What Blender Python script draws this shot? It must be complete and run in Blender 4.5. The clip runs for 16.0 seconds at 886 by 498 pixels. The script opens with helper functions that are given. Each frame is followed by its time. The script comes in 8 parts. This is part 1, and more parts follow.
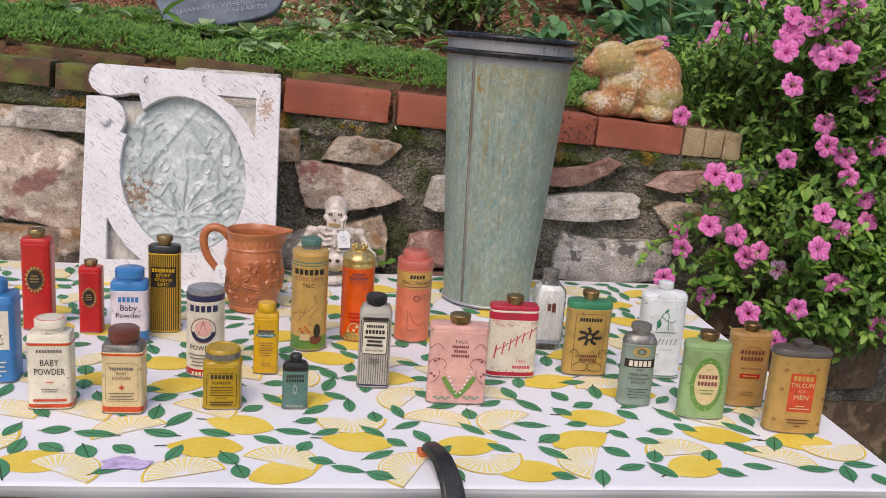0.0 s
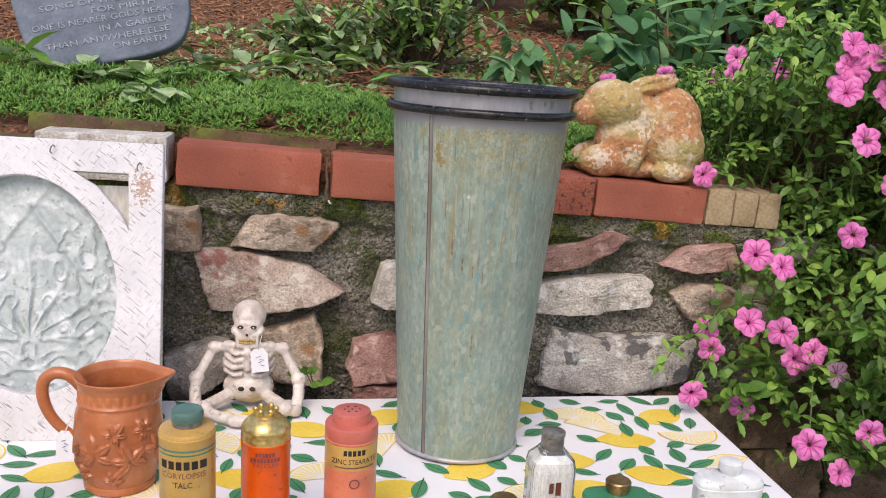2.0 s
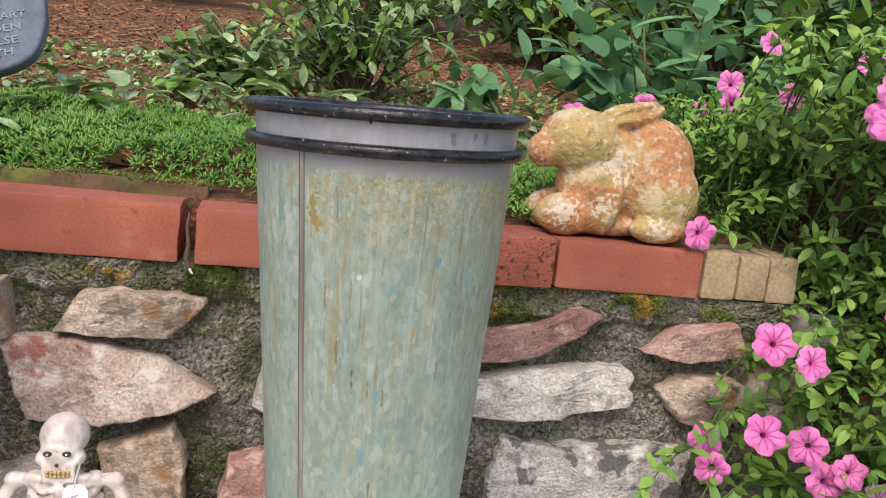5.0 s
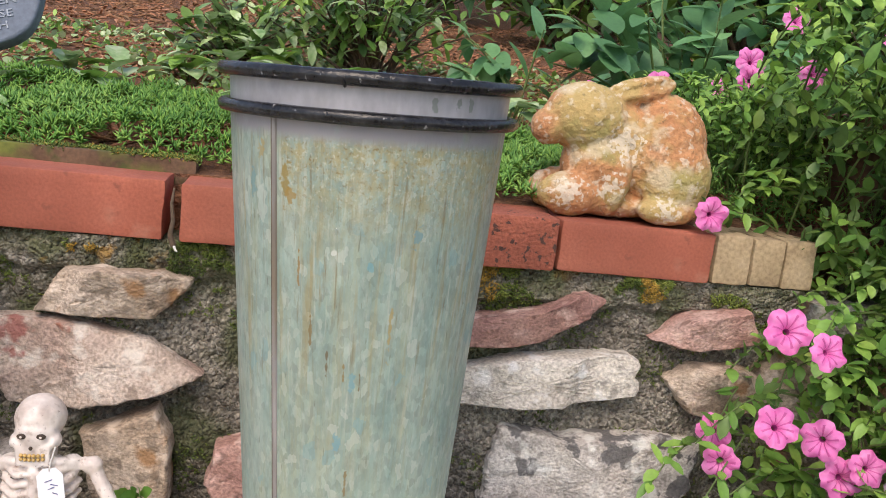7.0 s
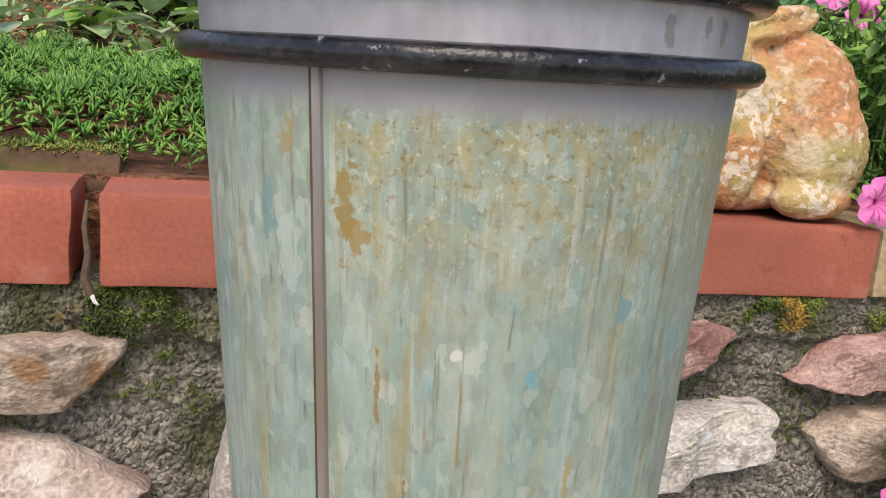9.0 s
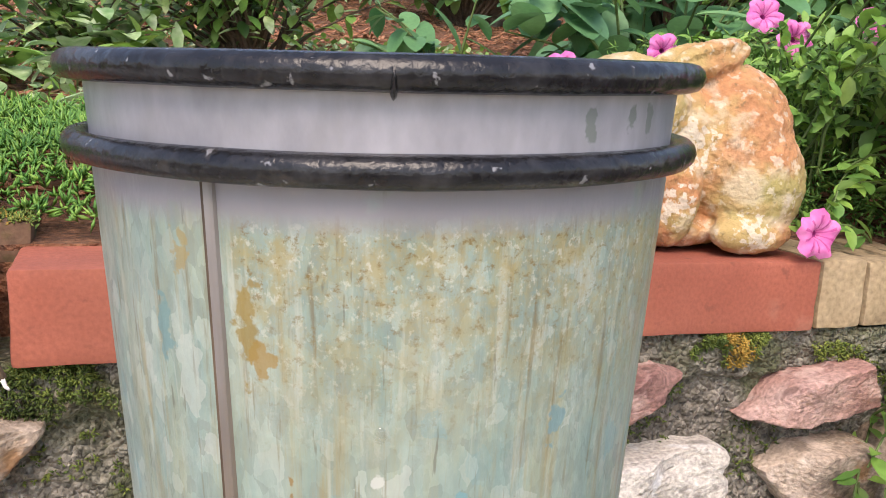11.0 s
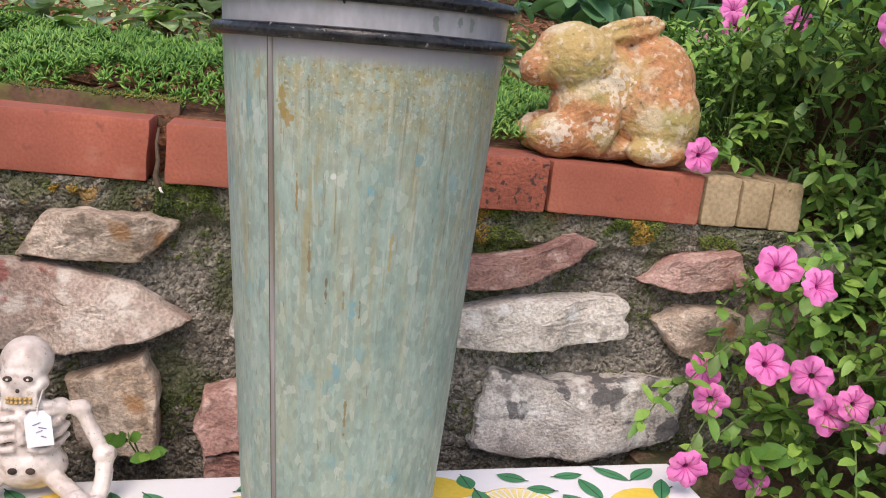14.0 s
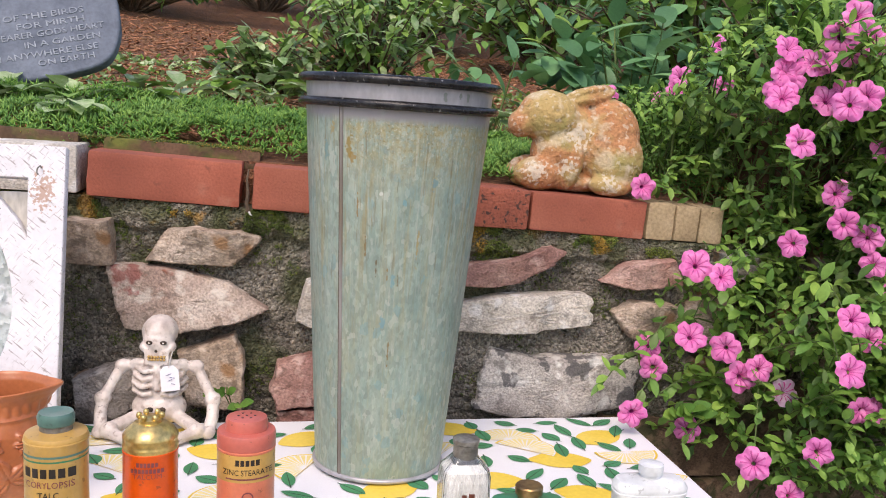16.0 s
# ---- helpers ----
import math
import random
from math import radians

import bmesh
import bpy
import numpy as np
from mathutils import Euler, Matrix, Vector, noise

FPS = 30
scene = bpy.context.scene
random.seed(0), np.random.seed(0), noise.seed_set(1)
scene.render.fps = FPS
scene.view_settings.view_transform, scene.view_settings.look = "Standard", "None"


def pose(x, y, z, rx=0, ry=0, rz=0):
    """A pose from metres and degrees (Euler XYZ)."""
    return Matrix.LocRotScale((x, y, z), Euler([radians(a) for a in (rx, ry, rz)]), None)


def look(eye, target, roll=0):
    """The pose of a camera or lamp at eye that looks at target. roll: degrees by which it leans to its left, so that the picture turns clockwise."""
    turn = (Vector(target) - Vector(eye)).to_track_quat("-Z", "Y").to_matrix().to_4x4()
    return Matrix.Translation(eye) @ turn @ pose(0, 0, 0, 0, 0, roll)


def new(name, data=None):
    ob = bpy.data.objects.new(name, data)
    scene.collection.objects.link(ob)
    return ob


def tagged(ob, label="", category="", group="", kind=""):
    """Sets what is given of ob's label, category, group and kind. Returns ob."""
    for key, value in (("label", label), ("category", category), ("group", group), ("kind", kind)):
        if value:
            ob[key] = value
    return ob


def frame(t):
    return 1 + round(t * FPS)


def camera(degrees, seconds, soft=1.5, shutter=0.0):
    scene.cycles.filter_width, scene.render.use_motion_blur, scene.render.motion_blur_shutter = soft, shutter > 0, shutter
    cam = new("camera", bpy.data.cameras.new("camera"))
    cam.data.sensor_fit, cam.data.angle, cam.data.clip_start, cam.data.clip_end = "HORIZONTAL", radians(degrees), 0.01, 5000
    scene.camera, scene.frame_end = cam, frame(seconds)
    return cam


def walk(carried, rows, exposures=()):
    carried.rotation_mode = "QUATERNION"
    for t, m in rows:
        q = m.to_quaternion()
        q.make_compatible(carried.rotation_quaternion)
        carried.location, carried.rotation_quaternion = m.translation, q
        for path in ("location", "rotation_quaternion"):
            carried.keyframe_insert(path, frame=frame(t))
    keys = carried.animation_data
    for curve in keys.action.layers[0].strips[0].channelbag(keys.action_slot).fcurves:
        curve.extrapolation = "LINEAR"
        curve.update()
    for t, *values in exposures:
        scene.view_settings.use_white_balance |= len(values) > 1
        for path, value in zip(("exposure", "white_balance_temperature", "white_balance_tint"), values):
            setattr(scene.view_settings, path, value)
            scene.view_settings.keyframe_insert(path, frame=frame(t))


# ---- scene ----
cam = camera(52.2, 16.0, soft=1.0)
PATH = [
    (0, (0.004, -0.34, 1.226), (0.257, 1.592, 0.773), 4.0),
    (0.5, (0.0, -0.317, 1.231), (0.245, 1.616, 0.779), 4.0),
    (1, (0.022, -0.199, 1.253), (0.277, 1.732, 0.796), 3.9),
    (1.5, (0.058, -0.012, 1.279), (0.324, 1.919, 0.833), 3.4),
    (2, (0.079, 0.145, 1.274), (0.406, 2.072, 0.848), 3.0),
    (2.5, (0.08, 0.305, 1.28), (0.445, 2.226, 0.863), 2.8),
    (3, (0.122, 0.411, 1.284), (0.495, 2.337, 0.897), 2.8),
    (3.5, (0.185, 0.476, 1.289), (0.565, 2.404, 0.92), 3.1),
    (3.7, (0.184, 0.489, 1.274), (0.592, 2.417, 0.936), 3.3),
    (5.8, (0.232, 0.505, 1.248), (0.589, 2.441, 0.896), 3.3),
    (6, (0.235, 0.506, 1.245), (0.579, 2.443, 0.882), 3.1),
    (6.5, (0.238, 0.509, 1.232), (0.574, 2.447, 0.871), 3.2),
    (7, (0.252, 0.54, 1.236), (0.587, 2.477, 0.868), 3.7),
    (7.5, (0.257, 0.619, 1.238), (0.594, 2.555, 0.867), 4.0),
    (8, (0.215, 0.753, 1.218), (0.567, 2.679, 0.811), 4.2),
    (8.5, (0.205, 0.847, 1.213), (0.631, 2.755, 0.79), 3.3),
    (9, (0.201, 0.909, 1.208), (0.716, 2.794, 0.781), 2.2),
    (9.5, (0.203, 0.94, 1.224), (0.766, 2.812, 0.802), 1.7),
    (9.7, (0.206, 0.948, 1.238), (0.782, 2.816, 0.815), 1.4),
    (11.8, (0.227, 0.894, 1.231), (0.864, 2.747, 0.835), 0.8),
    (12, (0.229, 0.861, 1.214), (0.867, 2.714, 0.813), 1.5),
    (12.5, (0.236, 0.783, 1.19), (0.865, 2.636, 0.779), 2.9),
    (13, (0.247, 0.714, 1.181), (0.848, 2.573, 0.751), 3.3),
    (13.5, (0.243, 0.64, 1.176), (0.732, 2.529, 0.735), 3.7),
    (14, (0.232, 0.546, 1.196), (0.634, 2.46, 0.778), 3.6),
    (14.5, (0.195, 0.422, 1.222), (0.575, 2.351, 0.857), 3.4),
    (15, (0.164, 0.288, 1.22), (0.535, 2.222, 0.874), 3.1),
    (15.5, (0.161, 0.204, 1.216), (0.536, 2.144, 0.906), 2.9),
    (16, (0.164, 0.18, 1.201), (0.537, 2.122, 0.902), 2.9),
]
LIGHT = [(0, -0.1, 7600, 17), (0.8, -0.05, 7600, 17), (1.5, 0.06, 7600, 17), (2.2, 0.25, 7550, 17), (3.0, 0.39, 7550, 16), (9.0, 0.49, 7500, 15), (9.5, 0.52, 7500, 17), (12.0, 0.92, 7400, 19), (12.5, 0.75, 7350, 19), (13.0, 0.54, 7350, 18), (13.5, 0.4, 7400, 18), (14.5, 0.38, 7450, 18), (15.0, 0.34, 7450, 18), (16.0, 0.35, 7500, 19)]
walk(cam, [(t, look(eye, target, roll)) for t, eye, target, roll in PATH], [(t, 0.45 + s, k, c) for t, s, k, c in LIGHT])

# ---- light ----
world = bpy.data.worlds.new("sky")
scene.world = world
world.use_nodes = True
wn = world.node_tree.nodes
sky = wn.new("ShaderNodeTexSky")
sky.sky_type = "NISHITA"
sky.sun_disc = False
sky.sun_elevation = radians(58)
sky.sun_rotation = radians(200)
wn["Background"].inputs[1].default_value = 0.15
world.node_tree.links.new(sky.outputs[0], wn["Background"].inputs[0])
sun_data = bpy.data.lights.new("sun", "SUN")
sun_data.energy = 1.5
sun_data.angle = radians(35)
sun_data.color = (1.0, 0.95, 0.88)
sun = new("sun", sun_data)
sun.matrix_world = look((-1.0, -2.2, 5.0), (0.2, 1.3, 0.8))

# ---- materials ----
def mat(name, cols, scale=20.0, rough=0.6, bump=0.2, bscale=150.0, metal=0.0, stretch=(1, 1, 1), rnd=0.0, fine=0.25, dist=0.002, detail=6.0, spec=0.5):
    """A two-scale noise material: cols is a ramp from dark to light, fine is the strength of the grain."""
    m = bpy.data.materials.new(name)
    m.use_nodes = True
    nt = m.node_tree
    n, ln = nt.nodes, nt.links
    b = n["Principled BSDF"]
    tc = n.new("ShaderNodeTexCoord")
    mp = n.new("ShaderNodeMapping")
    mp.inputs["Scale"].default_value = stretch
    ln.new(tc.outputs["Object"], mp.inputs["Vector"])
    vec = mp.outputs[0]
    no = n.new("ShaderNodeTexNoise")
    no.noise_dimensions = "4D"
    no.inputs["Scale"].default_value = scale
    no.inputs["Detail"].default_value = detail
    ln.new(vec, no.inputs["Vector"])
    oi = n.new("ShaderNodeObjectInfo")
    w = n.new("ShaderNodeMath")
    w.operation = "MULTIPLY"
    w.inputs[1].default_value = 37.0
    ln.new(oi.outputs["Random"], w.inputs[0])
    ln.new(w.outputs[0], no.inputs["W"])
    rp = n.new("ShaderNodeValToRGB")
    el = rp.color_ramp.elements
    while len(el) < len(cols):
        el.new(0.5)
    for k, c in enumerate(cols):
        el[k].position = 0.28 + 0.46 * k / max(1, len(cols) - 1)
        el[k].color = (*c, 1)
    ln.new(no.outputs["Fac"], rp.inputs[0])
    fn = n.new("ShaderNodeTexNoise")
    fn.inputs["Scale"].default_value = bscale
    fn.inputs["Detail"].default_value = 5.0
    ln.new(vec, fn.inputs["Vector"])
    mr = n.new("ShaderNodeMapRange")
    mr.inputs[1].default_value, mr.inputs[2].default_value = 0.3, 0.7
    mr.inputs[3].default_value, mr.inputs[4].default_value = 1 - fine, 1 + fine
    ln.new(fn.outputs["Fac"], mr.inputs[0])
    hs = n.new("ShaderNodeHueSaturation")
    ln.new(rp.outputs[0], hs.inputs["Color"])
    val = mr.outputs[0]
    if rnd:
        r2 = n.new("ShaderNodeMapRange")
        r2.inputs[3].default_value, r2.inputs[4].default_value = 1 - rnd, 1 + rnd
        ln.new(oi.outputs["Random"], r2.inputs[0])
        mu = n.new("ShaderNodeMath")
        mu.operation = "MULTIPLY"
        ln.new(val, mu.inputs[0])
        ln.new(r2.outputs[0], mu.inputs[1])
        val = mu.outputs[0]
    ln.new(val, hs.inputs["Value"])
    ln.new(hs.outputs[0], b.inputs["Base Color"])
    b.inputs["Roughness"].default_value = rough
    b.inputs["Metallic"].default_value = metal
    b.inputs["Specular IOR Level"].default_value = spec
    if bump:
        bp = n.new("ShaderNodeBump")
        bp.inputs["Strength"].default_value = bump
        bp.inputs["Distance"].default_value = dist
        ln.new(fn.outputs["Fac"], bp.inputs["Height"])
        ln.new(bp.outputs[0], b.inputs["Normal"])
    return m


def overlay(m, col, scale, lo, hi, stretch=(1, 1, 1), amount=1.0, seed=0.0, high=None, detail=5.0, turn=0.0):
    """Lays patches of another colour over a material; high=(z0, z1) keeps them to heights of the object between the two."""
    nt = m.node_tree
    n, ln = nt.nodes, nt.links
    b = n["Principled BSDF"]
    old = b.inputs["Base Color"].links[0].from_socket
    tc = n.new("ShaderNodeTexCoord")
    mp = n.new("ShaderNodeMapping")
    mp.inputs["Scale"].default_value = stretch
    mp.inputs["Location"].default_value = (seed, seed * 1.7, seed * 0.6)
    turned_by = n.new("ShaderNodeMapping")
    turned_by.inputs["Rotation"].default_value = (0, radians(turn), 0)
    ln.new(tc.outputs["Object"], turned_by.inputs[0])
    ln.new(turned_by.outputs[0], mp.inputs[0])
    no = n.new("ShaderNodeTexNoise")
    no.inputs["Scale"].default_value = scale
    no.inputs["Detail"].default_value = detail
    ln.new(mp.outputs[0], no.inputs["Vector"])
    mr = n.new("ShaderNodeMapRange")
    mr.inputs[1].default_value, mr.inputs[2].default_value = lo, hi
    mr.inputs[4].default_value = amount
    ln.new(no.outputs["Fac"], mr.inputs[0])
    fac = mr.outputs[0]
    if high:
        sp = n.new("ShaderNodeSeparateXYZ")
        ln.new(tc.outputs["Object"], sp.inputs[0])
        m2 = n.new("ShaderNodeMapRange")
        m2.inputs[1].default_value, m2.inputs[2].default_value = high
        ln.new(sp.outputs[2], m2.inputs[0])
        mu = n.new("ShaderNodeMath")
        mu.operation = "MULTIPLY"
        ln.new(fac, mu.inputs[0])
        ln.new(m2.outputs[0], mu.inputs[1])
        fac = mu.outputs[0]
    mx = n.new("ShaderNodeMix")
    mx.data_type = "RGBA"
    ln.new(fac, mx.inputs[0])
    ln.new(old, mx.inputs[6])
    mx.inputs[7].default_value = (*col, 1)
    ln.new(mx.outputs[2], b.inputs["Base Color"])
    return m


def spot(m, col, at, r, scale=60.0, ragged=0.5, amount=0.9, squash=1.0):
    """One ragged stain of its own shape, about a point of the object."""
    nt = m.node_tree
    n, ln = nt.nodes, nt.links
    b = n["Principled BSDF"]
    old = b.inputs["Base Color"].links[0].from_socket
    tc = n.new("ShaderNodeTexCoord")
    mp = n.new("ShaderNodeMapping")
    mp.inputs["Location"].default_value = (-at[0] / r, -at[1] / r, -at[2] / (r * squash))
    mp.inputs["Scale"].default_value = (1 / r, 1 / r, 1 / (r * squash))
    ln.new(tc.outputs["Object"], mp.inputs[0])
    le = n.new("ShaderNodeVectorMath")
    le.operation = "LENGTH"
    ln.new(mp.outputs[0], le.inputs[0])
    no = n.new("ShaderNodeTexNoise")
    no.inputs["Scale"].default_value = scale
    no.inputs["Detail"].default_value = 7.0
    ln.new(tc.outputs["Object"], no.inputs["Vector"])
    ma = n.new("ShaderNodeMath")
    ma.operation = "MULTIPLY_ADD"
    ma.inputs[1].default_value = ragged * 6
    ma.inputs[2].default_value = -ragged * 3
    ln.new(no.outputs["Fac"], ma.inputs[0])
    su = n.new("ShaderNodeMath")
    su.operation = "SUBTRACT"
    ln.new(le.outputs["Value"], su.inputs[0])
    ln.new(ma.outputs[0], su.inputs[1])
    mr = n.new("ShaderNodeMapRange")
    mr.inputs[1].default_value, mr.inputs[2].default_value = 0.75, 0.55
    mr.inputs[4].default_value = amount
    ln.new(su.outputs[0], mr.inputs[0])
    mx = n.new("ShaderNodeMix")
    mx.data_type = "RGBA"
    ln.new(mr.outputs[0], mx.inputs[0])
    ln.new(old, mx.inputs[6])
    mx.inputs[7].default_value = (*col, 1)
    ln.new(mx.outputs[2], b.inputs["Base Color"])
    return m


def grains(m, scale, depth, tone=0.35):
    """Coarse rounded grains: cells that stand up from the surface, each of its own tone."""
    nt = m.node_tree
    n, ln = nt.nodes, nt.links
    b = n["Principled BSDF"]
    tc = n.new("ShaderNodeTexCoord")
    wob = n.new("ShaderNodeTexNoise")
    wob.inputs["Scale"].default_value = scale * 0.4
    ad = n.new("ShaderNodeVectorMath")
    ad.operation = "MULTIPLY_ADD"
    ad.inputs[1].default_value = (1.2 / scale,) * 3
    ln.new(tc.outputs["Object"], wob.inputs["Vector"])
    ln.new(wob.outputs["Color"], ad.inputs[0])
    ln.new(tc.outputs["Object"], ad.inputs[2])
    vo = n.new("ShaderNodeTexVoronoi")
    vo.inputs["Scale"].default_value = scale
    ln.new(ad.outputs[0], vo.inputs["Vector"])
    bp = n.new("ShaderNodeBump")
    bp.invert = True
    bp.inputs["Strength"].default_value = 1.0
    bp.inputs["Distance"].default_value = depth
    ln.new(vo.outputs["Distance"], bp.inputs["Height"])
    if b.inputs["Normal"].links:
        ln.new(b.inputs["Normal"].links[0].from_socket, bp.inputs["Normal"])
    ln.new(bp.outputs[0], b.inputs["Normal"])
    sp = n.new("ShaderNodeSeparateColor")
    ln.new(vo.outputs["Color"], sp.inputs[0])
    mr = n.new("ShaderNodeMapRange")
    mr.inputs[3].default_value, mr.inputs[4].default_value = 1 - tone, 1 + tone
    ln.new(sp.outputs[0], mr.inputs[0])
    hs = n.new("ShaderNodeHueSaturation")
    ln.new(b.inputs["Base Color"].links[0].from_socket, hs.inputs["Color"])
    ln.new(mr.outputs[0], hs.inputs["Value"])
    ln.new(hs.outputs[0], b.inputs["Base Color"])
    return m


def island(m, amount=0.35, hue=0.03):
    """Varies a material piece by piece within one mesh."""
    nt = m.node_tree
    n, ln = nt.nodes, nt.links
    b = n["Principled BSDF"]
    old = b.inputs["Base Color"].links[0].from_socket
    g = n.new("ShaderNodeNewGeometry")
    h = n.new("ShaderNodeHueSaturation")
    mr = n.new("ShaderNodeMapRange")
    mr.inputs[3].default_value, mr.inputs[4].default_value = 1 - amount, 1 + amount
    ln.new(g.outputs["Random Per Island"], mr.inputs[0])
    m2 = n.new("ShaderNodeMapRange")
    m2.inputs[3].default_value, m2.inputs[4].default_value = 0.5 + hue, 0.5 - hue
    ln.new(g.outputs["Random Per Island"], m2.inputs[0])
    ln.new(mr.outputs[0], h.inputs["Value"])
    ln.new(m2.outputs[0], h.inputs["Hue"])
    ln.new(old, h.inputs["Color"])
    ln.new(h.outputs[0], b.inputs["Base Color"])
    return m


def leafy(m, amount=0.3):
    """Lets some light through a thin leaf or petal."""
    n, ln = m.node_tree.nodes, m.node_tree.links
    b = n["Principled BSDF"]
    t = n.new("ShaderNodeBsdfTranslucent")
    ln.new(b.inputs["Base Color"].links[0].from_socket, t.inputs[0])
    mx = n.new("ShaderNodeMixShader")
    mx.inputs[0].default_value = amount
    ln.new(b.outputs[0], mx.inputs[1])
    ln.new(t.outputs[0], mx.inputs[2])
    ln.new(mx.outputs[0], n["Material Output"].inputs[0])
    return m


def rgb(h):
    """Linear colour from a hex string."""
    v = [int(h[i:i + 2], 16) / 255 for i in (0, 2, 4)]
    return tuple(c / 12.92 if c <= 0.04045 else ((c + 0.055) / 1.055) ** 2.4 for c in v)


M_MORTAR = mat("mortar", [(0.12, 0.107, 0.087), (0.25, 0.225, 0.187), (0.36, 0.33, 0.28)], 12, 0.95, 0.9, 220, fine=0.34, dist=0.006)
grains(M_MORTAR, 220, 0.0065, 0.38)
overlay(M_MORTAR, (0.07, 0.085, 0.03), 9, 0.54, 0.62, amount=0.8, seed=3, detail=9.0)
overlay(M_MORTAR, (0.10, 0.115, 0.04), 16, 0.40, 0.60, amount=0.8, seed=8, high=(0.965, 1.01), detail=9.0)
overlay(M_MORTAR, (0.38, 0.20, 0.03), 26, 0.60, 0.66, amount=0.7, seed=5, high=(1.005, 1.035), detail=9.0)
M_BRICK = mat("brick_red", [(0.25, 0.062, 0.036), (0.36, 0.10, 0.06), (0.43, 0.14, 0.09)], 9, 0.82, 0.4, 300, fine=0.18, rnd=0.10, dist=0.0015, detail=10.0)
overlay(M_BRICK, (0.14, 0.045, 0.03), 60, 0.62, 0.7, amount=0.6, seed=2)
overlay(M_BRICK, (0.50, 0.28, 0.20), 24, 0.6, 0.72, amount=0.4, seed=12)
overlay(M_BRICK, (0.22, 0.065, 0.04), 5, 0.50, 0.66, amount=0.5, seed=31, detail=9.0)
M_BRICK_PITTED = mat("brick_pitted", [(0.22, 0.060, 0.036), (0.33, 0.095, 0.058), (0.40, 0.13, 0.085)], 9, 0.85, 0.8, 240, fine=0.20, dist=0.004, detail=10.0)
overlay(M_BRICK_PITTED, (0.045, 0.025, 0.02), 130, 0.60, 0.64, amount=0.9, seed=6)
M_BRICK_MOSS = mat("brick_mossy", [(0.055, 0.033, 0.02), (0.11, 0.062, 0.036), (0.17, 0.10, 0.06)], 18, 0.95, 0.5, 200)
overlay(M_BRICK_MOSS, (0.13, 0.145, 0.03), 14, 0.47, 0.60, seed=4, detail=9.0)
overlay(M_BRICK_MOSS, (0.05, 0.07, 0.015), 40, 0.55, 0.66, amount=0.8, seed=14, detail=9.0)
M_BRICK_TAN = mat("brick_tan", [(0.19, 0.13, 0.075), (0.36, 0.27, 0.16), (0.44, 0.34, 0.22)], 20, 0.9, 0.4, 200)
overlay(M_BRICK_TAN, (0.06, 0.045, 0.02), 26, 0.61, 0.68, stretch=(3, 1, 0.5), seed=9, amount=0.8)
M_STONES = []
for nm, cs, ov, oc in (
        ("stone_pink", [(0.33, 0.22, 0.18), (0.50, 0.40, 0.33), (0.66, 0.58, 0.51)], (0.26, 0.09, 0.08), 0.58),
        ("stone_grey", [(0.23, 0.195, 0.175), (0.42, 0.375, 0.34), (0.57, 0.53, 0.49)], (0.30, 0.17, 0.08), 0.6),
        ("stone_red", [(0.21, 0.09, 0.078), (0.39, 0.22, 0.185), (0.56, 0.40, 0.35)], (0.50, 0.40, 0.36), 0.56),
        ("stone_white", [(0.40, 0.35, 0.30), (0.60, 0.55, 0.49), (0.74, 0.70, 0.64)], (0.30, 0.22, 0.18), 0.58),
        ("stone_lichen", [(0.32, 0.28, 0.255), (0.54, 0.50, 0.46), (0.68, 0.65, 0.61)], (0.06, 0.06, 0.065), 0.54),
        ("stone_tan", [(0.26, 0.175, 0.125), (0.44, 0.34, 0.26), (0.60, 0.50, 0.42)], (0.30, 0.15, 0.06), 0.58),
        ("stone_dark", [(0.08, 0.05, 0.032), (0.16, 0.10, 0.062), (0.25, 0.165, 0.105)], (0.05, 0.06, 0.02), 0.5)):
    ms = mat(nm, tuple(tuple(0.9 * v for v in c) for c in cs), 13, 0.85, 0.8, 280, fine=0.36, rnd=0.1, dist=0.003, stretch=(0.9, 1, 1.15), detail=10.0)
    overlay(ms, ov, 34 if nm == "stone_lichen" else 9, oc, oc + 0.035, amount=0.8, seed=len(M_STONES), detail=10.0)
    overlay(ms, tuple(0.3 * v for v in cs[1]), 45, 0.60, 0.66, amount=0.65, seed=21 + len(M_STONES), detail=12.0)
    overlay(ms, tuple(min(0.8, v * 1.25) for v in cs[2]), 30, 0.56, 0.64, amount=0.6, seed=15, detail=9.0)
    overlay(ms, tuple(v * 0.55 for v in cs[0]), 90, 0.63, 0.68, (0.8, 1, 1.2), 0.5, 7, detail=9.0)
    M_STONES.append(ms)
M_STONE_STAINED = mat("stone_stained", [(0.31, 0.21, 0.175), (0.46, 0.37, 0.315), (0.61, 0.53, 0.475)], 13, 0.85, 0.8, 280, fine=0.36, dist=0.003, detail=10.0)
overlay(M_STONE_STAINED, (0.74, 0.69, 0.63), 30, 0.54, 0.63, amount=0.6, seed=15, detail=9.0)
overlay(M_STONE_STAINED, (0.20, 0.15, 0.12), 45, 0.61, 0.66, amount=0.6, seed=22, detail=12.0)
spot(M_STONE_STAINED, (0.30, 0.10, 0.085), (-0.090, -0.045, 0.036), 0.056, 60, 0.25, 0.85, 0.8)
spot(M_STONE_STAINED, (0.34, 0.13, 0.09), (-0.045, -0.045, 0.042), 0.034, 60, 0.3, 0.8, 0.7)
M_MOSS = island(mat("moss", [(0.05, 0.08, 0.015), (0.12, 0.17, 0.03), (0.20, 0.24, 0.05)], 30, 0.8, 0, fine=0.2), 0.4, 0.02)
M_MOSS_GOLD = island(mat("golden_lichen", [(0.28, 0.17, 0.03), (0.42, 0.27, 0.05)], 30, 0.85, 0, fine=0.2), 0.35, 0.01)
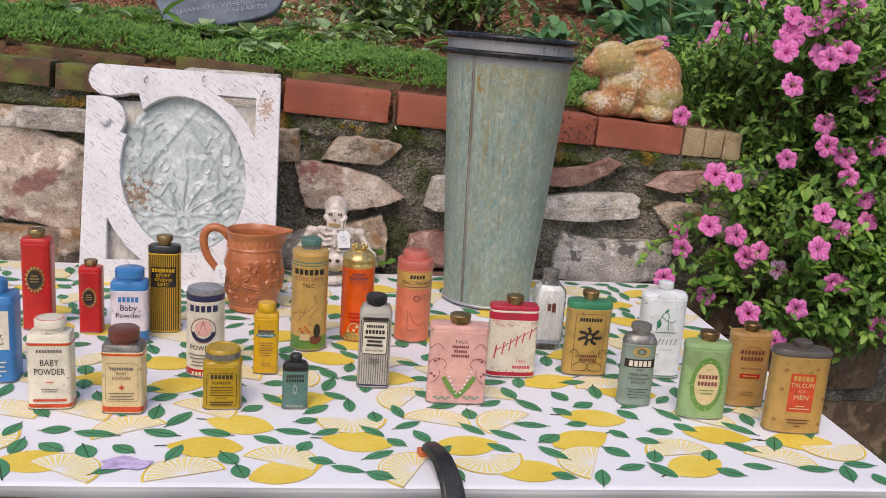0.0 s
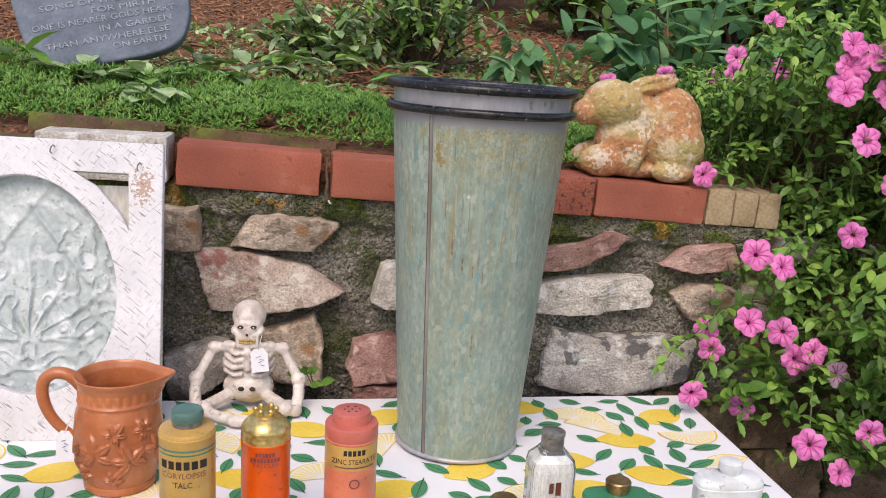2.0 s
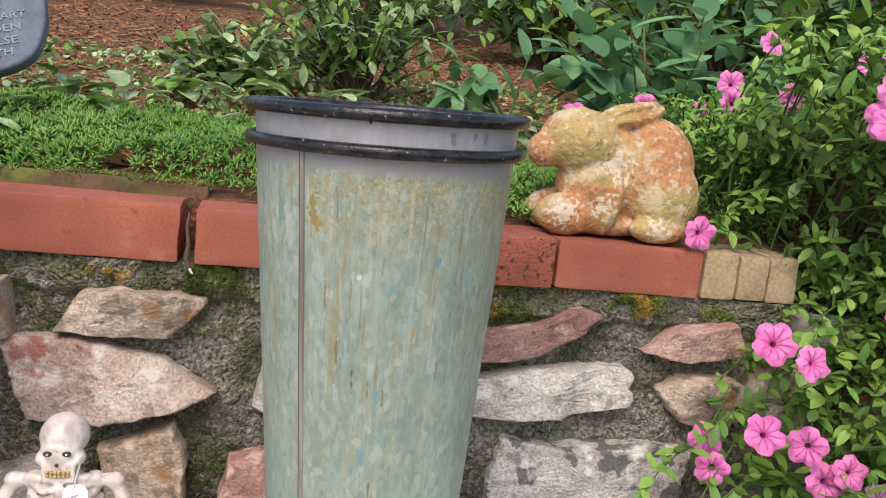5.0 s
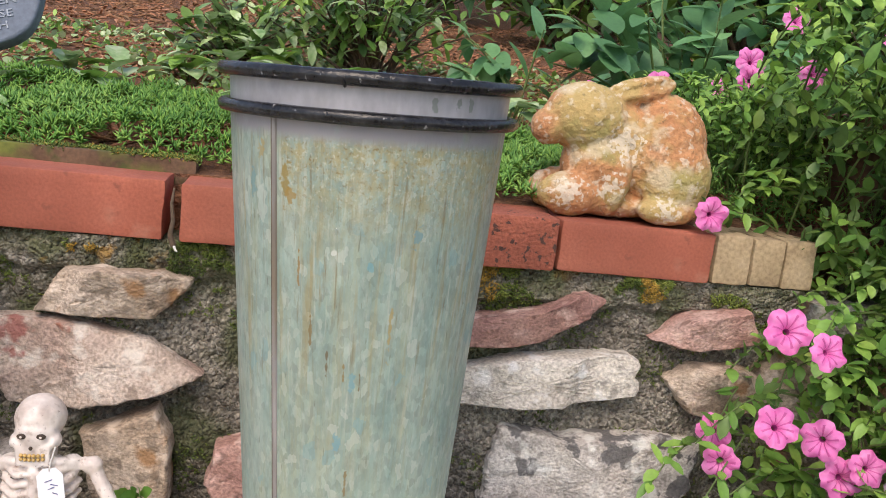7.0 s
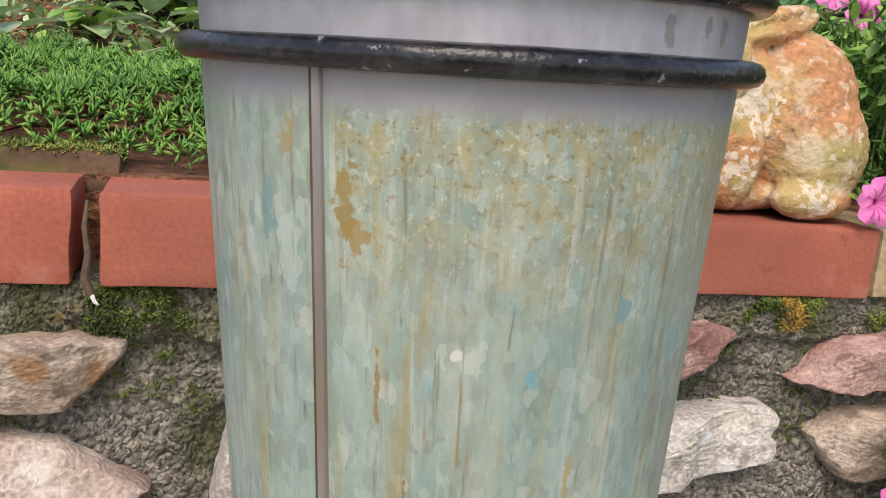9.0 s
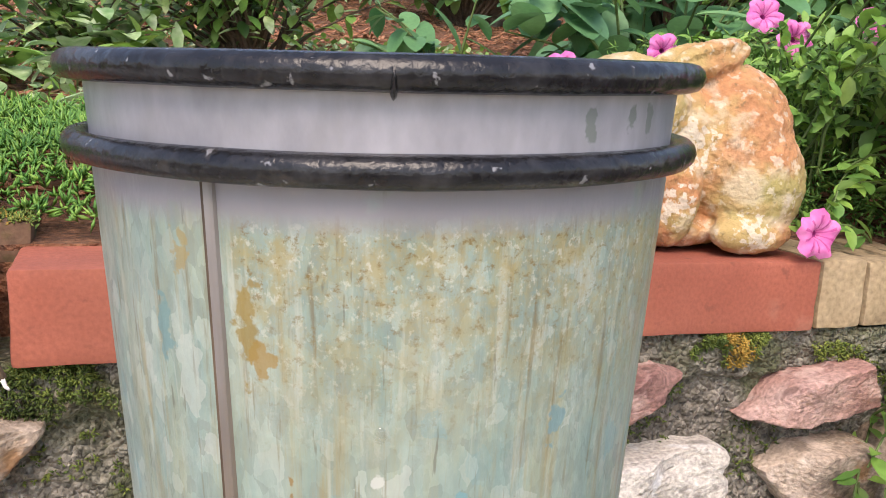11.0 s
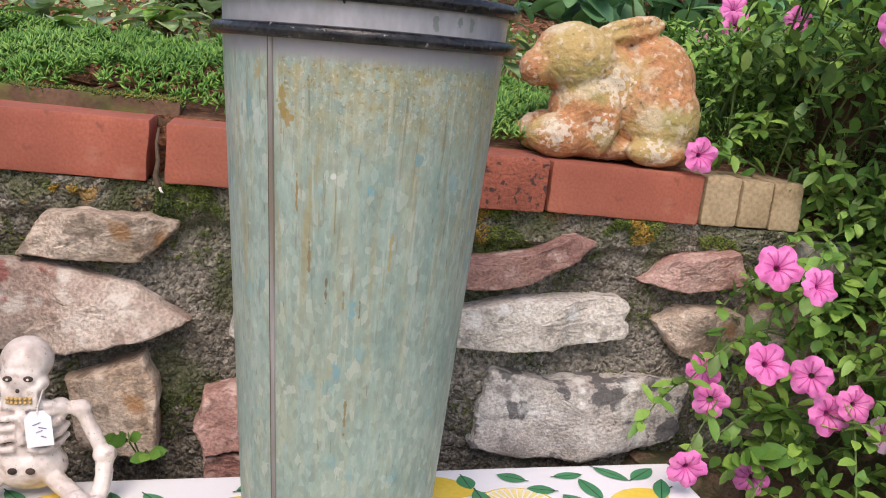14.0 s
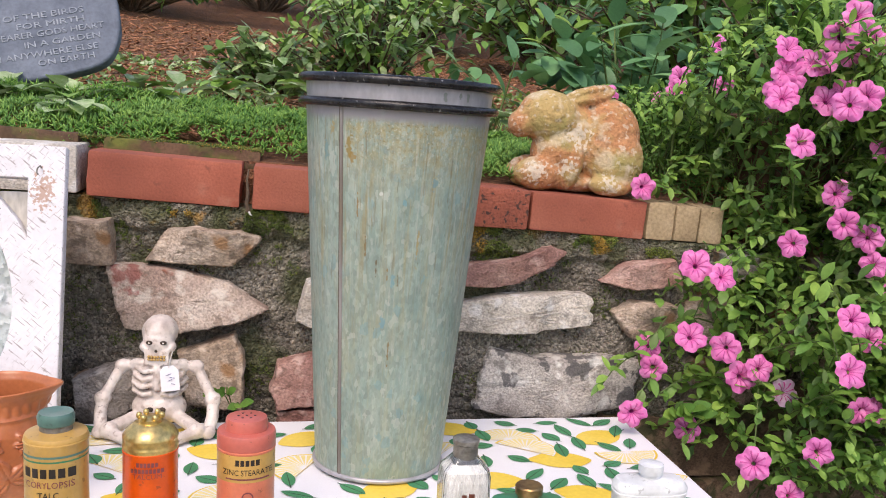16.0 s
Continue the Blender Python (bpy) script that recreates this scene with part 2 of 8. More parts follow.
M_MULCH = mat("mulch", [(0.08, 0.034, 0.018), (0.21, 0.09, 0.045), (0.33, 0.165, 0.09)], 40, 0.95, 1.0, 160, fine=0.6, dist=0.01, stretch=(1, 3, 1))
M_CHIP = island(mat("bark_chip", [(0.15, 0.065, 0.034), (0.30, 0.14, 0.07), (0.42, 0.24, 0.14)], 50, 0.9, 0.5, 200), 0.5, 0.01)
M_SOIL = mat("soil", [(0.03, 0.022, 0.014), (0.07, 0.05, 0.032), (0.11, 0.085, 0.055)], 20, 0.95, 1.0, 120, fine=0.5, dist=0.01)
M_SEDUM = leafy(island(mat("sedum_leaf", [(0.08, 0.22, 0.035), (0.16, 0.36, 0.065), (0.25, 0.47, 0.12)], 8, 0.55, 0, fine=0.1), 0.35, 0.025), 0.25)
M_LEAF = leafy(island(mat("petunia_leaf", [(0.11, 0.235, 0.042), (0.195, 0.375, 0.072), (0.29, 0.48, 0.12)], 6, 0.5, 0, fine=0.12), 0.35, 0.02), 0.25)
M_LEAF_DARK = leafy(island(mat("shrub_and_shaded_leaf", [(0.06, 0.13, 0.027), (0.115, 0.215, 0.045), (0.18, 0.29, 0.075)], 6, 0.5, 0, fine=0.12), 0.4, 0.02), 0.2)
M_LEAF_BLUE = leafy(island(mat("broad_leaf", [(0.08, 0.21, 0.085), (0.13, 0.31, 0.125), (0.19, 0.40, 0.17)], 6, 0.45, 0, fine=0.1), 0.35, 0.02), 0.25)
M_LEAF_PALE = leafy(island(mat("variegated_leaf", [(0.16, 0.32, 0.09), (0.36, 0.50, 0.24), (0.62, 0.68, 0.48)], 50, 0.5, 0, fine=0.1), 0.3, 0.02), 0.25)
M_FERN = leafy(island(mat("fern_green", [(0.07, 0.17, 0.03), (0.14, 0.30, 0.055), (0.22, 0.40, 0.10)], 6, 0.55, 0, fine=0.12), 0.4, 0.02), 0.15)
M_STEM = mat("stem", [(0.07, 0.12, 0.03), (0.12, 0.17, 0.05)], 30, 0.7, 0)
M_TWIG = mat("twig", [(0.06, 0.04, 0.025), (0.13, 0.09, 0.06)], 40, 0.9, 0.4, 200)
M_BARK = mat("tree_bark", [(0.09, 0.07, 0.05), (0.17, 0.14, 0.11), (0.24, 0.21, 0.17)], 18, 0.95, 1.0, 60, stretch=(1, 1, 0.25), dist=0.01)
M_PETAL = leafy(island(mat("petal_pink", [(0.70, 0.12, 0.38), (0.82, 0.21, 0.50), (0.88, 0.34, 0.62)], 60, 0.55, 0, fine=0.06), 0.12, 0.015), 0.3)
M_PETAL_PALE = leafy(mat("petal_pale", [(0.70, 0.42, 0.62), (0.82, 0.60, 0.76)], 40, 0.55, 0, fine=0.06), 0.3)
M_VEIN = leafy(mat("petal_vein", [(0.58, 0.07, 0.30), (0.72, 0.13, 0.40)], 60, 0.6, 0), 0.3)
M_THROAT = mat("petal_throat", [(0.33, 0.03, 0.20), (0.45, 0.06, 0.28)], 60, 0.6, 0)
M_CLOTH = mat("cloth_white", [(0.76, 0.76, 0.80), (0.82, 0.82, 0.85)], 9, 0.62, 0.12, 900, fine=0.03, dist=0.0006)
overlay(M_CLOTH, (0.62, 0.60, 0.62), 7, 0.62, 0.75, amount=0.35, seed=6)
M_LEMON = mat("print_yellow", [(0.72, 0.49, 0.05), (0.79, 0.57, 0.08), (0.83, 0.64, 0.14)], 16, 0.62, 0, fine=0.06)
M_LEMON_PALE = mat("print_pale_yellow", [(0.80, 0.66, 0.24), (0.85, 0.74, 0.36)], 25, 0.62, 0, fine=0.05)
M_PRINT_LEAF = mat("print_green", [(0.035, 0.20, 0.085), (0.06, 0.28, 0.13)], 30, 0.62, 0, fine=0.1)
M_PRINT_DARK = mat("print_dark", [(0.015, 0.035, 0.02), (0.03, 0.06, 0.03)], 30, 0.62, 0)
M_STAIN = mat("purple_stain", [(0.48, 0.36, 0.62), (0.60, 0.50, 0.72)], 30, 0.65, 0)
M_TABLE = mat("table_wood", [(0.14, 0.09, 0.05), (0.24, 0.16, 0.10)], 20, 0.7, 0.2, 120, stretch=(0.2, 1, 1))

# ---- builders ----
def part(name, bm, material, parent=None, label="", smooth=True, mats=None, sharp=42):
    me = bpy.data.meshes.new(name)
    bm.normal_update()
    bm.to_mesh(me)
    bm.free()
    for m in (mats or [material]):
        me.materials.append(m)
    if smooth:
        for p in me.polygons:
            p.use_smooth = True
        me.set_sharp_from_angle(angle=radians(sharp))
    ob = new(name, me)
    if parent is not None:
        ob.parent = parent
    if label:
        ob["label"] = label
    return ob


def thing(name, m, label, category, group="", kind=""):
    ob = new(name)
    ob.empty_display_size = 0.02
    ob.matrix_basis = m
    return tagged(ob, label, category, group, kind)


def box_bm(sx, sy, sz, at=(0, 0, 0), bevel=0.0, seg=2, bm=None):
    own = bm is None
    bm = bm or bmesh.new()
    r = bmesh.ops.create_cube(bm, size=1.0)
    bmesh.ops.transform(bm, matrix=Matrix.Translation(at) @ Matrix.Diagonal((sx, sy, sz, 1)), verts=r["verts"])
    if bevel and own:
        bmesh.ops.bevel(bm, geom=bm.edges[:], offset=bevel, segments=seg, affect="EDGES", profile=0.6)
    return bm


def lathe(profile, seg=40, foot=None, bm=None, cap=True):
    """Turns a profile of (radius factor, height) about z. foot(angle) gives the outline's x and y for factor 1."""
    bm = bm or bmesh.new()
    foot = foot or (lambda a: (math.cos(a), math.sin(a)))
    rings = []
    for r, z in profile:
        rings.append([bm.verts.new((foot(2 * math.pi * k / seg)[0] * r, foot(2 * math.pi * k / seg)[1] * r, z)) for k in range(seg)])
    for a, b in zip(rings, rings[1:]):
        for k in range(seg):
            bm.faces.new((a[k], a[(k + 1) % seg], b[(k + 1) % seg], b[k]))
    if cap:
        if abs(profile[0][0]) > 1e-6:
            bm.faces.new(rings[0][::-1])
        if abs(profile[-1][0]) > 1e-6:
            bm.faces.new(rings[-1])
    return bm


def tube(points, radius, seg=8, bm=None, taper=None):
    """A round bar along points; taper: the radius at the end."""
    bm = bm or bmesh.new()
    pts = [Vector(p) for p in points]
    rings = []
    for i, p in enumerate(pts):
        d = (pts[min(i + 1, len(pts) - 1)] - pts[max(i - 1, 0)]).normalized()
        u = d.orthogonal().normalized() if i == 0 else (u - d * u.dot(d)).normalized()
        v = d.cross(u)
        r = radius if taper is None else radius + (taper - radius) * i / (len(pts) - 1)
        rings.append([bm.verts.new(p + (u * math.cos(2 * math.pi * k / seg) + v * math.sin(2 * math.pi * k / seg)) * r) for k in range(seg)])
    for a, b in zip(rings, rings[1:]):
        for k in range(seg):
            bm.faces.new((a[k], a[(k + 1) % seg], b[(k + 1) % seg], b[k]))
    bm.faces.new(rings[0][::-1])
    bm.faces.new(rings[-1])
    return bm


def blob(bm, at, size, rot=(0, 0, 0), sub=3):
    """An ellipsoid added to a mesh."""
    r = bmesh.ops.create_icosphere(bm, subdivisions=sub, radius=1.0)
    bmesh.ops.transform(bm, matrix=pose(*at, *rot) @ Matrix.Diagonal((*size, 1)), verts=r["verts"])
    return bm


def fuse(ob, voxel, smooth=6, factor=0.5, rough=0.0, rscale=40.0):
    """Joins overlapping lumps into one skin, softened."""
    md = ob.modifiers.new("skin", "REMESH")
    md.mode, md.voxel_size, md.use_smooth_shade = "VOXEL", voxel, True
    sm = ob.modifiers.new("soften", "SMOOTH")
    sm.factor, sm.iterations = factor, smooth
    dg = bpy.context.evaluated_depsgraph_get()
    me = bpy.data.meshes.new_from_object(ob.evaluated_get(dg))
    ob.modifiers.clear()
    ob.data = me
    if rough:
        for v in me.vertices:
            v.co += v.normal * rough * (noise.noise(v.co * rscale) + 0.5 * noise.noise(v.co * rscale * 3))
    for p in me.polygons:
        p.use_smooth = True
    return ob


# ---- large structure ----
def ground_z(x, y):
    """Height of the bed above the wall."""
    d = max(0.0, y - 1.6)
    top = 1.109 - 0.05 * (x - 0.1) if -2 < x < 3 else 1.1
    return top + 0.125 * d + 0.012 * noise.noise((x * 3, y * 3, 0)) + 0.004 * noise.noise((x * 14, y * 14, 2)) + (0.02 * (d - 2.5) ** 2 if d > 2.5 else 0)


def build_ground():
    bm = bmesh.new()
    xs = [-60, -30, -15, -8, -5, -3.5] + [-2.5 + 0.06 * i for i in range(101)] + [4.5, 6, 9, 16, 30, 60]
    ys = [1.6 + 0.05 * i for i in range(60)] + [4.7, 5, 5.5, 6, 7, 8, 10, 13, 18, 30]
    g = [[bm.verts.new((x, y, min(ground_z(x, y), 6.0 + 0.02 * y))) for x in xs] for y in ys]
    g.insert(0, [bm.verts.new((v.co.x, 1.62, 0.8)) for v in g[0]])
    for i in range(len(ys)):
        for j in range(len(xs) - 1):
            bm.faces.new((g[i][j], g[i][j + 1], g[i + 1][j + 1], g[i + 1][j]))
    tagged(part("ground_bed", bm, M_MULCH), "reddish brown shredded bark mulch on a rising garden bed", "ground", kind="structure")
    bm = bmesh.new()
    n = 40
    xs = [-60 + 120 * i / n for i in range(n + 1)]
    ys = [-60, -30, -15, -8, -4, -2, -1, 0, 0.5, 1, 1.3, 1.6, 1.75]
    g = [[bm.verts.new((x, y, 0.01 * noise.noise((x, y, 3)))) for x in xs] for y in ys]
    for i in range(len(ys) - 1):
        for j in range(n):
            bm.faces.new((g[i][j], g[i][j + 1], g[i + 1][j + 1], g[i + 1][j]))
    tagged(part("ground", bm, M_SOIL), "dark bare soil in front of the garden wall", "ground", kind="structure")


def course_z(x):
    """Underside of the brick course."""
    return 1.0575 - 0.0503 * (x + 0.1)


def wall_y(x, z):
    """Rough face of the mortar, proud just under the bricks."""
    d = 0.012 * noise.noise((x * 9, z * 9, 1)) + 0.006 * noise.noise((x * 30, z * 30, 4)) + 0.006 * noise.noise((x * 95, z * 95, 7)) + 0.004 * noise.noise((x * 190, z * 190, 8))
    lip = course_z(x) - 0.045 + 0.012 * noise.noise((x * 25, 3, 0))
    return 1.553 + d - 0.012 * min(1.0, max(0.0, (z - lip) / 0.008))


def build_wall():
    bm = bmesh.new()
    nx, nz = 520, 150
    x0, x1, z0 = -1.0, 1.5, 0.45
    rows = []
    for j in range(nz + 1):
        row = []
        for i in range(nx + 1):
            x = x0 + (x1 - x0) * i / nx
            z = z0 + (course_z(x) - z0) * j / nz
            row.append(bm.verts.new((x, wall_y(x, z), z)))
        rows.append(row)
    for j in range(nz):
        for i in range(nx):
            bm.faces.new((rows[j][i], rows[j][i + 1], rows[j + 1][i + 1], rows[j + 1][i]))
    back = [bm.verts.new((v.co.x, 1.75, v.co.z)) for v in rows[-1]]
    for i in range(nx):
        bm.faces.new((rows[-1][i], rows[-1][i + 1], back[i + 1], back[i]))
    wall = tagged(part("wall_garden", bm, M_MORTAR), "low fieldstone retaining wall with crumbling mossy grey mortar", "wall", kind="structure")
    for sx, a, b in ((-1, -8, -1.0), (1, 1.5, 8)):
        part("wall_run", box_bm(b - a, 0.2, 1.0, ((a + b) / 2, 1.65, 0.5), 0.01), M_MORTAR, wall)
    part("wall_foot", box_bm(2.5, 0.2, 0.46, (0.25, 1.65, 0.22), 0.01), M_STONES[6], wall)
    return wall


def stone_mesh(w, h, d, seed, ring_pts=None):
    """A split stone with flat cleft faces. ring_pts: its broken outline in half widths and heights."""
    rs = random.Random(seed * 7 + 1)
    if ring_pts is None:
        corners = [Vector((sx * rs.uniform(0.86, 1.0), sz * rs.uniform(0.78, 1.0))) for sx, sz in ((1, 1), (-1, 1), (-1, -1), (1, -1))]
        ring_pts = []
        for k in range(4):
            a, b = corners[k], corners[(k + 1) % 4]
            ring_pts.append(a)
            for q in ((0.3, 0.62) if k % 2 == 0 else (0.5,)):
                ring_pts.append(a.lerp(b, q + rs.uniform(-0.12, 0.12)) * rs.uniform(0.92, 1.10))
    else:
        ring_pts = [Vector(c) for c in ring_pts]
    spokes = 110
    outline = []
    for i in range(spokes):
        t = 2 * math.pi * i / spokes
        dv = Vector((math.cos(t), math.sin(t)))
        best = 0.9
        for a, b in zip(ring_pts, ring_pts[1:] + ring_pts[:1]):
            den = dv.x * (b.y - a.y) - dv.y * (b.x - a.x)
            if abs(den) < 1e-6:
                continue
            u = (dv.y * a.x - dv.x * a.y) / den
            r = (a.x * (b.y - a.y) - a.y * (b.x - a.x)) / den
            if -1e-6 <= u <= 1 + 1e-6 and r > 0:
                best = r
        x, z = dv.x * best * w / 2, dv.y * best * h / 2
        k = 1 + 0.05 * noise.noise((x * 60, seed, z * 60)) + 0.022 * noise.noise((x * 190, seed, z * 190))
        outline.append((x * k, z * k))
    planes = [(rs.uniform(-0.10, 0.10), rs.uniform(-0.12, 0.30), 0.0)]
    for k in range(4):
        a = rs.uniform(0, 2 * math.pi)
        planes.append((math.cos(a) * rs.uniform(0.35, 0.9), math.sin(a) * rs.uniform(0.25, 0.7), rs.uniform(0.012, 0.03)))
    bm = bmesh.new()
    rows = []
    for q, dep in ((0.0, 1), (0.12, 1), (0.25, 1), (0.38, 1), (0.5, 1), (0.62, 1), (0.72, 1), (0.80, 1), (0.87, 1), (0.925, 0.99), (0.965, 0.93), (0.99, 0.78), (1.0, 0.5), (1.0, 0.0), (0.98, -0.5)):
        row = []
        for x0, z0 in outline:
            x, z = x0 * q, z0 * q
            face = max(-0.016, min(p * x + r * z + c for p, r, c in planes))
            n = 0.0035 * noise.noise((x * 32, seed, z * 36)) + 0.0020 * noise.noise((x * 90, seed + 5, z * 100)) + 0.0010 * noise.noise((x * 240, seed, z * 250))
            row.append(bm.verts.new((x, -(d / 2 + face + n) * dep if dep > 0 else -dep * d, z)))
        rows.append(row)
    for i, (a, b) in enumerate(zip(rows, rows[1:])):
        for k in range(spokes):
            j = (k + 1) % spokes
            if i == 0:
                if k:
                    continue
            else:
                bm.faces.new((a[k], b[k], b[j], a[j]))
    mid = bm.verts.new(sum((v.co for v in rows[0]), Vector()) / spokes)
    for v in rows[0]:
        bm.verts.remove(v)
    for k in range(spokes):
        bm.faces.new((mid, rows[1][k], rows[1][(k + 1) % spokes]))
    bmesh.ops.recalc_face_normals(bm, faces=bm.faces[:])
    return bm

def build_stones(wall):
    # the stones in plain view: centre x, z, width, height, kind, seed, broken outline
    shaped = [
        (0.067, 0.990, 0.170, 0.060, 5, 5, ((-1, -0.8), (-0.6, 0.8), (-0.1, 1), (0.2, 0.8), (0.6, 0.8), (1, 0.4), (0.5, -1))),
        (0.045, 0.910, 0.234, 0.103, -1, 3, ((-1, 0.9), (-0.8, 1), (-0.2, 0.9), (0.5, 0.5), (1, -0.3), (0.7, -0.6), (-0.2, -1), (-0.8, -0.9))),
        (0.079, 0.800, 0.098, 0.114, 5, 11, ((-1, 0.5), (0.7, 1), (1, 0.4), (1, -1), (-0.7, -0.9))),
        (-0.066, 0.767, 0.100, 0.100, 1, 14, ((-1, 0.5), (0.5, 1), (1, 0.9), (0.9, -0.3), (-0.2, -1), (-0.9, -1)))]
    shaped += [
        (0.238, 0.907, 0.072, 0.082, 3, 17, ((-0.6, 0.8), (0.5, 1), (1, -1), (-0.4, -0.9), (-1, -0.7))),
        (0.218, 0.785, 0.104, 0.084, 2, 20, ((-1, -0.3), (-0.8, 0.7), (0.2, 1), (1, 0.9), (1, -0.8), (0.2, -0.9), (-0.8, -1))),
        (0.524, 0.968, 0.200, 0.067, 2, 25, ((-1, -0.9), (-1, -0.1), (0.2, 0.4), (0.7, 1), (1, 0.7), (0.8, 0.1), (0.5, -0.3), (0.2, -0.8), (-0.2, -1))),
        (0.551, 0.894, 0.246, 0.064, 3, 28, ((-1, -1), (-1, 0.3), (-0.3, 0.9), (0.9, 1), (1, 0.6), (1, -0.7), (0.7, -0.8), (0, -1)))]
    shaped += [
        (0.627, 0.778, 0.278, 0.118, 4, 31, ((-1, -0.7), (-0.9, 1), (-0.3, 0.7), (0.5, 0.8), (1, 0.6), (0.9, -0.7), (0.1, -1), (-0.6, -1))),
        (0.754, 0.960, 0.141, 0.053, 2, 34, ((-1, -0.6), (-0.4, 0.6), (0.7, 1), (1, -0.7), (-0.2, -1))),
        (0.772, 0.884, 0.130, 0.076, 5, 37, ((-1, 0.3), (-0.5, 0.8), (0.5, 0.7), (1, 0.4), (0.8, -0.8), (-0.1, -1), (-0.5, -0.8))),
        (0.880, 0.886, 0.130, 0.104, 5, 41, ((-0.9, 0.2), (-0.4, 1), (0.2, 0.7), (1, -0.3), (0.4, -1), (-0.7, -0.8)))]
    for x, z, w, h, k, seed, ring_pts in shaped:
        part("stone", stone_mesh(w, h, 0.066, seed, ring_pts), M_STONES[k] if k >= 0 else M_STONE_STAINED, wall, sharp=28).matrix_basis = pose(x, 1.545, z)
    # the rest: centre x, z, width, height, turn in degrees, kind, seed
    rows = [
        (-0.093, 0.993, 0.066, 0.070, 0, 5, 8), (0.226, 0.724, 0.100, 0.034, 0, 2, 22), (0.93, 0.975, 0.11, 0.05, 0, 1, 43),
        (-0.560, 1.020, 0.205, 0.046, -1, 1, 46), (-0.575, 0.900, 0.215, 0.195, -14, 0, 49), (-0.571, 0.752, 0.210, 0.100, -3, 5, 52),
        (-0.33, 0.92, 0.16, 0.16, 5, 1, 55), (-0.22, 0.80, 0.14, 0.12, -5, 5, 57), (-0.25, 1.00, 0.18, 0.06, 2, 1, 59),
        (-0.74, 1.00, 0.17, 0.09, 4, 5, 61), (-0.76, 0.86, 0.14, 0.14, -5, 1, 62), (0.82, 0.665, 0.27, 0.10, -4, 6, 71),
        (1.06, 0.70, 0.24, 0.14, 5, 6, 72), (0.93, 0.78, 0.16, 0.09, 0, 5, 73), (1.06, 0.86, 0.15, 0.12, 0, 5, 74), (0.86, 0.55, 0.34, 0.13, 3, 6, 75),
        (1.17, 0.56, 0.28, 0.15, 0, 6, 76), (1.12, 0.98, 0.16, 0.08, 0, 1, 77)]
    for x, z, w, h, turn, k, seed in rows:
        part("stone", stone_mesh(w * 1.03, h * 1.06, 0.066, seed), M_STONES[k], wall, sharp=28).matrix_basis = pose(x, 1.545, z, 0, -turn, 0)


def brick_mesh(l, d, h, seed):
    bm = box_bm(l, d, h, (0, 0, 0), 0.004, 2)
    bmesh.ops.subdivide_edges(bm, edges=[e for e in bm.edges if e.calc_length() > 0.03], cuts=5, use_grid_fill=True)
    for v in bm.verts:
        p = v.co * 60 + Vector((seed * 3.1, 0, 0))
        v.co += Vector((noise.noise(p), noise.noise(p + Vector((9, 0, 0))), noise.noise(p + Vector((0, 9, 0))))) * 0.0013
    return bm


def build_bricks(wall):
    # centre x, length, height, depth forward, turn, material
    rows = [(0.0115, 0.214, 0.065, 0.0, 3.0, M_BRICK), (0.2385, 0.206, 0.064, 0.002, 2.6, M_BRICK), (0.454, 0.204, 0.062, 0.003, 2.8, M_BRICK_PITTED),
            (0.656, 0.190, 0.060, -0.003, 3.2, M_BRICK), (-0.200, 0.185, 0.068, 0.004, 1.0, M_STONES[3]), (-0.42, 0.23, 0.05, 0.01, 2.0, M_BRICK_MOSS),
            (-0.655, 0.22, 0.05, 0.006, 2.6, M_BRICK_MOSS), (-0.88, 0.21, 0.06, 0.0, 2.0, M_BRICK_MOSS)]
    for i, (x, l, h, dy, turn, m) in enumerate(rows):
        ob = part("brick", brick_mesh(l, 0.10, h, i), m, wall)
        ob.matrix_basis = pose(x, 1.580 - dy, course_z(x) + h / 2 + 0.001, 0, turn, 0)
    for i, (x, l) in enumerate(((0.778, 0.046), (0.823, 0.041), (0.866, 0.041))):
        ob = part("brick", brick_mesh(l, 0.10, 0.060 - 0.003 * (i % 2), 20 + i), M_BRICK_TAN, wall)
        ob.matrix_basis = pose(x, 1.585 - 0.002 * (i % 2), course_z(x) + 0.031, 0, 2, 0)
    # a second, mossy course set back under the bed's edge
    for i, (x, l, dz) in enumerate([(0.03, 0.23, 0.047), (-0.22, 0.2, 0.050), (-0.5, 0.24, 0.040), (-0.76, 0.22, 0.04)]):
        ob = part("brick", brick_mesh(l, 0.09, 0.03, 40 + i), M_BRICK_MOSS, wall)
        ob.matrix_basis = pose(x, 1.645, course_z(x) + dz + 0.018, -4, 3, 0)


TX0, TX1, TY0, TY1, TZ = -1.05, 0.700, 0.558, 1.447, 0.75


def build_table():
    t = thing("folding_table", pose(0, 0, 0), "long folding table hidden under a lemon-print tablecloth", "table")
    part("tabletop", box_bm(TX1 - TX0 - 0.03, TY1 - TY0 - 0.03, 0.03, ((TX0 + TX1) / 2, (TY0 + TY1) / 2, TZ - 0.021), 0.004), M_TABLE, t)
    for x in (TX0 + 0.1, TX1 - 0.1):
        for y in (TY0 + 0.08, TY1 - 0.08):
            part("leg", box_bm(0.035, 0.035, TZ - 0.035, (x, y, (TZ - 0.035) / 2), 0.004), M_TABLE, t)


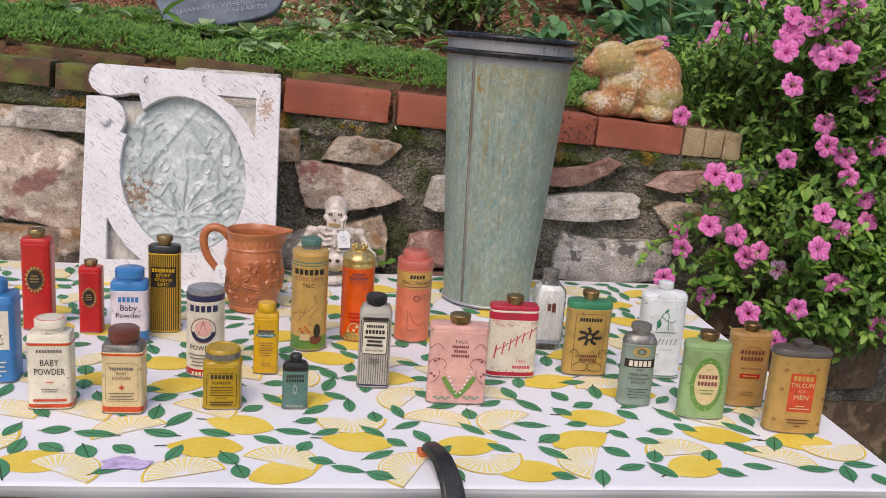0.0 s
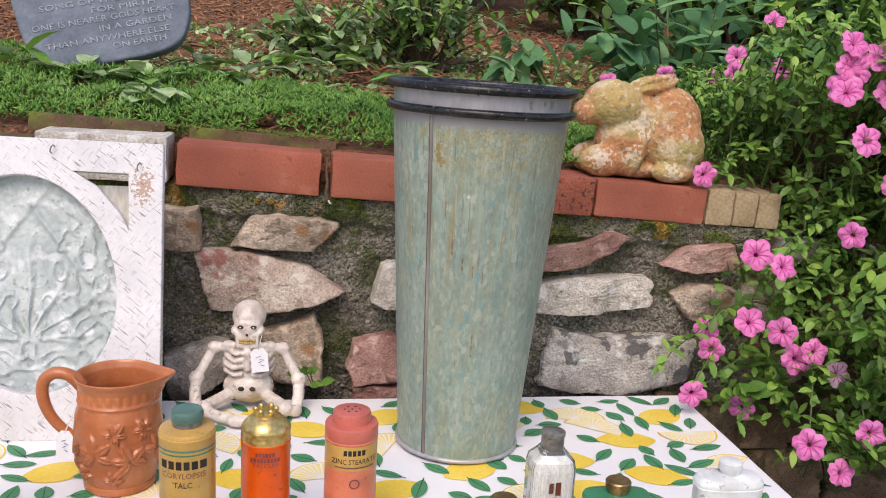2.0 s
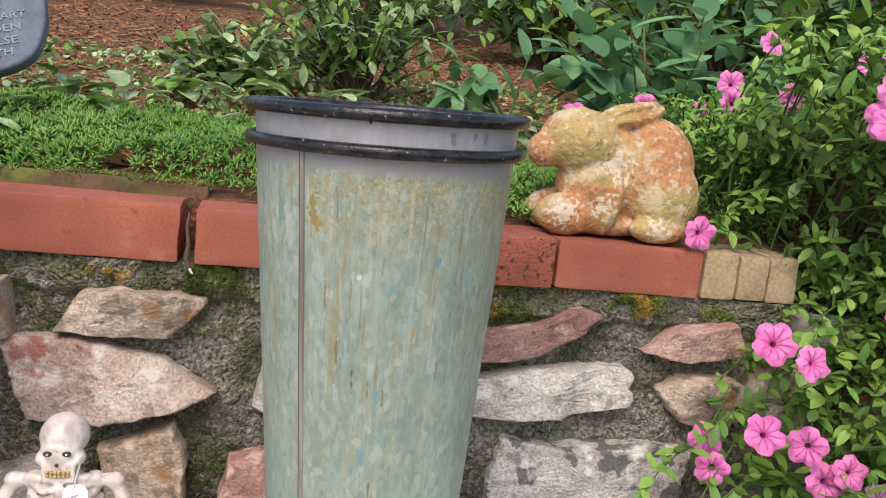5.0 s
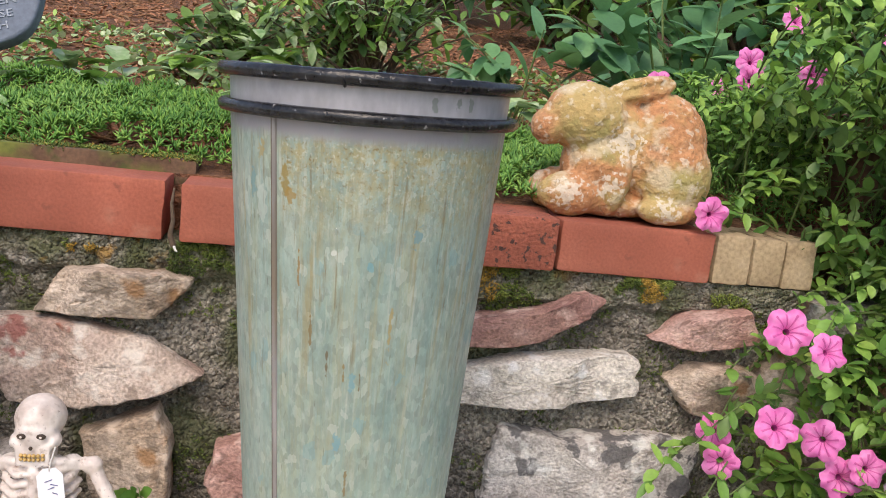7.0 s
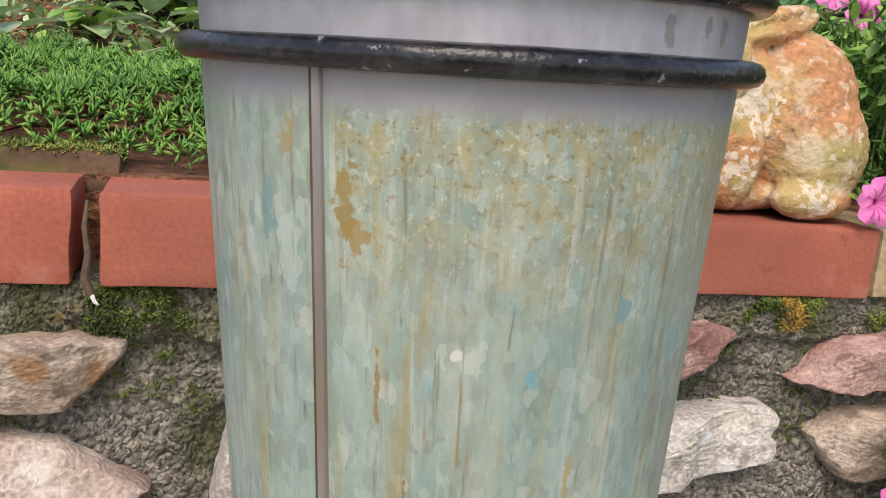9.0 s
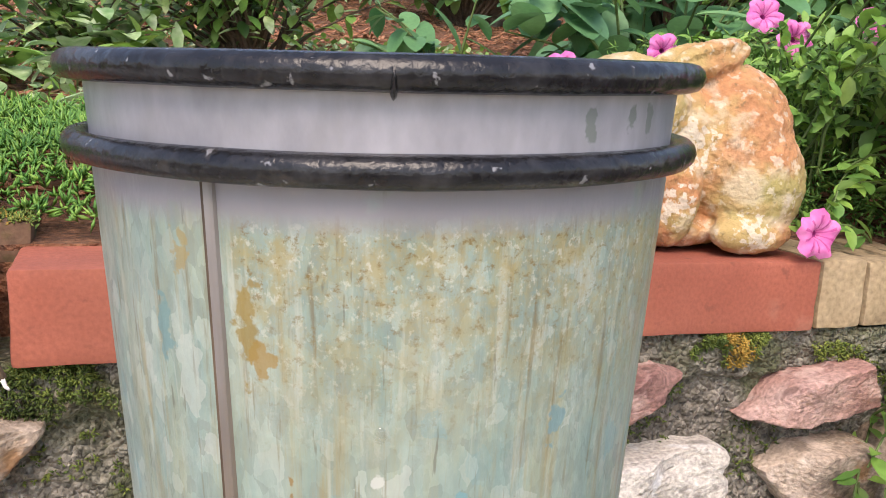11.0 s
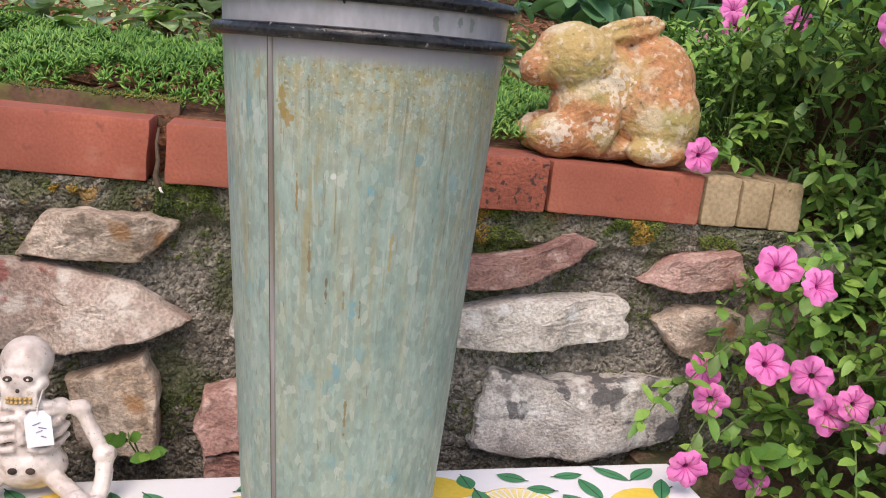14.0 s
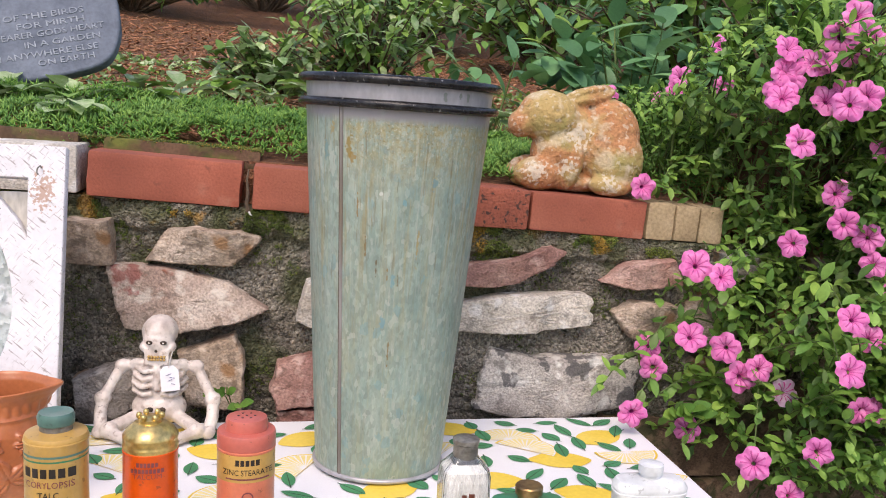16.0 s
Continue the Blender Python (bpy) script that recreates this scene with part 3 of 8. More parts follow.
def build_cloth():
    bm = bmesh.new()
    nx, ny = 150, 90
    drop, r = 0.24, 0.012

    def fold(u, lo, hi):
        """Place along and drop below for a distance u across the cloth."""
        if u < lo:
            s = lo - u
            return (lo - min(s, r) * 0.8, max(0.0, s - 0.3 * r), -1)
        if u > hi:
            s = u - hi
            return (hi + min(s, r) * 0.8, max(0.0, s - 0.3 * r), 1)
        return (u, 0.0, 0)
    us = sorted(set([TX0 - drop + (TX1 - TX0 + 2 * drop) * i / nx for i in range(nx + 1)] + [TX0 - r, TX0, TX1, TX1 + r * 0.5, TX1 + r]))
    vs = sorted(set([TY0 - drop + (TY1 - TY0 + 2 * drop) * i / ny for i in range(ny + 1)] + [TY0 - r, TY0 - r * 0.5, TY0, TY1, TY1 + r]))
    g = []
    for v in vs:
        row = []
        for u in us:
            x, dx, sx = fold(u, TX0, TX1)
            y, dy, sy = fold(v, TY0, TY1)
            d = max(dx, dy)
            wave = 0.010 * min(1, d / 0.1)
            if sx:
                x += sx * wave * math.sin(v * 31) + (0.02 * sx * d)
            if sy < 0:
                y += min(0.9 * dy, 0.05) if dy > 0.008 else 0.0
            if sy:
                y += sy * wave * math.sin(u * 27 + 1) + (0.02 * sy * d)
            z = TZ - d
            if not d:
                z += 0.0006 * noise.noise((u * 12, v * 12, 0)) - 0.0006
            row.append(bm.verts.new((x, y, z)))
        g.append(row)
    for i in range(len(vs) - 1):
        for j in range(len(us) - 1):
            bm.faces.new((g[i][j], g[i][j + 1], g[i + 1][j + 1], g[i + 1][j]))
    ob = tagged(part("tablecloth", bm, M_CLOTH), "white tablecloth printed with yellow lemons, slices and green leaves", "tablecloth")
    sol = ob.modifiers.new("thickness", "SOLIDIFY")
    sol.thickness, sol.offset = 0.0012, -1
    return ob


def fan(bm, pts, z, mi=0, centre=None):
    c = bm.verts.new((*(centre or (sum(p[0] for p in pts) / len(pts), sum(p[1] for p in pts) / len(pts))), z))
    vs = [bm.verts.new((p[0], p[1], z)) for p in pts]
    for a, b in zip(vs, vs[1:] + vs[:1]):
        f = bm.faces.new((c, a, b))
        f.material_index = mi
    return vs


def turned(x, y, a, pts):
    c, s = math.cos(a), math.sin(a)
    return [(x + px * c - py * s, y + px * s + py * c) for px, py in pts]


def lay(cloth, name, me, x, y, a, lift, s=1.0):
    ob = new(name, me)
    ob.parent = cloth
    ob.matrix_basis = pose(x, y, TZ + lift, 0, 0, math.degrees(a)) @ Matrix.Scale(s, 4)


def flat(name, bm, mats):
    me = bpy.data.meshes.new(name)
    bm.normal_update()
    bmesh.ops.recalc_face_normals(bm, faces=bm.faces[:])
    for f in bm.faces:
        if f.normal.z < 0:
            f.normal_flip()
    bm.to_mesh(me)
    bm.free()
    for m in mats:
        me.materials.append(m)
    return me


def lemon_print():
    bm = bmesh.new()
    pts = []
    for k in range(32):
        t = 2 * math.pi * k / 32
        tip = 0.010 * max(0, math.cos(t)) ** 14 + 0.006 * max(0, -math.cos(t)) ** 14
        pts.append(((0.036 + tip) * math.cos(t), 0.0265 * math.sin(t)))
    fan(bm, pts, 0.0)
    f = bm.faces.new([bm.verts.new((*p, 0.00005)) for p in [(0.045, -0.0012), (0.059, 0.001), (0.059, 0.003), (0.045, 0.0012)]])
    f.material_index = 1
    return flat("lemon_print", bm, [M_LEMON, M_PRINT_DARK])


def slice_print():
    bm = bmesh.new()
    r = 0.045
    half = [math.pi * k / 20 for k in range(21)]
    fan(bm, [(r * math.cos(a), r * math.sin(a)) for a in half], 0.0, 1, (0, 0.012))
    fan(bm, [(r * 0.92 * math.cos(a), 0.0008 + r * 0.94 * math.sin(a)) for a in half], 0.00008, 0, (0, 0.012))
    n = 15
    for k in range(n):
        t0, t1 = math.pi * (k + 0.13) / n, math.pi * (k + 0.87) / n
        tm = (t0 + t1) / 2
        loop = [(0.005 * math.cos(tm), 0.0015 + 0.005 * math.sin(tm)), (r * 0.87 * math.cos(t0), 0.0015 + r * 0.87 * math.sin(t0)),
                (r * 0.89 * math.cos(tm), 0.0015 + r * 0.89 * math.sin(tm)), (r * 0.87 * math.cos(t1), 0.0015 + r * 0.87 * math.sin(t1))]
        f = bm.faces.new([bm.verts.new((*p, 0.00016)) for p in loop])
        f.material_index = 2
    return flat("slice_print", bm, [M_CLOTH, M_LEMON, M_LEMON_PALE])


def leaf_print(l, w):
    bm = bmesh.new()
    loop = [(l * k / 8, w * math.sin(math.pi * k / 8) ** 0.8) for k in range(9)] + [(l * k / 8, -w * math.sin(math.pi * k / 8) ** 0.8) for k in range(7, 0, -1)]
    fan(bm, [(p - l / 2, q) for p, q in loop], 0.0)
    f = bm.faces.new([bm.verts.new((*p, 0.00006)) for p in [(-l * 0.58, -0.0009), (l * 0.42, -0.0004), (l * 0.42, 0.0004), (-l * 0.58, 0.0009)]])
    f.material_index = 1
    return flat("leaf_print", bm, [M_PRINT_LEAF, M_PRINT_DARK])


def build_print(cloth):
    rs = random.Random(4)
    lemons = [(-0.302, 0.604), (-0.125, 0.644), (-0.446, 1.141), (-0.218, 0.91), (0.091, 0.871), (-0.092, 0.706), (-0.022, 0.786), (0.05, 0.662), (0.101, 1.334),
              (0.179, 0.656), (0.33, 0.871), (0.364, 0.744), (0.325, 0.675), (0.449, 0.608), (0.512, 0.695), (0.621, 0.68), (0.631, 1.36), (0.437, 0.833),
              (0.42, 1.405), (0.012, 0.946), (-0.19, 0.828), (0.245, 0.592), (-0.033, 0.585), (0.518, 0.938), (-0.07, 1.04), (0.3, 1.02), (0.55, 1.17), (-0.55, 0.93),
              (-0.33, 1.05), (0.2, 1.15), (-0.6, 0.7), (-0.7, 1.1), (-0.2, 1.22), (0.44, 1.22), (0.02, 1.19), (0.55, 1.28)]
    slices = [(-0.264, 0.592), (-0.226, 0.695), (-0.144, 0.588), (-0.035, 0.618), (0.042, 0.715), (0.109, 0.801), (0.101, 0.598), (0.236, 0.731), (0.201, 0.613),
              (0.314, 0.62), (0.442, 0.653), (0.611, 0.76), (0.572, 0.632), (0.655, 0.655), (0.519, 0.748), (-0.289, 0.742), (-0.138, 0.755), (0.094, 0.926),
              (0.41, 0.863), (-0.376, 0.739), (0.66, 1.193), (-0.12, 0.88), (0.22, 0.96), (0.6, 1.03), (0.5, 1.37), (-0.3, 1.17), (0.1, 1.08), (0.36, 1.12),
              (-0.45, 0.86), (-0.02, 1.3), (0.66, 0.9), (0.52, 1.33), (0.2, 1.28), (-0.55, 1.2), (0.65, 1.29)]
    lemon, slc = lemon_print(), slice_print()
    # the rest of the repeat, where the lists leave room
    taken = list(lemons) + list(slices)
    for k in range(6000):
        x, y = rs.uniform(TX0 + 0.05, TX1 - 0.045), rs.uniform(TY0 + 0.035, TY1 - 0.04)
        if min(math.hypot(x - p, y - q) for p, q in taken) > 0.080:
            taken.append((x, y))
            (lemons if k % 2 else slices).append((x, y))
    for i, (x, y) in enumerate(lemons):
        lay(cloth, "lemon_print", lemon, x, y, rs.uniform(-0.5, 0.5) + (math.pi if i % 2 else 0), 0.0003 + 0.00002 * (i % 9))
    for i, (x, y) in enumerate(slices):
        a = rs.choice((0.3, 0.9, 3.4, 5.6, 5.9)) + rs.uniform(-0.3, 0.3)
        lay(cloth, "slice_print", slc, x - 0.015 * math.sin(-a), y - 0.015 * math.cos(a), a, 0.00045 + 0.00001 * (i % 9))
    kinds = [leaf_print(0.044, 0.0100), leaf_print(0.036, 0.0112), leaf_print(0.050, 0.0094)]
    used = []
    for k in range(9000):
        x, y = rs.uniform(TX0 + 0.03, TX1 - 0.03), rs.uniform(TY0 + 0.016, TY1 - 0.02)
        if min(math.hypot(x - p, y - q) for p, q in lemons + slices) < 0.034 or min([math.hypot(x - p, y - q) for p, q in used] + [9]) < 0.035:
            continue
        used.append((x, y))
        base = rs.choice((0.2, 0.7, 1.3, 1.8, 2.3, 2.8, 4.6, 5.3)) + rs.uniform(-0.25, 0.25)
        lay(cloth, "leaf_print", kinds[k % 3], x, y, base, 0.0007 + 0.00002 * (k % 11), rs.uniform(0.8, 1.05))
    bm = bmesh.new()
    fan(bm, [(-0.205 + 0.026 * math.cos(k * 0.39) * (1 + 0.25 * math.sin(k * 2.1)), 0.598 + 0.016 * math.sin(k * 0.39) * (1 + 0.3 * math.cos(k * 1.3))) for k in range(16)], TZ + 0.0018)
    part("stain", bm, M_STAIN, cloth, "purple stain on the cloth", False)


build_ground()
wall = build_wall()
build_stones(wall)
build_table()
cloth = build_cloth()
build_print(cloth)

# ---- bucket ----
SEAM = radians(-133.6)
RB, RT, RH = 0.081, 0.1125, 0.453


def around(m):
    """Coordinates on the bucket's skin: metres round it from the seam, and height."""
    n, ln = m.node_tree.nodes, m.node_tree.links
    tc = n.new("ShaderNodeTexCoord")
    rot = n.new("ShaderNodeVectorRotate")
    rot.rotation_type = "Z_AXIS"
    rot.inputs["Angle"].default_value = -SEAM
    ln.new(tc.outputs["Object"], rot.inputs["Vector"])
    sp = n.new("ShaderNodeSeparateXYZ")
    ln.new(rot.outputs[0], sp.inputs[0])
    at = n.new("ShaderNodeMath")
    at.operation = "ARCTAN2"
    ln.new(sp.outputs[1], at.inputs[0])
    ln.new(sp.outputs[0], at.inputs[1])
    mu = n.new("ShaderNodeMath")
    mu.operation = "MULTIPLY"
    mu.inputs[1].default_value = 0.105
    ln.new(at.outputs[0], mu.inputs[0])
    cb = n.new("ShaderNodeCombineXYZ")
    ln.new(mu.outputs[0], cb.inputs[0])
    ln.new(sp.outputs[2], cb.inputs[2])
    return cb.outputs[0], sp.outputs[2], mu.outputs[0]


def ramp_of(m, value, a, b, c=0.0, d=1.0):
    n, ln = m.node_tree.nodes, m.node_tree.links
    mr = n.new("ShaderNodeMapRange")
    mr.inputs[1].default_value, mr.inputs[2].default_value, mr.inputs[3].default_value, mr.inputs[4].default_value = a, b, c, d
    ln.new(value, mr.inputs[0])
    return mr.outputs[0]


def times(m, *values):
    n, ln = m.node_tree.nodes, m.node_tree.links
    out = values[0]
    for v in values[1:]:
        mu = n.new("ShaderNodeMath")
        mu.operation = "MULTIPLY"
        ln.new(out, mu.inputs[0])
        ln.new(v, mu.inputs[1])
        out = mu.outputs[0]
    return out


def noisy(m, vec, sx, sz, seed, detail=6.0, rough=0.55):
    """Noise over the skin with so many cells to the metre round and up."""
    n, ln = m.node_tree.nodes, m.node_tree.links
    mp = n.new("ShaderNodeMapping")
    mp.inputs["Scale"].default_value = (sx, 1, sz)
    mp.inputs["Location"].default_value = (seed * 7.3, seed, seed * 3.1)
    ln.new(vec, mp.inputs[0])
    no = n.new("ShaderNodeTexNoise")
    no.inputs["Scale"].default_value = 1.0
    no.inputs["Detail"].default_value = detail
    no.inputs["Roughness"].default_value = rough
    ln.new(mp.outputs[0], no.inputs["Vector"])
    return no.outputs["Fac"]


def layer(m, fac, col):
    """Lays a colour over a material by a factor."""
    n, ln = m.node_tree.nodes, m.node_tree.links
    b = n["Principled BSDF"]
    mx = n.new("ShaderNodeMix")
    mx.data_type = "RGBA"
    ln.new(fac, mx.inputs[0])
    ln.new(b.inputs["Base Color"].links[0].from_socket, mx.inputs[6])
    mx.inputs[7].default_value = (*col, 1)
    ln.new(mx.outputs[2], b.inputs["Base Color"])


def flakes(m, vec, sx, sz, seed, wobble=0.5):
    """Ragged flat cells, each with its own random value."""
    n, ln = m.node_tree.nodes, m.node_tree.links
    mp = n.new("ShaderNodeMapping")
    mp.inputs["Scale"].default_value = (sx, 1, sz)
    mp.inputs["Location"].default_value = (seed * 5.7, 0, seed * 2.9)
    ln.new(vec, mp.inputs[0])
    no = n.new("ShaderNodeTexNoise")
    no.inputs["Scale"].default_value = 1.4
    no.inputs["Detail"].default_value = 4.0
    ln.new(mp.outputs[0], no.inputs["Vector"])
    ad = n.new("ShaderNodeVectorMath")
    ad.operation = "MULTIPLY_ADD"
    ad.inputs[1].default_value = (wobble, 0, wobble)
    ln.new(no.outputs["Color"], ad.inputs[0])
    ln.new(mp.outputs[0], ad.inputs[2])
    vo = n.new("ShaderNodeTexVoronoi")
    vo.inputs["Scale"].default_value = 1.0
    ln.new(ad.outputs[0], vo.inputs["Vector"])
    sp = n.new("ShaderNodeSeparateColor")
    ln.new(vo.outputs["Color"], sp.inputs[0])
    return sp.outputs


M_BUCKET = mat("verdigris_zinc", [(0.195, 0.27, 0.238), (0.265, 0.345, 0.30), (0.345, 0.415, 0.36)], 30, 0.42, 0.3, 210, metal=0.2, stretch=(1, 1, 0.45), fine=0.10, dist=0.0015)


def bucket_material():
    m = M_BUCKET
    n, ln = m.node_tree.nodes, m.node_tree.links
    b = n["Principled BSDF"]
    vec, z, u = around(m)
    # broad fields: teal, olive, pale grey
    layer(m, ramp_of(m, noisy(m, vec, 60, 12, 1, 10, 0.7), 0.48, 0.70, 0, 0.60), (0.17, 0.29, 0.27))
    layer(m, ramp_of(m, noisy(m, vec, 70, 7, 2, 10, 0.7), 0.48, 0.68, 0, 0.60), (0.35, 0.34, 0.20))
    layer(m, ramp_of(m, noisy(m, vec, 110, 40, 3, 10, 0.7), 0.52, 0.68, 0, 0.55), (0.43, 0.47, 0.42))
    # spangle: ragged flat crystals, each a little lighter or darker
    cells = flakes(m, vec, 230, 130, 1, 0.8)
    hs = n.new("ShaderNodeHueSaturation")
    ln.new(b.inputs["Base Color"].links[0].from_socket, hs.inputs["Color"])
    ln.new(ramp_of(m, cells[0], 0, 1, 0.89, 1.11), hs.inputs["Value"])
    ln.new(hs.outputs[0], b.inputs["Base Color"])
    layer(m, ramp_of(m, cells[1], 0.92, 0.94, 0, 0.28), (0.50, 0.54, 0.47))
    layer(m, ramp_of(m, cells[2], 0.93, 0.95, 0, 0.35), (0.20, 0.24, 0.21))
    big = flakes(m, vec, 130, 90, 4, 1.2)
    layer(m, ramp_of(m, big[0], 0.965, 0.975, 0, 0.38), (0.52, 0.55, 0.49))
    layer(m, times(m, ramp_of(m, big[1], 0.965, 0.975, 0, 0.45), ramp_of(m, z, 0.42, 0.36)), (0.17, 0.33, 0.35))
    # runs of rust from the upper edge, thinning out downward
    high = ramp_of(m, z, 0.12, 0.33)
    layer(m, times(m, ramp_of(m, noisy(m, vec, 95, 6.0, 5, 9, 0.65), 0.53, 0.66, 0, 0.62), high), (0.32, 0.235, 0.085))
    layer(m, times(m, ramp_of(m, noisy(m, vec, 240, 15.0, 6, 8, 0.65), 0.57, 0.66, 0, 0.62), high), (0.17, 0.115, 0.045))
    layer(m, times(m, ramp_of(m, noisy(m, vec, 200, 12.0, 7, 7), 0.58, 0.68, 0, 0.55), high), (0.50, 0.52, 0.44))
    layer(m, ramp_of(m, noisy(m, vec, 320, 40, 8, 3), 0.66, 0.70, 0, 0.55), (0.11, 0.10, 0.07))
    # speckled ochre crust below the bare edge
    crust = times(m, ramp_of(m, z, 0.355, 0.425), ramp_of(m, z, 0.441, 0.435), ramp_of(m, u, 0.004, 0.012))
    layer(m, times(m, ramp_of(m, noisy(m, vec, 90, 70, 9, 12, 0.75), 0.44, 0.58, 0, 0.68), crust), (0.36, 0.285, 0.11))
    layer(m, times(m, ramp_of(m, noisy(m, vec, 300, 240, 10, 6, 0.7), 0.55, 0.62, 0, 0.65), crust), (0.55, 0.55, 0.46))
    layer(m, times(m, ramp_of(m, noisy(m, vec, 260, 260, 11, 8, 0.75), 0.54, 0.62, 0, 0.85), crust), (0.20, 0.135, 0.04))
    # stains of their own: the patch beside the seam, the drip below it, outlined runs
    for du, zc, r, sq, col in ((0.012, 0.405, 0.0055, 3.6, (0.27, 0.19, 0.05)), (0.017, 0.394, 0.006, 1.6, (0.31, 0.20, 0.055)), (0.024, 0.335, 0.0014, 34, (0.27, 0.155, 0.04)),
                               (0.034, 0.29, 0.0013, 36, (0.21, 0.14, 0.05)), (0.047, 0.27, 0.0011, 34, (0.14, 0.095, 0.045)), (0.060, 0.26, 0.0011, 30, (0.25, 0.17, 0.06)),
                               (0.072, 0.25, 0.0010, 30, (0.16, 0.11, 0.05)), (0.095, 0.30, 0.0022, 26, (0.35, 0.27, 0.11)), (0.080, 0.345, 0.0036, 1.6, (0.16, 0.34, 0.37)),
                               (0.066, 0.255, 0.0034, 3.0, (0.16, 0.32, 0.35)), (0.055, 0.205, 0.0036, 2.4, (0.16, 0.32, 0.36)), (0.115, 0.37, 0.004, 3.0, (0.15, 0.28, 0.30)),
                               (-0.022, 0.40, 0.004, 3.6, (0.15, 0.28, 0.28)), (-0.012, 0.425, 0.005, 2.0, (0.34, 0.27, 0.12)), (0.052, 0.355, 0.0026, 1.0, (0.58, 0.60, 0.55)), (0.062, 0.165, 0.0016, 18, (0.22, 0.15, 0.06))):
        rr = RB + (RT - RB) * zc / RH
        ang = SEAM + du / rr
        spot(m, col, (rr * math.cos(ang), rr * math.sin(ang), zc), r, 190, 0.5, 0.8, sq)
    # bare grey edge under the rim
    edge = ramp_of(m, z, 0.433, 0.441)
    layer(m, times(m, edge, ramp_of(m, noisy(m, vec, 40, 60, 12, 8), 0.25, 0.45)), (0.30, 0.285, 0.30))
    ru = ramp_of(m, noisy(m, vec, 60, 30, 13, 6), 0.35, 0.65, 0.30, 0.58)
    ln.new(ru, b.inputs["Roughness"])
    bp = n.new("ShaderNodeBump")
    bp.inputs["Strength"].default_value = 0.5
    bp.inputs["Distance"].default_value = 0.0012
    ln.new(noisy(m, vec, 160, 60, 14, 5), bp.inputs["Height"])
    ln.new(b.inputs["Normal"].links[0].from_socket, bp.inputs["Normal"])
    ln.new(bp.outputs[0], b.inputs["Normal"])


bucket_material()
M_ZINC = mat("bare_zinc", [(0.33, 0.325, 0.35), (0.41, 0.402, 0.43), (0.49, 0.48, 0.51)], 30, 0.38, 0.15, 160, fine=0.10, metal=0.3, stretch=(1, 1, 0.5))
overlay(M_ZINC, (0.34, 0.33, 0.33), 50, 0.55, 0.70, (1, 1, 0.4), 0.6, 3.0, detail=9.0)
for da, zc, r, sq in ((1.10, 0.466, 0.0042, 2.2), (1.28, 0.469, 0.0044, 1.7), (1.38, 0.467, 0.0034, 2.2)):
    spot(M_ZINC, (0.20, 0.235, 0.20), ((RT + 0.001) * math.cos(SEAM + da), (RT + 0.001) * math.sin(SEAM + da), zc), r, 160, 0.4, 0.8, sq)
M_ZINC_IN = mat("inner_zinc", [(0.45, 0.45, 0.52), (0.56, 0.56, 0.62)], 18, 0.45, 0.1, 120, metal=0.2)
M_RIM = mat("black_rim", [(0.006, 0.006, 0.007), (0.014, 0.014, 0.016), (0.035, 0.035, 0.037)], 60, 0.22, 0.45, 220, fine=0.45, spec=0.35, dist=0.002)
overlay(M_RIM, (0.30, 0.30, 0.31), 190, 0.665, 0.71, amount=0.7, detail=8.0)
overlay(M_RIM, (0.06, 0.052, 0.045), 90, 0.60, 0.70, amount=0.5, seed=5, detail=9.0)
M_SEAM_EDGE = mat("seam_edge", [(0.13, 0.112, 0.095), (0.21, 0.192, 0.18), (0.30, 0.285, 0.28)], 40, 0.5, 0.5, 200, stretch=(1, 1, 0.12), fine=0.15)
overlay(M_SEAM_EDGE, (0.17, 0.13, 0.09), 60, 0.50, 0.66, (1, 1, 0.06), 0.75, 4.0, detail=8.0)
M_SEAM = mat("seam_rust", [(0.035, 0.022, 0.014), (0.08, 0.052, 0.032), (0.17, 0.115, 0.07)], 60, 0.7, 0.3, 200, stretch=(1, 1, 0.2))


def ring(R, r, z, bm=None, seg=72, squash=1.0):
    bm = bm or bmesh.new()
    rows = []
    for i in range(seg):
        a = 2 * math.pi * i / seg
        w = 1 + 0.03 * noise.noise((math.cos(a) * 3, math.sin(a) * 3, z * 9))
        rows.append([bm.verts.new(((R + r * w * math.cos(t)) * math.cos(a), (R + r * w * math.cos(t)) * math.sin(a), z + squash * r * w * math.sin(t))) for t in [2 * math.pi * k / 12 for k in range(12)]])
    for i in range(seg):
        for k in range(12):
            bm.faces.new((rows[i][k], rows[(i + 1) % seg][k], rows[(i + 1) % seg][(k + 1) % 12], rows[i][(k + 1) % 12]))
    return bm


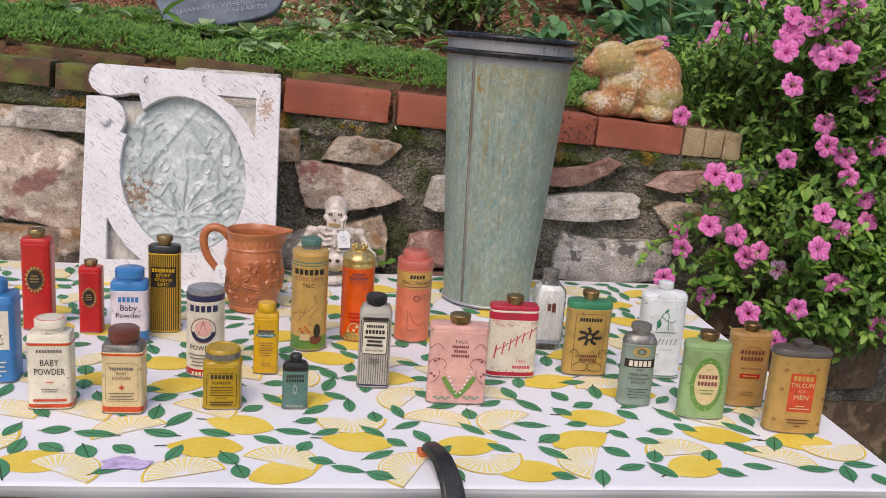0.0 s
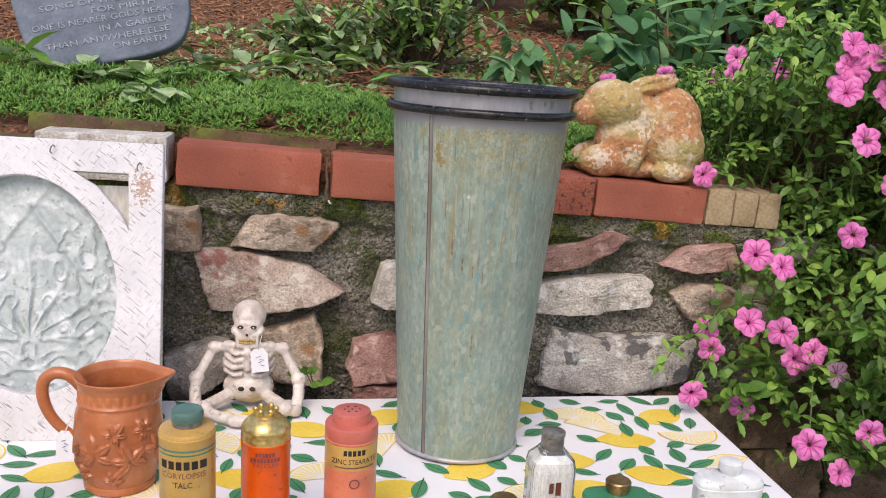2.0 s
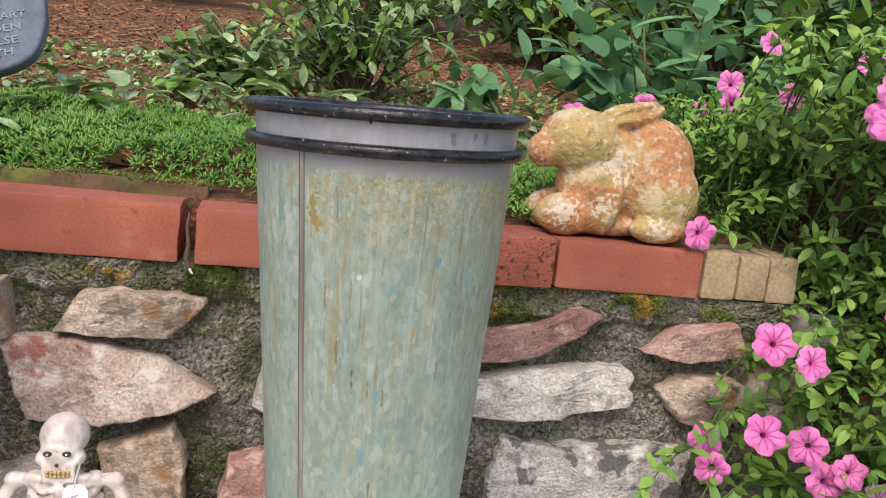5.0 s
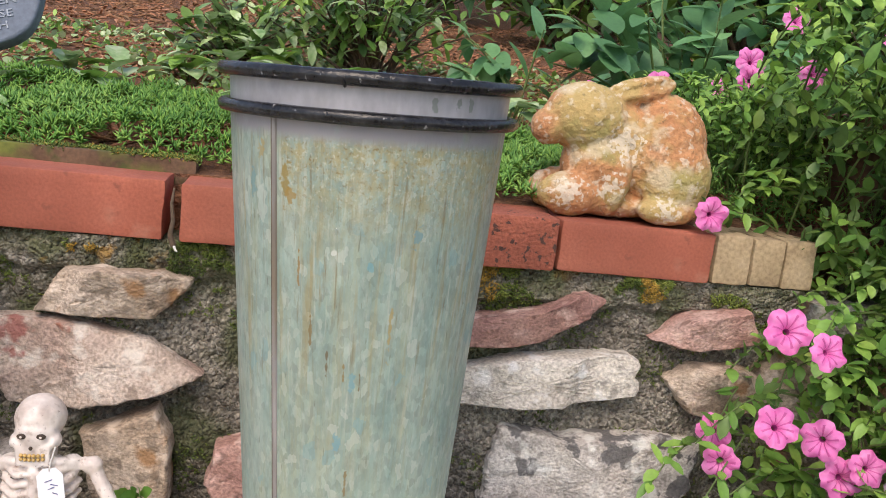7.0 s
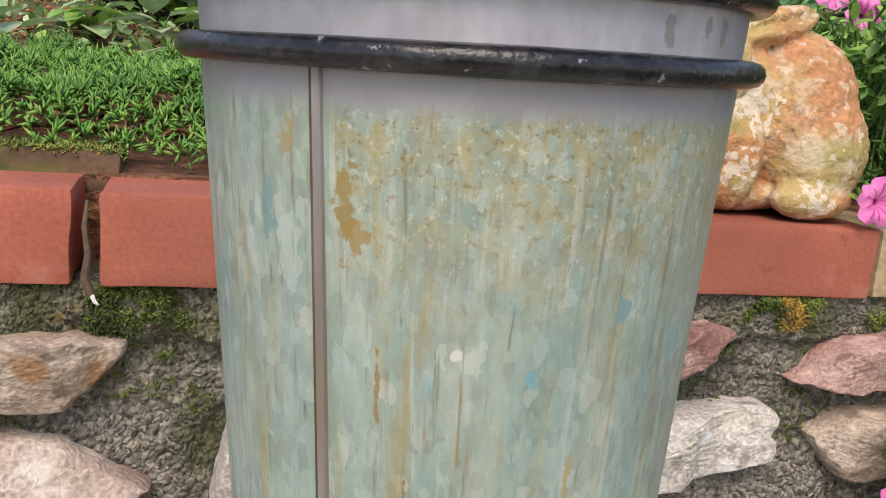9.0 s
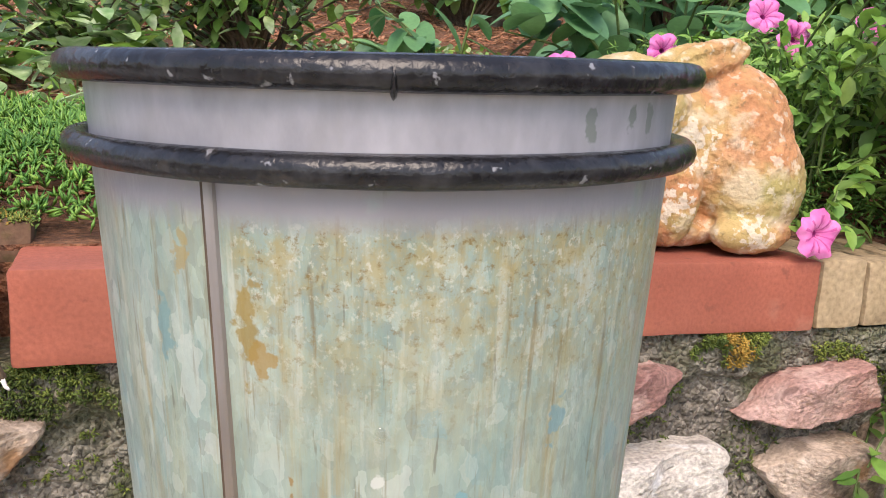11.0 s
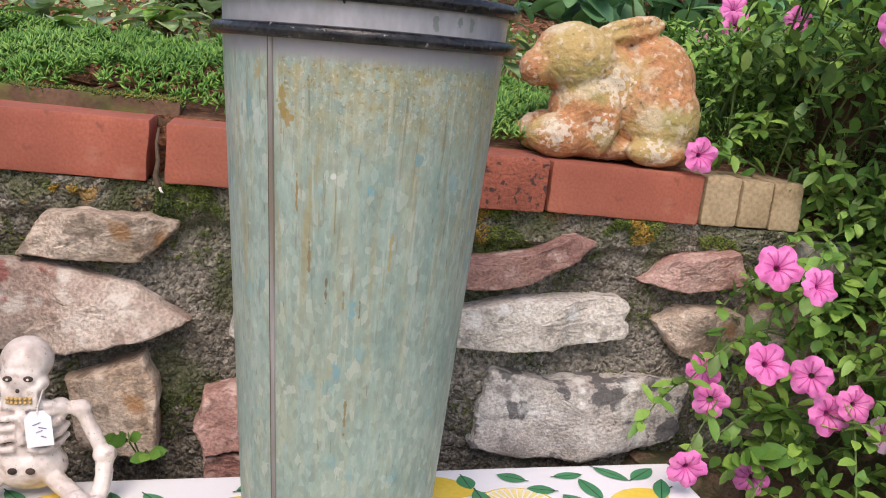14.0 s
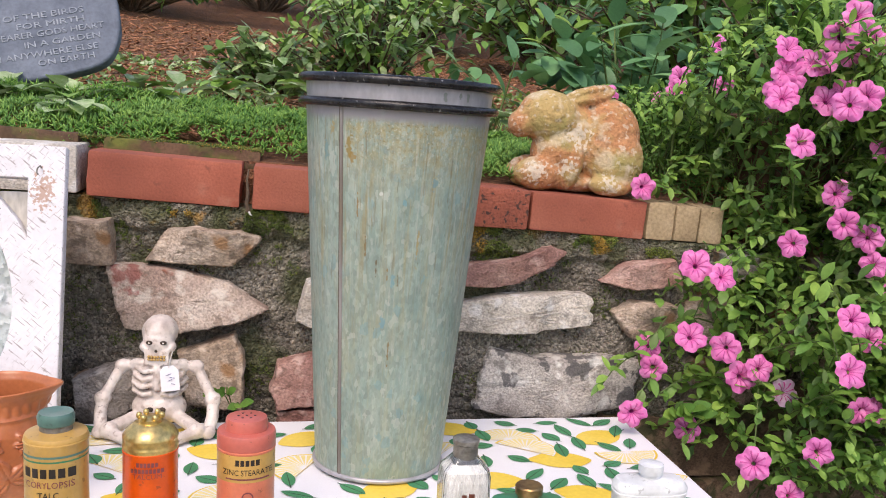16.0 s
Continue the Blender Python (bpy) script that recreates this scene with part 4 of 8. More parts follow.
def build_bucket():
    t = thing("metal_bucket", pose(0.3055, 1.293, TZ + 0.0012, 0, 1.1, 0), "tall tapered galvanised bucket with green patina and black rolled rims", "bucket")
    rb, rt, h = RB, RT, RH
    prof = [(rb * 0.99, 0.0), (rb, 0.006)] + [(rb + (rt - rb) * k / 24, 0.006 + (h - 0.006) * k / 24) for k in range(1, 25)]
    bm = lathe(prof, 96)
    for v in bm.verts:
        a = math.atan2(v.co.y, v.co.x)
        k = 1 + 0.004 * noise.noise((math.cos(a) * 4, math.sin(a) * 4, v.co.z * 5)) + 0.0022 * noise.noise((math.cos(a) * 14, math.sin(a) * 14, v.co.z * 16))
        v.co.x *= k
        v.co.y *= k
    part("body", bm, M_BUCKET, t, "green-patinated zinc body with rust streaks")
    part("neck", lathe([(rt - 0.0006, h - 0.002), (rt + 0.0015, h + 0.026)], 96, cap=False), M_ZINC, t, "bare grey zinc collar")
    part("lining", lathe([(rb - 0.003, 0.004), (rb - 0.002, 0.01), (rt - 0.003, h), (rt - 0.001, h + 0.026)], 96), M_ZINC_IN, t)
    part("lower_rim", ring(rt + 0.0048, 0.0052, h + 0.001), M_RIM, t, "black rolled lower rim")
    part("upper_rim", ring(rt + 0.0060, 0.0054, h + 0.0285), M_RIM, t, "black rolled top rim")
    part("foot_rim", ring(rb + 0.0005, 0.003, 0.004), M_ZINC, t)
    # where the top rim's ends meet
    a = SEAM + 0.52
    part("rim_joint", blob(bmesh.new(), ((rt + 0.0062) * math.cos(a), (rt + 0.0062) * math.sin(a), h + 0.0272), (0.0016, 0.0058, 0.0064), (0, 0, math.degrees(a) - 90), 2), M_RIM, t)
    bm = bmesh.new()
    strip = []
    for k in range(25):
        r = rb + (rt - rb) * k / 24
        z = 0.006 + (h - 0.008) * k / 24
        strip.append([bm.verts.new(((r + o) * math.cos(SEAM + da / r), (r + o) * math.sin(SEAM + da / r), z)) for da, o in ((-0.0016, -0.0008), (-0.0008, 0.0006), (0.0004, 0.0004), (0.0009, 0.0015), (0.0040, 0.0012), (0.0046, -0.0008))])
    for p, q in zip(strip, strip[1:]):
        for k in range(5):
            f = bm.faces.new((p[k], p[k + 1], q[k + 1], q[k]))
            f.material_index = 0 if k < 2 else 1
    part("seam", bm, M_SEAM, t, "folded side seam, rust-stained", mats=[M_SEAM, M_SEAM_EDGE])
    return t


bucket = build_bucket()

# ---- tins on the table ----
def paint(name, h, rough=0.30, worn=0.16, metal=0.0):
    c = rgb(h)
    m = mat(name, [tuple(v * (1 - worn) for v in c), c, tuple(min(1, v * (1 + worn * 0.6)) for v in c)], 45, rough, 0.06, 300, metal=metal, fine=0.05, dist=0.0005)
    overlay(m, tuple(v * 0.30 + 0.02 for v in c), 150, 0.65, 0.68, amount=0.6, seed=len(name))
    overlay(m, tuple(v * 0.55 + 0.02 for v in c), 26, 0.58, 0.68, amount=0.5, seed=len(name) + 3)
    return m


M_RED = paint("red_enamel", "bb1f1c")
M_BLUE = paint("blue_enamel", "2f78b4")
M_BLACK = paint("black_enamel", "1b1a1c")
M_BRASS = mat("brass", [(0.13, 0.075, 0.035), (0.28, 0.18, 0.08), (0.46, 0.33, 0.15)], 60, 0.35, 0.15, 200, metal=0.85)
M_GOLD = mat("gold_lid", [(0.48, 0.33, 0.11), (0.62, 0.46, 0.18), (0.74, 0.58, 0.26)], 40, 0.3, 0.1, 200, metal=0.8)
M_PEWTER = mat("tarnished_tin", [(0.12, 0.11, 0.10), (0.22, 0.21, 0.19), (0.32, 0.31, 0.29)], 60, 0.45, 0.25, 200, metal=0.6)
M_STEEL = mat("tin_steel", [(0.30, 0.29, 0.30), (0.42, 0.41, 0.42), (0.50, 0.49, 0.50)], 40, 0.35, 0.15, 200, metal=0.7)
M_CREAM = paint("cream_paint", "d9d0bd")
M_CREAM2 = paint("aged_cream", "d0b98c")
M_ORANGE = paint("orange_enamel", "dc5512")
M_ORED = paint("orange_red", "c84a28")
M_YELLOW = paint("yellow_enamel", "cf9f1c")
M_MUSTARD = paint("mustard_enamel", "a8871c")
M_TANY = paint("tan_yellow", "bd9654")
M_CORAL = paint("coral_enamel", "d3775c")
M_SALMON = paint("salmon_cap", "c0665a")
M_PINK = paint("pink_enamel", "d9a49b")
M_ROSE = paint("rose_line", "7e4247")
M_CRIMSON = paint("crimson", "b8243a")
M_GREEN = paint("green_enamel", "2f7d5a")
M_LIME = paint("leaf_green", "88a470")
M_LIME2 = paint("dark_leaf_green", "5f8a42")
M_GOLDTIN = paint("old_gold", "b1904f")
M_WHITE = paint("white_enamel", "dfe2e4")
M_SAGE = paint("sage_grey", "7f9083")
M_TEAL = paint("teal_grey", "4f746b")
M_OCHRE = paint("ochre_tan", "b08650")
M_OCHRE2 = paint("ochre_yellow", "b08a4c")
M_NAVY = paint("navy_ink", "2b2a4c")
M_INK = paint("black_ink", "2a2422")
M_GREYINK = paint("grey_ink", "6c6660")
M_SILVER = paint("silver_grey", "a9a59b")
M_LILAC = paint("pale_lilac", "ddd0d8")
M_DKGREY = paint("dark_grey_lid", "554e48")
M_BROWN = paint("brown_lid", "6b3a30")


def foot(w, d, n):
    def f(a):
        c, s = math.cos(a), math.sin(a)
        return (w / 2 * math.copysign(abs(c) ** (2 / n), c), d / 2 * math.copysign(abs(s) ** (2 / n), s))
    return f


WORDS = []


class Face:
    """The front of a tin, onto which labels are laid."""
    def __init__(self, t, w, d, n):
        self.t, self.w, self.d, self.n, self.lift = t, w * 0.985, d * 0.985, n, 0.0

    def y(self, x):
        k = min(0.999, abs(2 * x / self.w))
        return -self.d / 2 * (1 - k ** self.n) ** (1 / self.n)

    def at(self, x, z):
        y = self.y(x)
        e = 0.0005
        nx = (self.y(x + e) - self.y(x - e)) / (2 * e)
        l = math.hypot(nx, 1)
        return (x + nx / l * self.lift * 1.0, y - self.lift / l, z)

    def up(self):
        self.lift += 0.00025

    def sheet(self, name, x0, x1, z0, z1, m, label="", shape="rect", cols=14, hole=None):
        self.up()
        bm = bmesh.new()
        if shape == "rect":
            rows = [[bm.verts.new(self.at(x0 + (x1 - x0) * i / cols, z)) for i in range(cols + 1)] for z in (z0, z1)]
            for i in range(cols):
                bm.faces.new((rows[0][i], rows[0][i + 1], rows[1][i + 1], rows[1][i]))
        else:
            cx, cz, rx, rz = (x0 + x1) / 2, (z0 + z1) / 2, (x1 - x0) / 2, (z1 - z0) / 2
            k0 = hole or 0.0
            ring_o = [bm.verts.new(self.at(cx + rx * math.cos(a), cz + rz * math.sin(a))) for a in [2 * math.pi * i / 28 for i in range(28)]]
            ring_m = [bm.verts.new(self.at(cx + rx * (k0 or 0.5) * math.cos(a), cz + rz * (k0 or 0.5) * math.sin(a))) for a in [2 * math.pi * i / 28 for i in range(28)]]
            for i in range(28):
                bm.faces.new((ring_o[i], ring_o[(i + 1) % 28], ring_m[(i + 1) % 28], ring_m[i]))
            if not hole:
                bm.faces.new(ring_m)
        return part(name, bm, m, self.t, label)

    def line(self, name, pts, width, m, label=""):
        """A painted stroke through points of the front."""
        self.up()
        bm = bmesh.new()
        rows = []
        for i, (x, z) in enumerate(pts):
            ax, az = pts[max(0, i - 1)]
            bx, bz = pts[min(len(pts) - 1, i + 1)]
            l = math.hypot(bx - ax, bz - az) or 1
            ox, oz = -(bz - az) / l * width / 2, (bx - ax) / l * width / 2
            rows.append((bm.verts.new(self.at(x + ox, z + oz)), bm.verts.new(self.at(x - ox, z - oz))))
        for a, b in zip(rows, rows[1:]):
            bm.faces.new((a[0], b[0], b[1], a[1]))
        return part(name, bm, m, self.t, label)

    def frame_line(self, x0, x1, z0, z1, width, m):
        r = 0.003
        pts = []
        for cx, cz, a0 in ((x1 - r, z0 + r, -90), (x1 - r, z1 - r, 0), (x0 + r, z1 - r, 90), (x0 + r, z0 + r, 180)):
            pts += [(cx + r * math.cos(radians(a0 + 30 * k)), cz + r * math.sin(radians(a0 + 30 * k))) for k in range(4)]
        n = []
        for a, b in zip(pts, pts[1:] + pts[:1]):
            n += [(a[0] + (b[0] - a[0]) * k / 6, a[1] + (b[1] - a[1]) * k / 6) for k in range(6)]
        self.line("border", n + n[:1], width, m)

    def words(self, text, x, z, width, m, height=None):
        """Lettering centred on x, with its foot at z; made by write_all()."""
        self.up()
        cu = bpy.data.curves.new("lettering", "FONT")
        cu.body, cu.align_x, cu.size, cu.resolution_u = text, "CENTER", 1.0, 2
        ob = bpy.data.objects.new("lettering", cu)
        scene.collection.objects.link(ob)
        WORDS.append((ob, self, self.lift, x, z, width, m, height))

    def bars(self, x, z, widths, m, step=0.0042, thick=0.0016):
        """Lines of small print as plain bars; larger marks as rows of plain blocks."""
        for i, w in enumerate(widths):
            if thick >= 0.0034:
                n = max(3, round(w / (thick * 0.8)))
                c = w / n
                for k in range(n):
                    x0 = x - w / 2 + c * (k + 0.12)
                    self.sheet("mark", x0, x0 + c * 0.74, z - i * step - thick, z - i * step, m, cols=2)
                    self.lift -= 0.00024 if k < n - 1 else 0.0
                continue
            self.sheet("print_bar", x - w / 2, x + w / 2, z - i * step - thick, z - i * step, m, cols=6)

    def dots(self, spots, r, m, name="dot"):
        for x, z in spots:
            self.sheet(name, x - r, x + r, z - r, z + r, m, shape="round")


def write_all(relief=0.0):
    """Turns the waiting lettering into meshes laid on their faces."""
    dg = bpy.context.evaluated_depsgraph_get()
    made = [bpy.data.meshes.new_from_object(w[0].evaluated_get(dg)) for w in WORDS]
    for me, (ob, face, lift, x, z, width, m, height) in zip(made, WORDS):
        bpy.data.objects.remove(ob)
        face.lift = lift
        xs = [v.co.x for v in me.vertices]
        k = width / (max(xs) - min(xs))
        kz = height / 0.72 if height else k
        for v in me.vertices:
            v.co = Vector(face.at(x + v.co.x * k, z + v.co.y * kz))
        me.materials.clear()
        me.materials.append(m)
        o = new("lettering", me)
        o.parent = face.t
        if relief:
            sol = o.modifiers.new("relief", "SOLIDIFY")
            sol.thickness, sol.offset = relief, 0
    WORDS.clear()


def tin(x, y, w, d, hb, n, body, top, cap, capm, label, yaw=0.0, topm=None, name="powder_tin", base=None, cat="tin"):
    """A tin whose front stands at y. top: profile of (factor, height above the body) for the shoulder; cap: (radius, height above the body)."""
    t = thing(name, pose(x + 0.004, y + d / 2 - 0.012, TZ + 0.0004, 0, 0, yaw), label, cat, "vintage powder tins")
    f = foot(w, d, n)
    body_prof = [(0.96, 0.0), (1.0, 0.0006), (1.0, 0.0026), (0.985, 0.0034), (0.985, hb - 0.0028), (1.0, hb - 0.002), (1.0, hb - 0.0004), (0.98, hb)]
    part("body", lathe(body_prof, 72, f), body, t)
    part("rim", lathe([(0.99, 0.0002), (1.008, 0.0006), (1.008, 0.0020), (0.987, 0.0024)], 72, f, cap=False), M_PEWTER, t, "tarnished base rim")
    part("rim", lathe([(0.987, hb - 0.0022), (1.006, hb - 0.0017), (1.006, hb - 0.0007), (0.985, hb - 0.0002)], 72, f, cap=False), body, t)
    part("shoulder", lathe([(0.985, hb - 0.0002)] + [(k, hb + z) for k, z in top], 72, f), topm or body, t)
    part("cap", lathe([(r, hb + z) for r, z in cap], 40), capm, t)
    if base:
        part("base_band", lathe([(0.992, 0.003), (0.992, base[0])], 72, f, cap=False), base[1], t)
    return t, Face(t, w, d, n)


def band(t, w, d, n, z0, z1, m, k=0.990):
    part("band", lathe([(k, z0), (k, z1)], 72, foot(w, d, n), cap=False), m, t)


KNOB = [(0.0085, 0.001), (0.0085, 0.005), (0.0105, 0.0055), (0.0108, 0.0115), (0.0098, 0.0128), (0.0, 0.0130)]
SLOPE = [(0.985, 0.001), (0.93, 0.003), (0.5, 0.0055), (0.3, 0.006)]
STEP = [(0.97, 0.001), (0.97, 0.006), (0.90, 0.0085), (0.5, 0.010), (0.3, 0.0102)]


def knob(s=1.0, lift=0.0, fat=1.0):
    return [(r * s * fat, z * s + lift) for r, z in KNOB]


def build_tins():
    # tall and small red tins
    for x, y, w, h, wd in ((-0.435, 1.047, 0.044, 0.157, 0.030), (-0.355, 1.040, 0.034, 0.118, 0.024)):
        hb = h - 0.022
        t, f = tin(x, y, w, w * 0.75, hb, 5, M_RED, [(0.985, 0.001), (0.985, 0.005), (0.9, 0.0075), (0.5, 0.0085)], knob(1.05 * w / 0.044 + 0.1, 0.006), M_BRASS, "tall red enamelled talc tin with brass cap, black oval label")
        cz = hb * 0.6
        f.sheet("label", -0.0125 * w / 0.044, 0.0125 * w / 0.044, cz - 0.018 * w / 0.044, cz + 0.018 * w / 0.044, M_GOLD, "gold wreath", "round", hole=0.78)
        for q in range(16):
            a = 2 * math.pi * q / 16
            f.dots([(0.0125 * w / 0.044 * math.cos(a), cz + 0.019 * w / 0.044 * math.sin(a))], 0.0017 * w / 0.044, M_GOLD, "wreath_leaf")
        f.sheet("label", -0.010 * w / 0.044, 0.010 * w / 0.044, cz - 0.015 * w / 0.044, cz + 0.015 * w / 0.044, M_INK, "black oval", "round")
        f.bars(0, cz + 0.007 * w / 0.044, [0.010 * w / 0.044, 0.013 * w / 0.044, 0.012 * w / 0.044], M_GOLD, 0.0045 * w / 0.044, 0.0014)
    # blue tin at the table's end
    t, f = tin(-0.428, 0.833, 0.062, 0.045, 0.108, 5, M_BLUE, STEP, [(0.019, 0.009), (0.019, 0.024), (0.017, 0.0265), (0.0, 0.0268)], M_BLUE, "blue baby powder tin with cream label panel", 3)
    f.sheet("label", -0.024, 0.024, 0.046, 0.098, M_CREAM, "cream label panel")
    f.bars(0, 0.092, [0.030], M_NAVY, thick=0.007)
    f.words("Baby", 0, 0.074, 0.022, M_INK)
    f.words("Powder", 0, 0.062, 0.034, M_INK)
    f.bars(0, 0.055, [0.034], M_GREYINK)
    f.bars(0, 0.030, [0.040, 0.036, 0.040, 0.028], M_CREAM, 0.006, 0.002)
    # white and red baby powder tin
    t, f = tin(-0.331, 0.751, 0.052, 0.036, 0.088, 6, M_CREAM, STEP, [(0.0165, 0.009), (0.0165, 0.015), (0.0185, 0.016), (0.0185, 0.024), (0.017, 0.0258), (0, 0.026)], M_CREAM, "off-white baby powder tin with worn red trim", 4, base=(0.008, M_ORED))
    band(t, 0.052, 0.036, 6, 0.083, 0.0865, M_ORED, 1.003)
    part("cap_ring", lathe([(0.0172, 0.1135), (0.0150, 0.1142)], 40, cap=False), M_ORED, t)
    f.bars(0.001, 0.078, [0.030], M_GREYINK, thick=0.004)
    f.words("BABY", 0.001, 0.0575, 0.021, M_INK, 0.0085)
    f.words("POWDER", 0.001, 0.046, 0.035, M_INK, 0.0085)
    f.bars(0.001, 0.037, [0.009], M_ORED, thick=0.001)
    f.bars(0.001, 0.028, [0.020, 0.017], M_GREYINK, 0.003, 0.001)
    f.bars(0.001, 0.015, [0.038], M_ORED, thick=0.003)
    # blue-topped pale tin
    t, f = tin(-0.290, 0.996, 0.054, 0.038, 0.082, 5, M_LILAC, [(0.985, 0.001), (0.985, 0.010), (0.9, 0.013), (0.55, 0.0145)], [(0.019, 0.012), (0.019, 0.018), (0.021, 0.019), (0.021, 0.030), (0.019, 0.0315), (0, 0.0318)], M_BLUE, "pale baby powder tin with bright blue lid", 4, topm=M_BLUE, base=(0.02, M_BLUE))
    f.bars(0, 0.073, [0.030], M_BLUE, thick=0.008)
    f.words("Baby", 0, 0.052, 0.024, M_NAVY)
    f.words("Powder", 0, 0.041, 0.036, M_NAVY)
    # cream tin with dark lid
    t, f = tin(-0.2425, 0.742, 0.050, 0.036, 0.080, 6, M_CREAM2, STEP, [(0.0165, 0.009), (0.0165, 0.013), (0.0185, 0.014), (0.0185, 0.025), (0.0165, 0.0268), (0, 0.027)], M_BROWN, "cream baby powder tin with dark worn lid and red trim", 1, topm=M_PEWTER, base=(0.010, M_ORED))
    band(t, 0.050, 0.036, 6, 0.0755, 0.079, M_ORED, 1.003)
    f.frame_line(-0.019, 0.019, 0.017, 0.066, 0.0005, M_GREYINK)
    f.bars(0, 0.061, [0.028], M_GREYINK, thick=0.0035)
    f.words("BABY", 0, 0.0515, 0.012, M_ROSE)
    f.words("POWDER", 0, 0.0455, 0.022, M_ROSE)
    f.sheet("cross", -0.003, 0.003, 0.0345, 0.0363, M_RED, "red cross")
    f.sheet("cross", -0.0009, 0.0009, 0.0324, 0.0384, M_RED, "red cross")
    f.bars(0, 0.0285, [0.030, 0.026, 0.030], M_GREYINK, 0.0036, 0.0012)
    # black and yellow striped tin
    t, f = tin(-0.2485, 1.051, 0.049, 0.030, 0.127, 3, M_YELLOW, [(0.99, 0.001), (0.99, 0.009), (0.9, 0.0115), (0.5, 0.0125)], knob(1.15, 0.0115), M_BRASS, "black and yellow striped aftershave talc tin, brass cap", topm=M_BLACK)
    for i in range(15):
        xx = -0.0215 + 0.043 * i / 14
        f.sheet("stripe", xx - 0.0008, xx + 0.0008, 0.004, 0.125, M_INK, cols=2)
        f.lift -= 0.00024
    f.up()
    f.sheet("label", -0.0185, 0.0185, 0.074, 0.106, M_BLACK, "black label panel")
    f.bars(0, 0.1035, [0.034], M_YELLOW, thick=0.0055)
    f.words("after", 0, 0.0905, 0.022, M_YELLOW, 0.0075)
    f.words("shave", 0, 0.0835, 0.025, M_YELLOW, 0.0075)
    f.words("talc", 0, 0.0765, 0.017, M_YELLOW, 0.0075)
    # round cream tin with navy lid
    t, f = tin(-0.163, 0.867, 0.052, 0.052, 0.108, 2, M_CREAM, [(0.99, 0.001), (0.99, 0.008), (0.94, 0.0085)], [(0.0245, 0.006), (0.0245, 0.014), (0.022, 0.0155), (0.018, 0.0148), (0, 0.0148)], M_STEEL, "round cream powder tin with navy band and steel lid", topm=M_NAVY)
    band(t, 0.052, 0.052, 2, 0.003, 0.012, M_RED, 0.992)
    f.bars(0, 0.103, [0.038], M_NAVY, thick=0.009)
    f.sheet("emblem", -0.0165, 0.0165, 0.050, 0.086, M_ROSE, "round ring emblem", "round", hole=0.94)
    f.sheet("emblem", -0.011, 0.011, 0.060, 0.083, M_PINK, "round medallion", "round")
    f.line("star", [(0.0095 * math.cos(radians(90 + 144 * k)), 0.0715 + 0.0095 * math.sin(radians(90 + 144 * k))) for k in range(6)], 0.0009, M_ROSE)
    f.line("ribbon", [(0.0135 * math.cos(radians(a)), 0.068 + 0.0135 * math.sin(radians(a))) for a in range(190, 351, 10)], 0.005, M_NAVY, "navy ribbon")
    f.words("POWDER", 0, 0.040, 0.034, M_INK, 0.0075)
    f.bars(0, 0.034, [0.036, 0.034, 0.028, 0.030], M_GREYINK, 0.005, 0.0015)
    f.bars(-0.001, 0.0095, [0.026], M_CREAM, thick=0.005)
    # small mustard tin with glass-like lid
    t, f = tin(-0.126, 0.759, 0.048, 0.040, 0.058, 5, M_MUSTARD, [(0.985, 0.001), (0.96, 0.004), (0.86, 0.006)], [(0.0195, 0.004), (0.0215, 0.006), (0.0215, 0.018), (0.0195, 0.0205), (0.0165, 0.0208), (0.0155, 0.0195), (0, 0.0195)], M_MUSTARD, "small mustard-yellow powder tin with round lid, dark lettering", 3)
    part("lid_rim", lathe([(0.0218, 0.066), (0.0218, 0.074)], 40, cap=False), M_PEWTER, t)
    f.frame_line(-0.018, 0.018, 0.006, 0.049, 0.0007, M_INK)
    f.bars(0, 0.0475, [0.028], M_INK, thick=0.0055)
    f.words("POWDER", 0, 0.035, 0.023, M_INK, 0.004)
    f.bars(0, 0.0315, [0.028, 0.029, 0.028, 0.029, 0.014], M_INK, 0.0034, 0.0009)
    f.bars(0, 0.0125, [0.029, 0.026], M_INK, 0.0032, 0.0014)
    # small yellow foot powder tin
    t, f = tin(-0.0805, 0.886, 0.0345, 0.024, 0.081, 5, M_YELLOW, [(0.985, 0.001), (0.985, 0.003), (0.86, 0.007), (0.5, 0.008)], [(0.0105, 0.007), (0.0105, 0.010), (0.012, 0.0105), (0.012, 0.020), (0.011, 0.0212), (0, 0.0214)], M_YELLOW, "small yellow foot powder tin with yellow cap", 2)
    f.bars(0, 0.065, [0.022], M_NAVY, thick=0.0035)
    f.sheet("label", -0.0135, 0.0135, 0.054, 0.0615, M_TEAL, "blue-green oval", "round")
    f.words("Foot Powder", 0, 0.0562, 0.022, M_WHITE)
    f.bars(0, 0.047, [0.018, 0.016, 0.020, 0.019, 0.016, 0.012], M_ROSE, 0.0036, 0.0009)
    f.bars(0, 0.018, [0.012, 0.014], M_ROSE, 0.004, 0.0009)
    # tall round tan tin with green cap
    t, f = tin(-0.0245, 0.983, 0.055, 0.055, 0.149, 2, M_TANY, [(0.99, 0.001), (0.95, 0.004), (0.5, 0.0065)], [(0.0135, 0.006), (0.0135, 0.011), (0.0155, 0.012), (0.016, 0.019), (0.0145, 0.0225), (0.012, 0.0222), (0.0, 0.0215)], M_TEAL, "tall round tan talc tin with green cap and stripe", -3)
    part("neck", lathe([(0.014, 0.153), (0.014, 0.161)], 40, cap=False), M_PEWTER, t)
    band(t, 0.055, 0.055, 2, 0.137, 0.139, M_TEAL, 0.99)
    band(t, 0.055, 0.055, 2, 0.133, 0.1345, M_GREEN, 0.99)
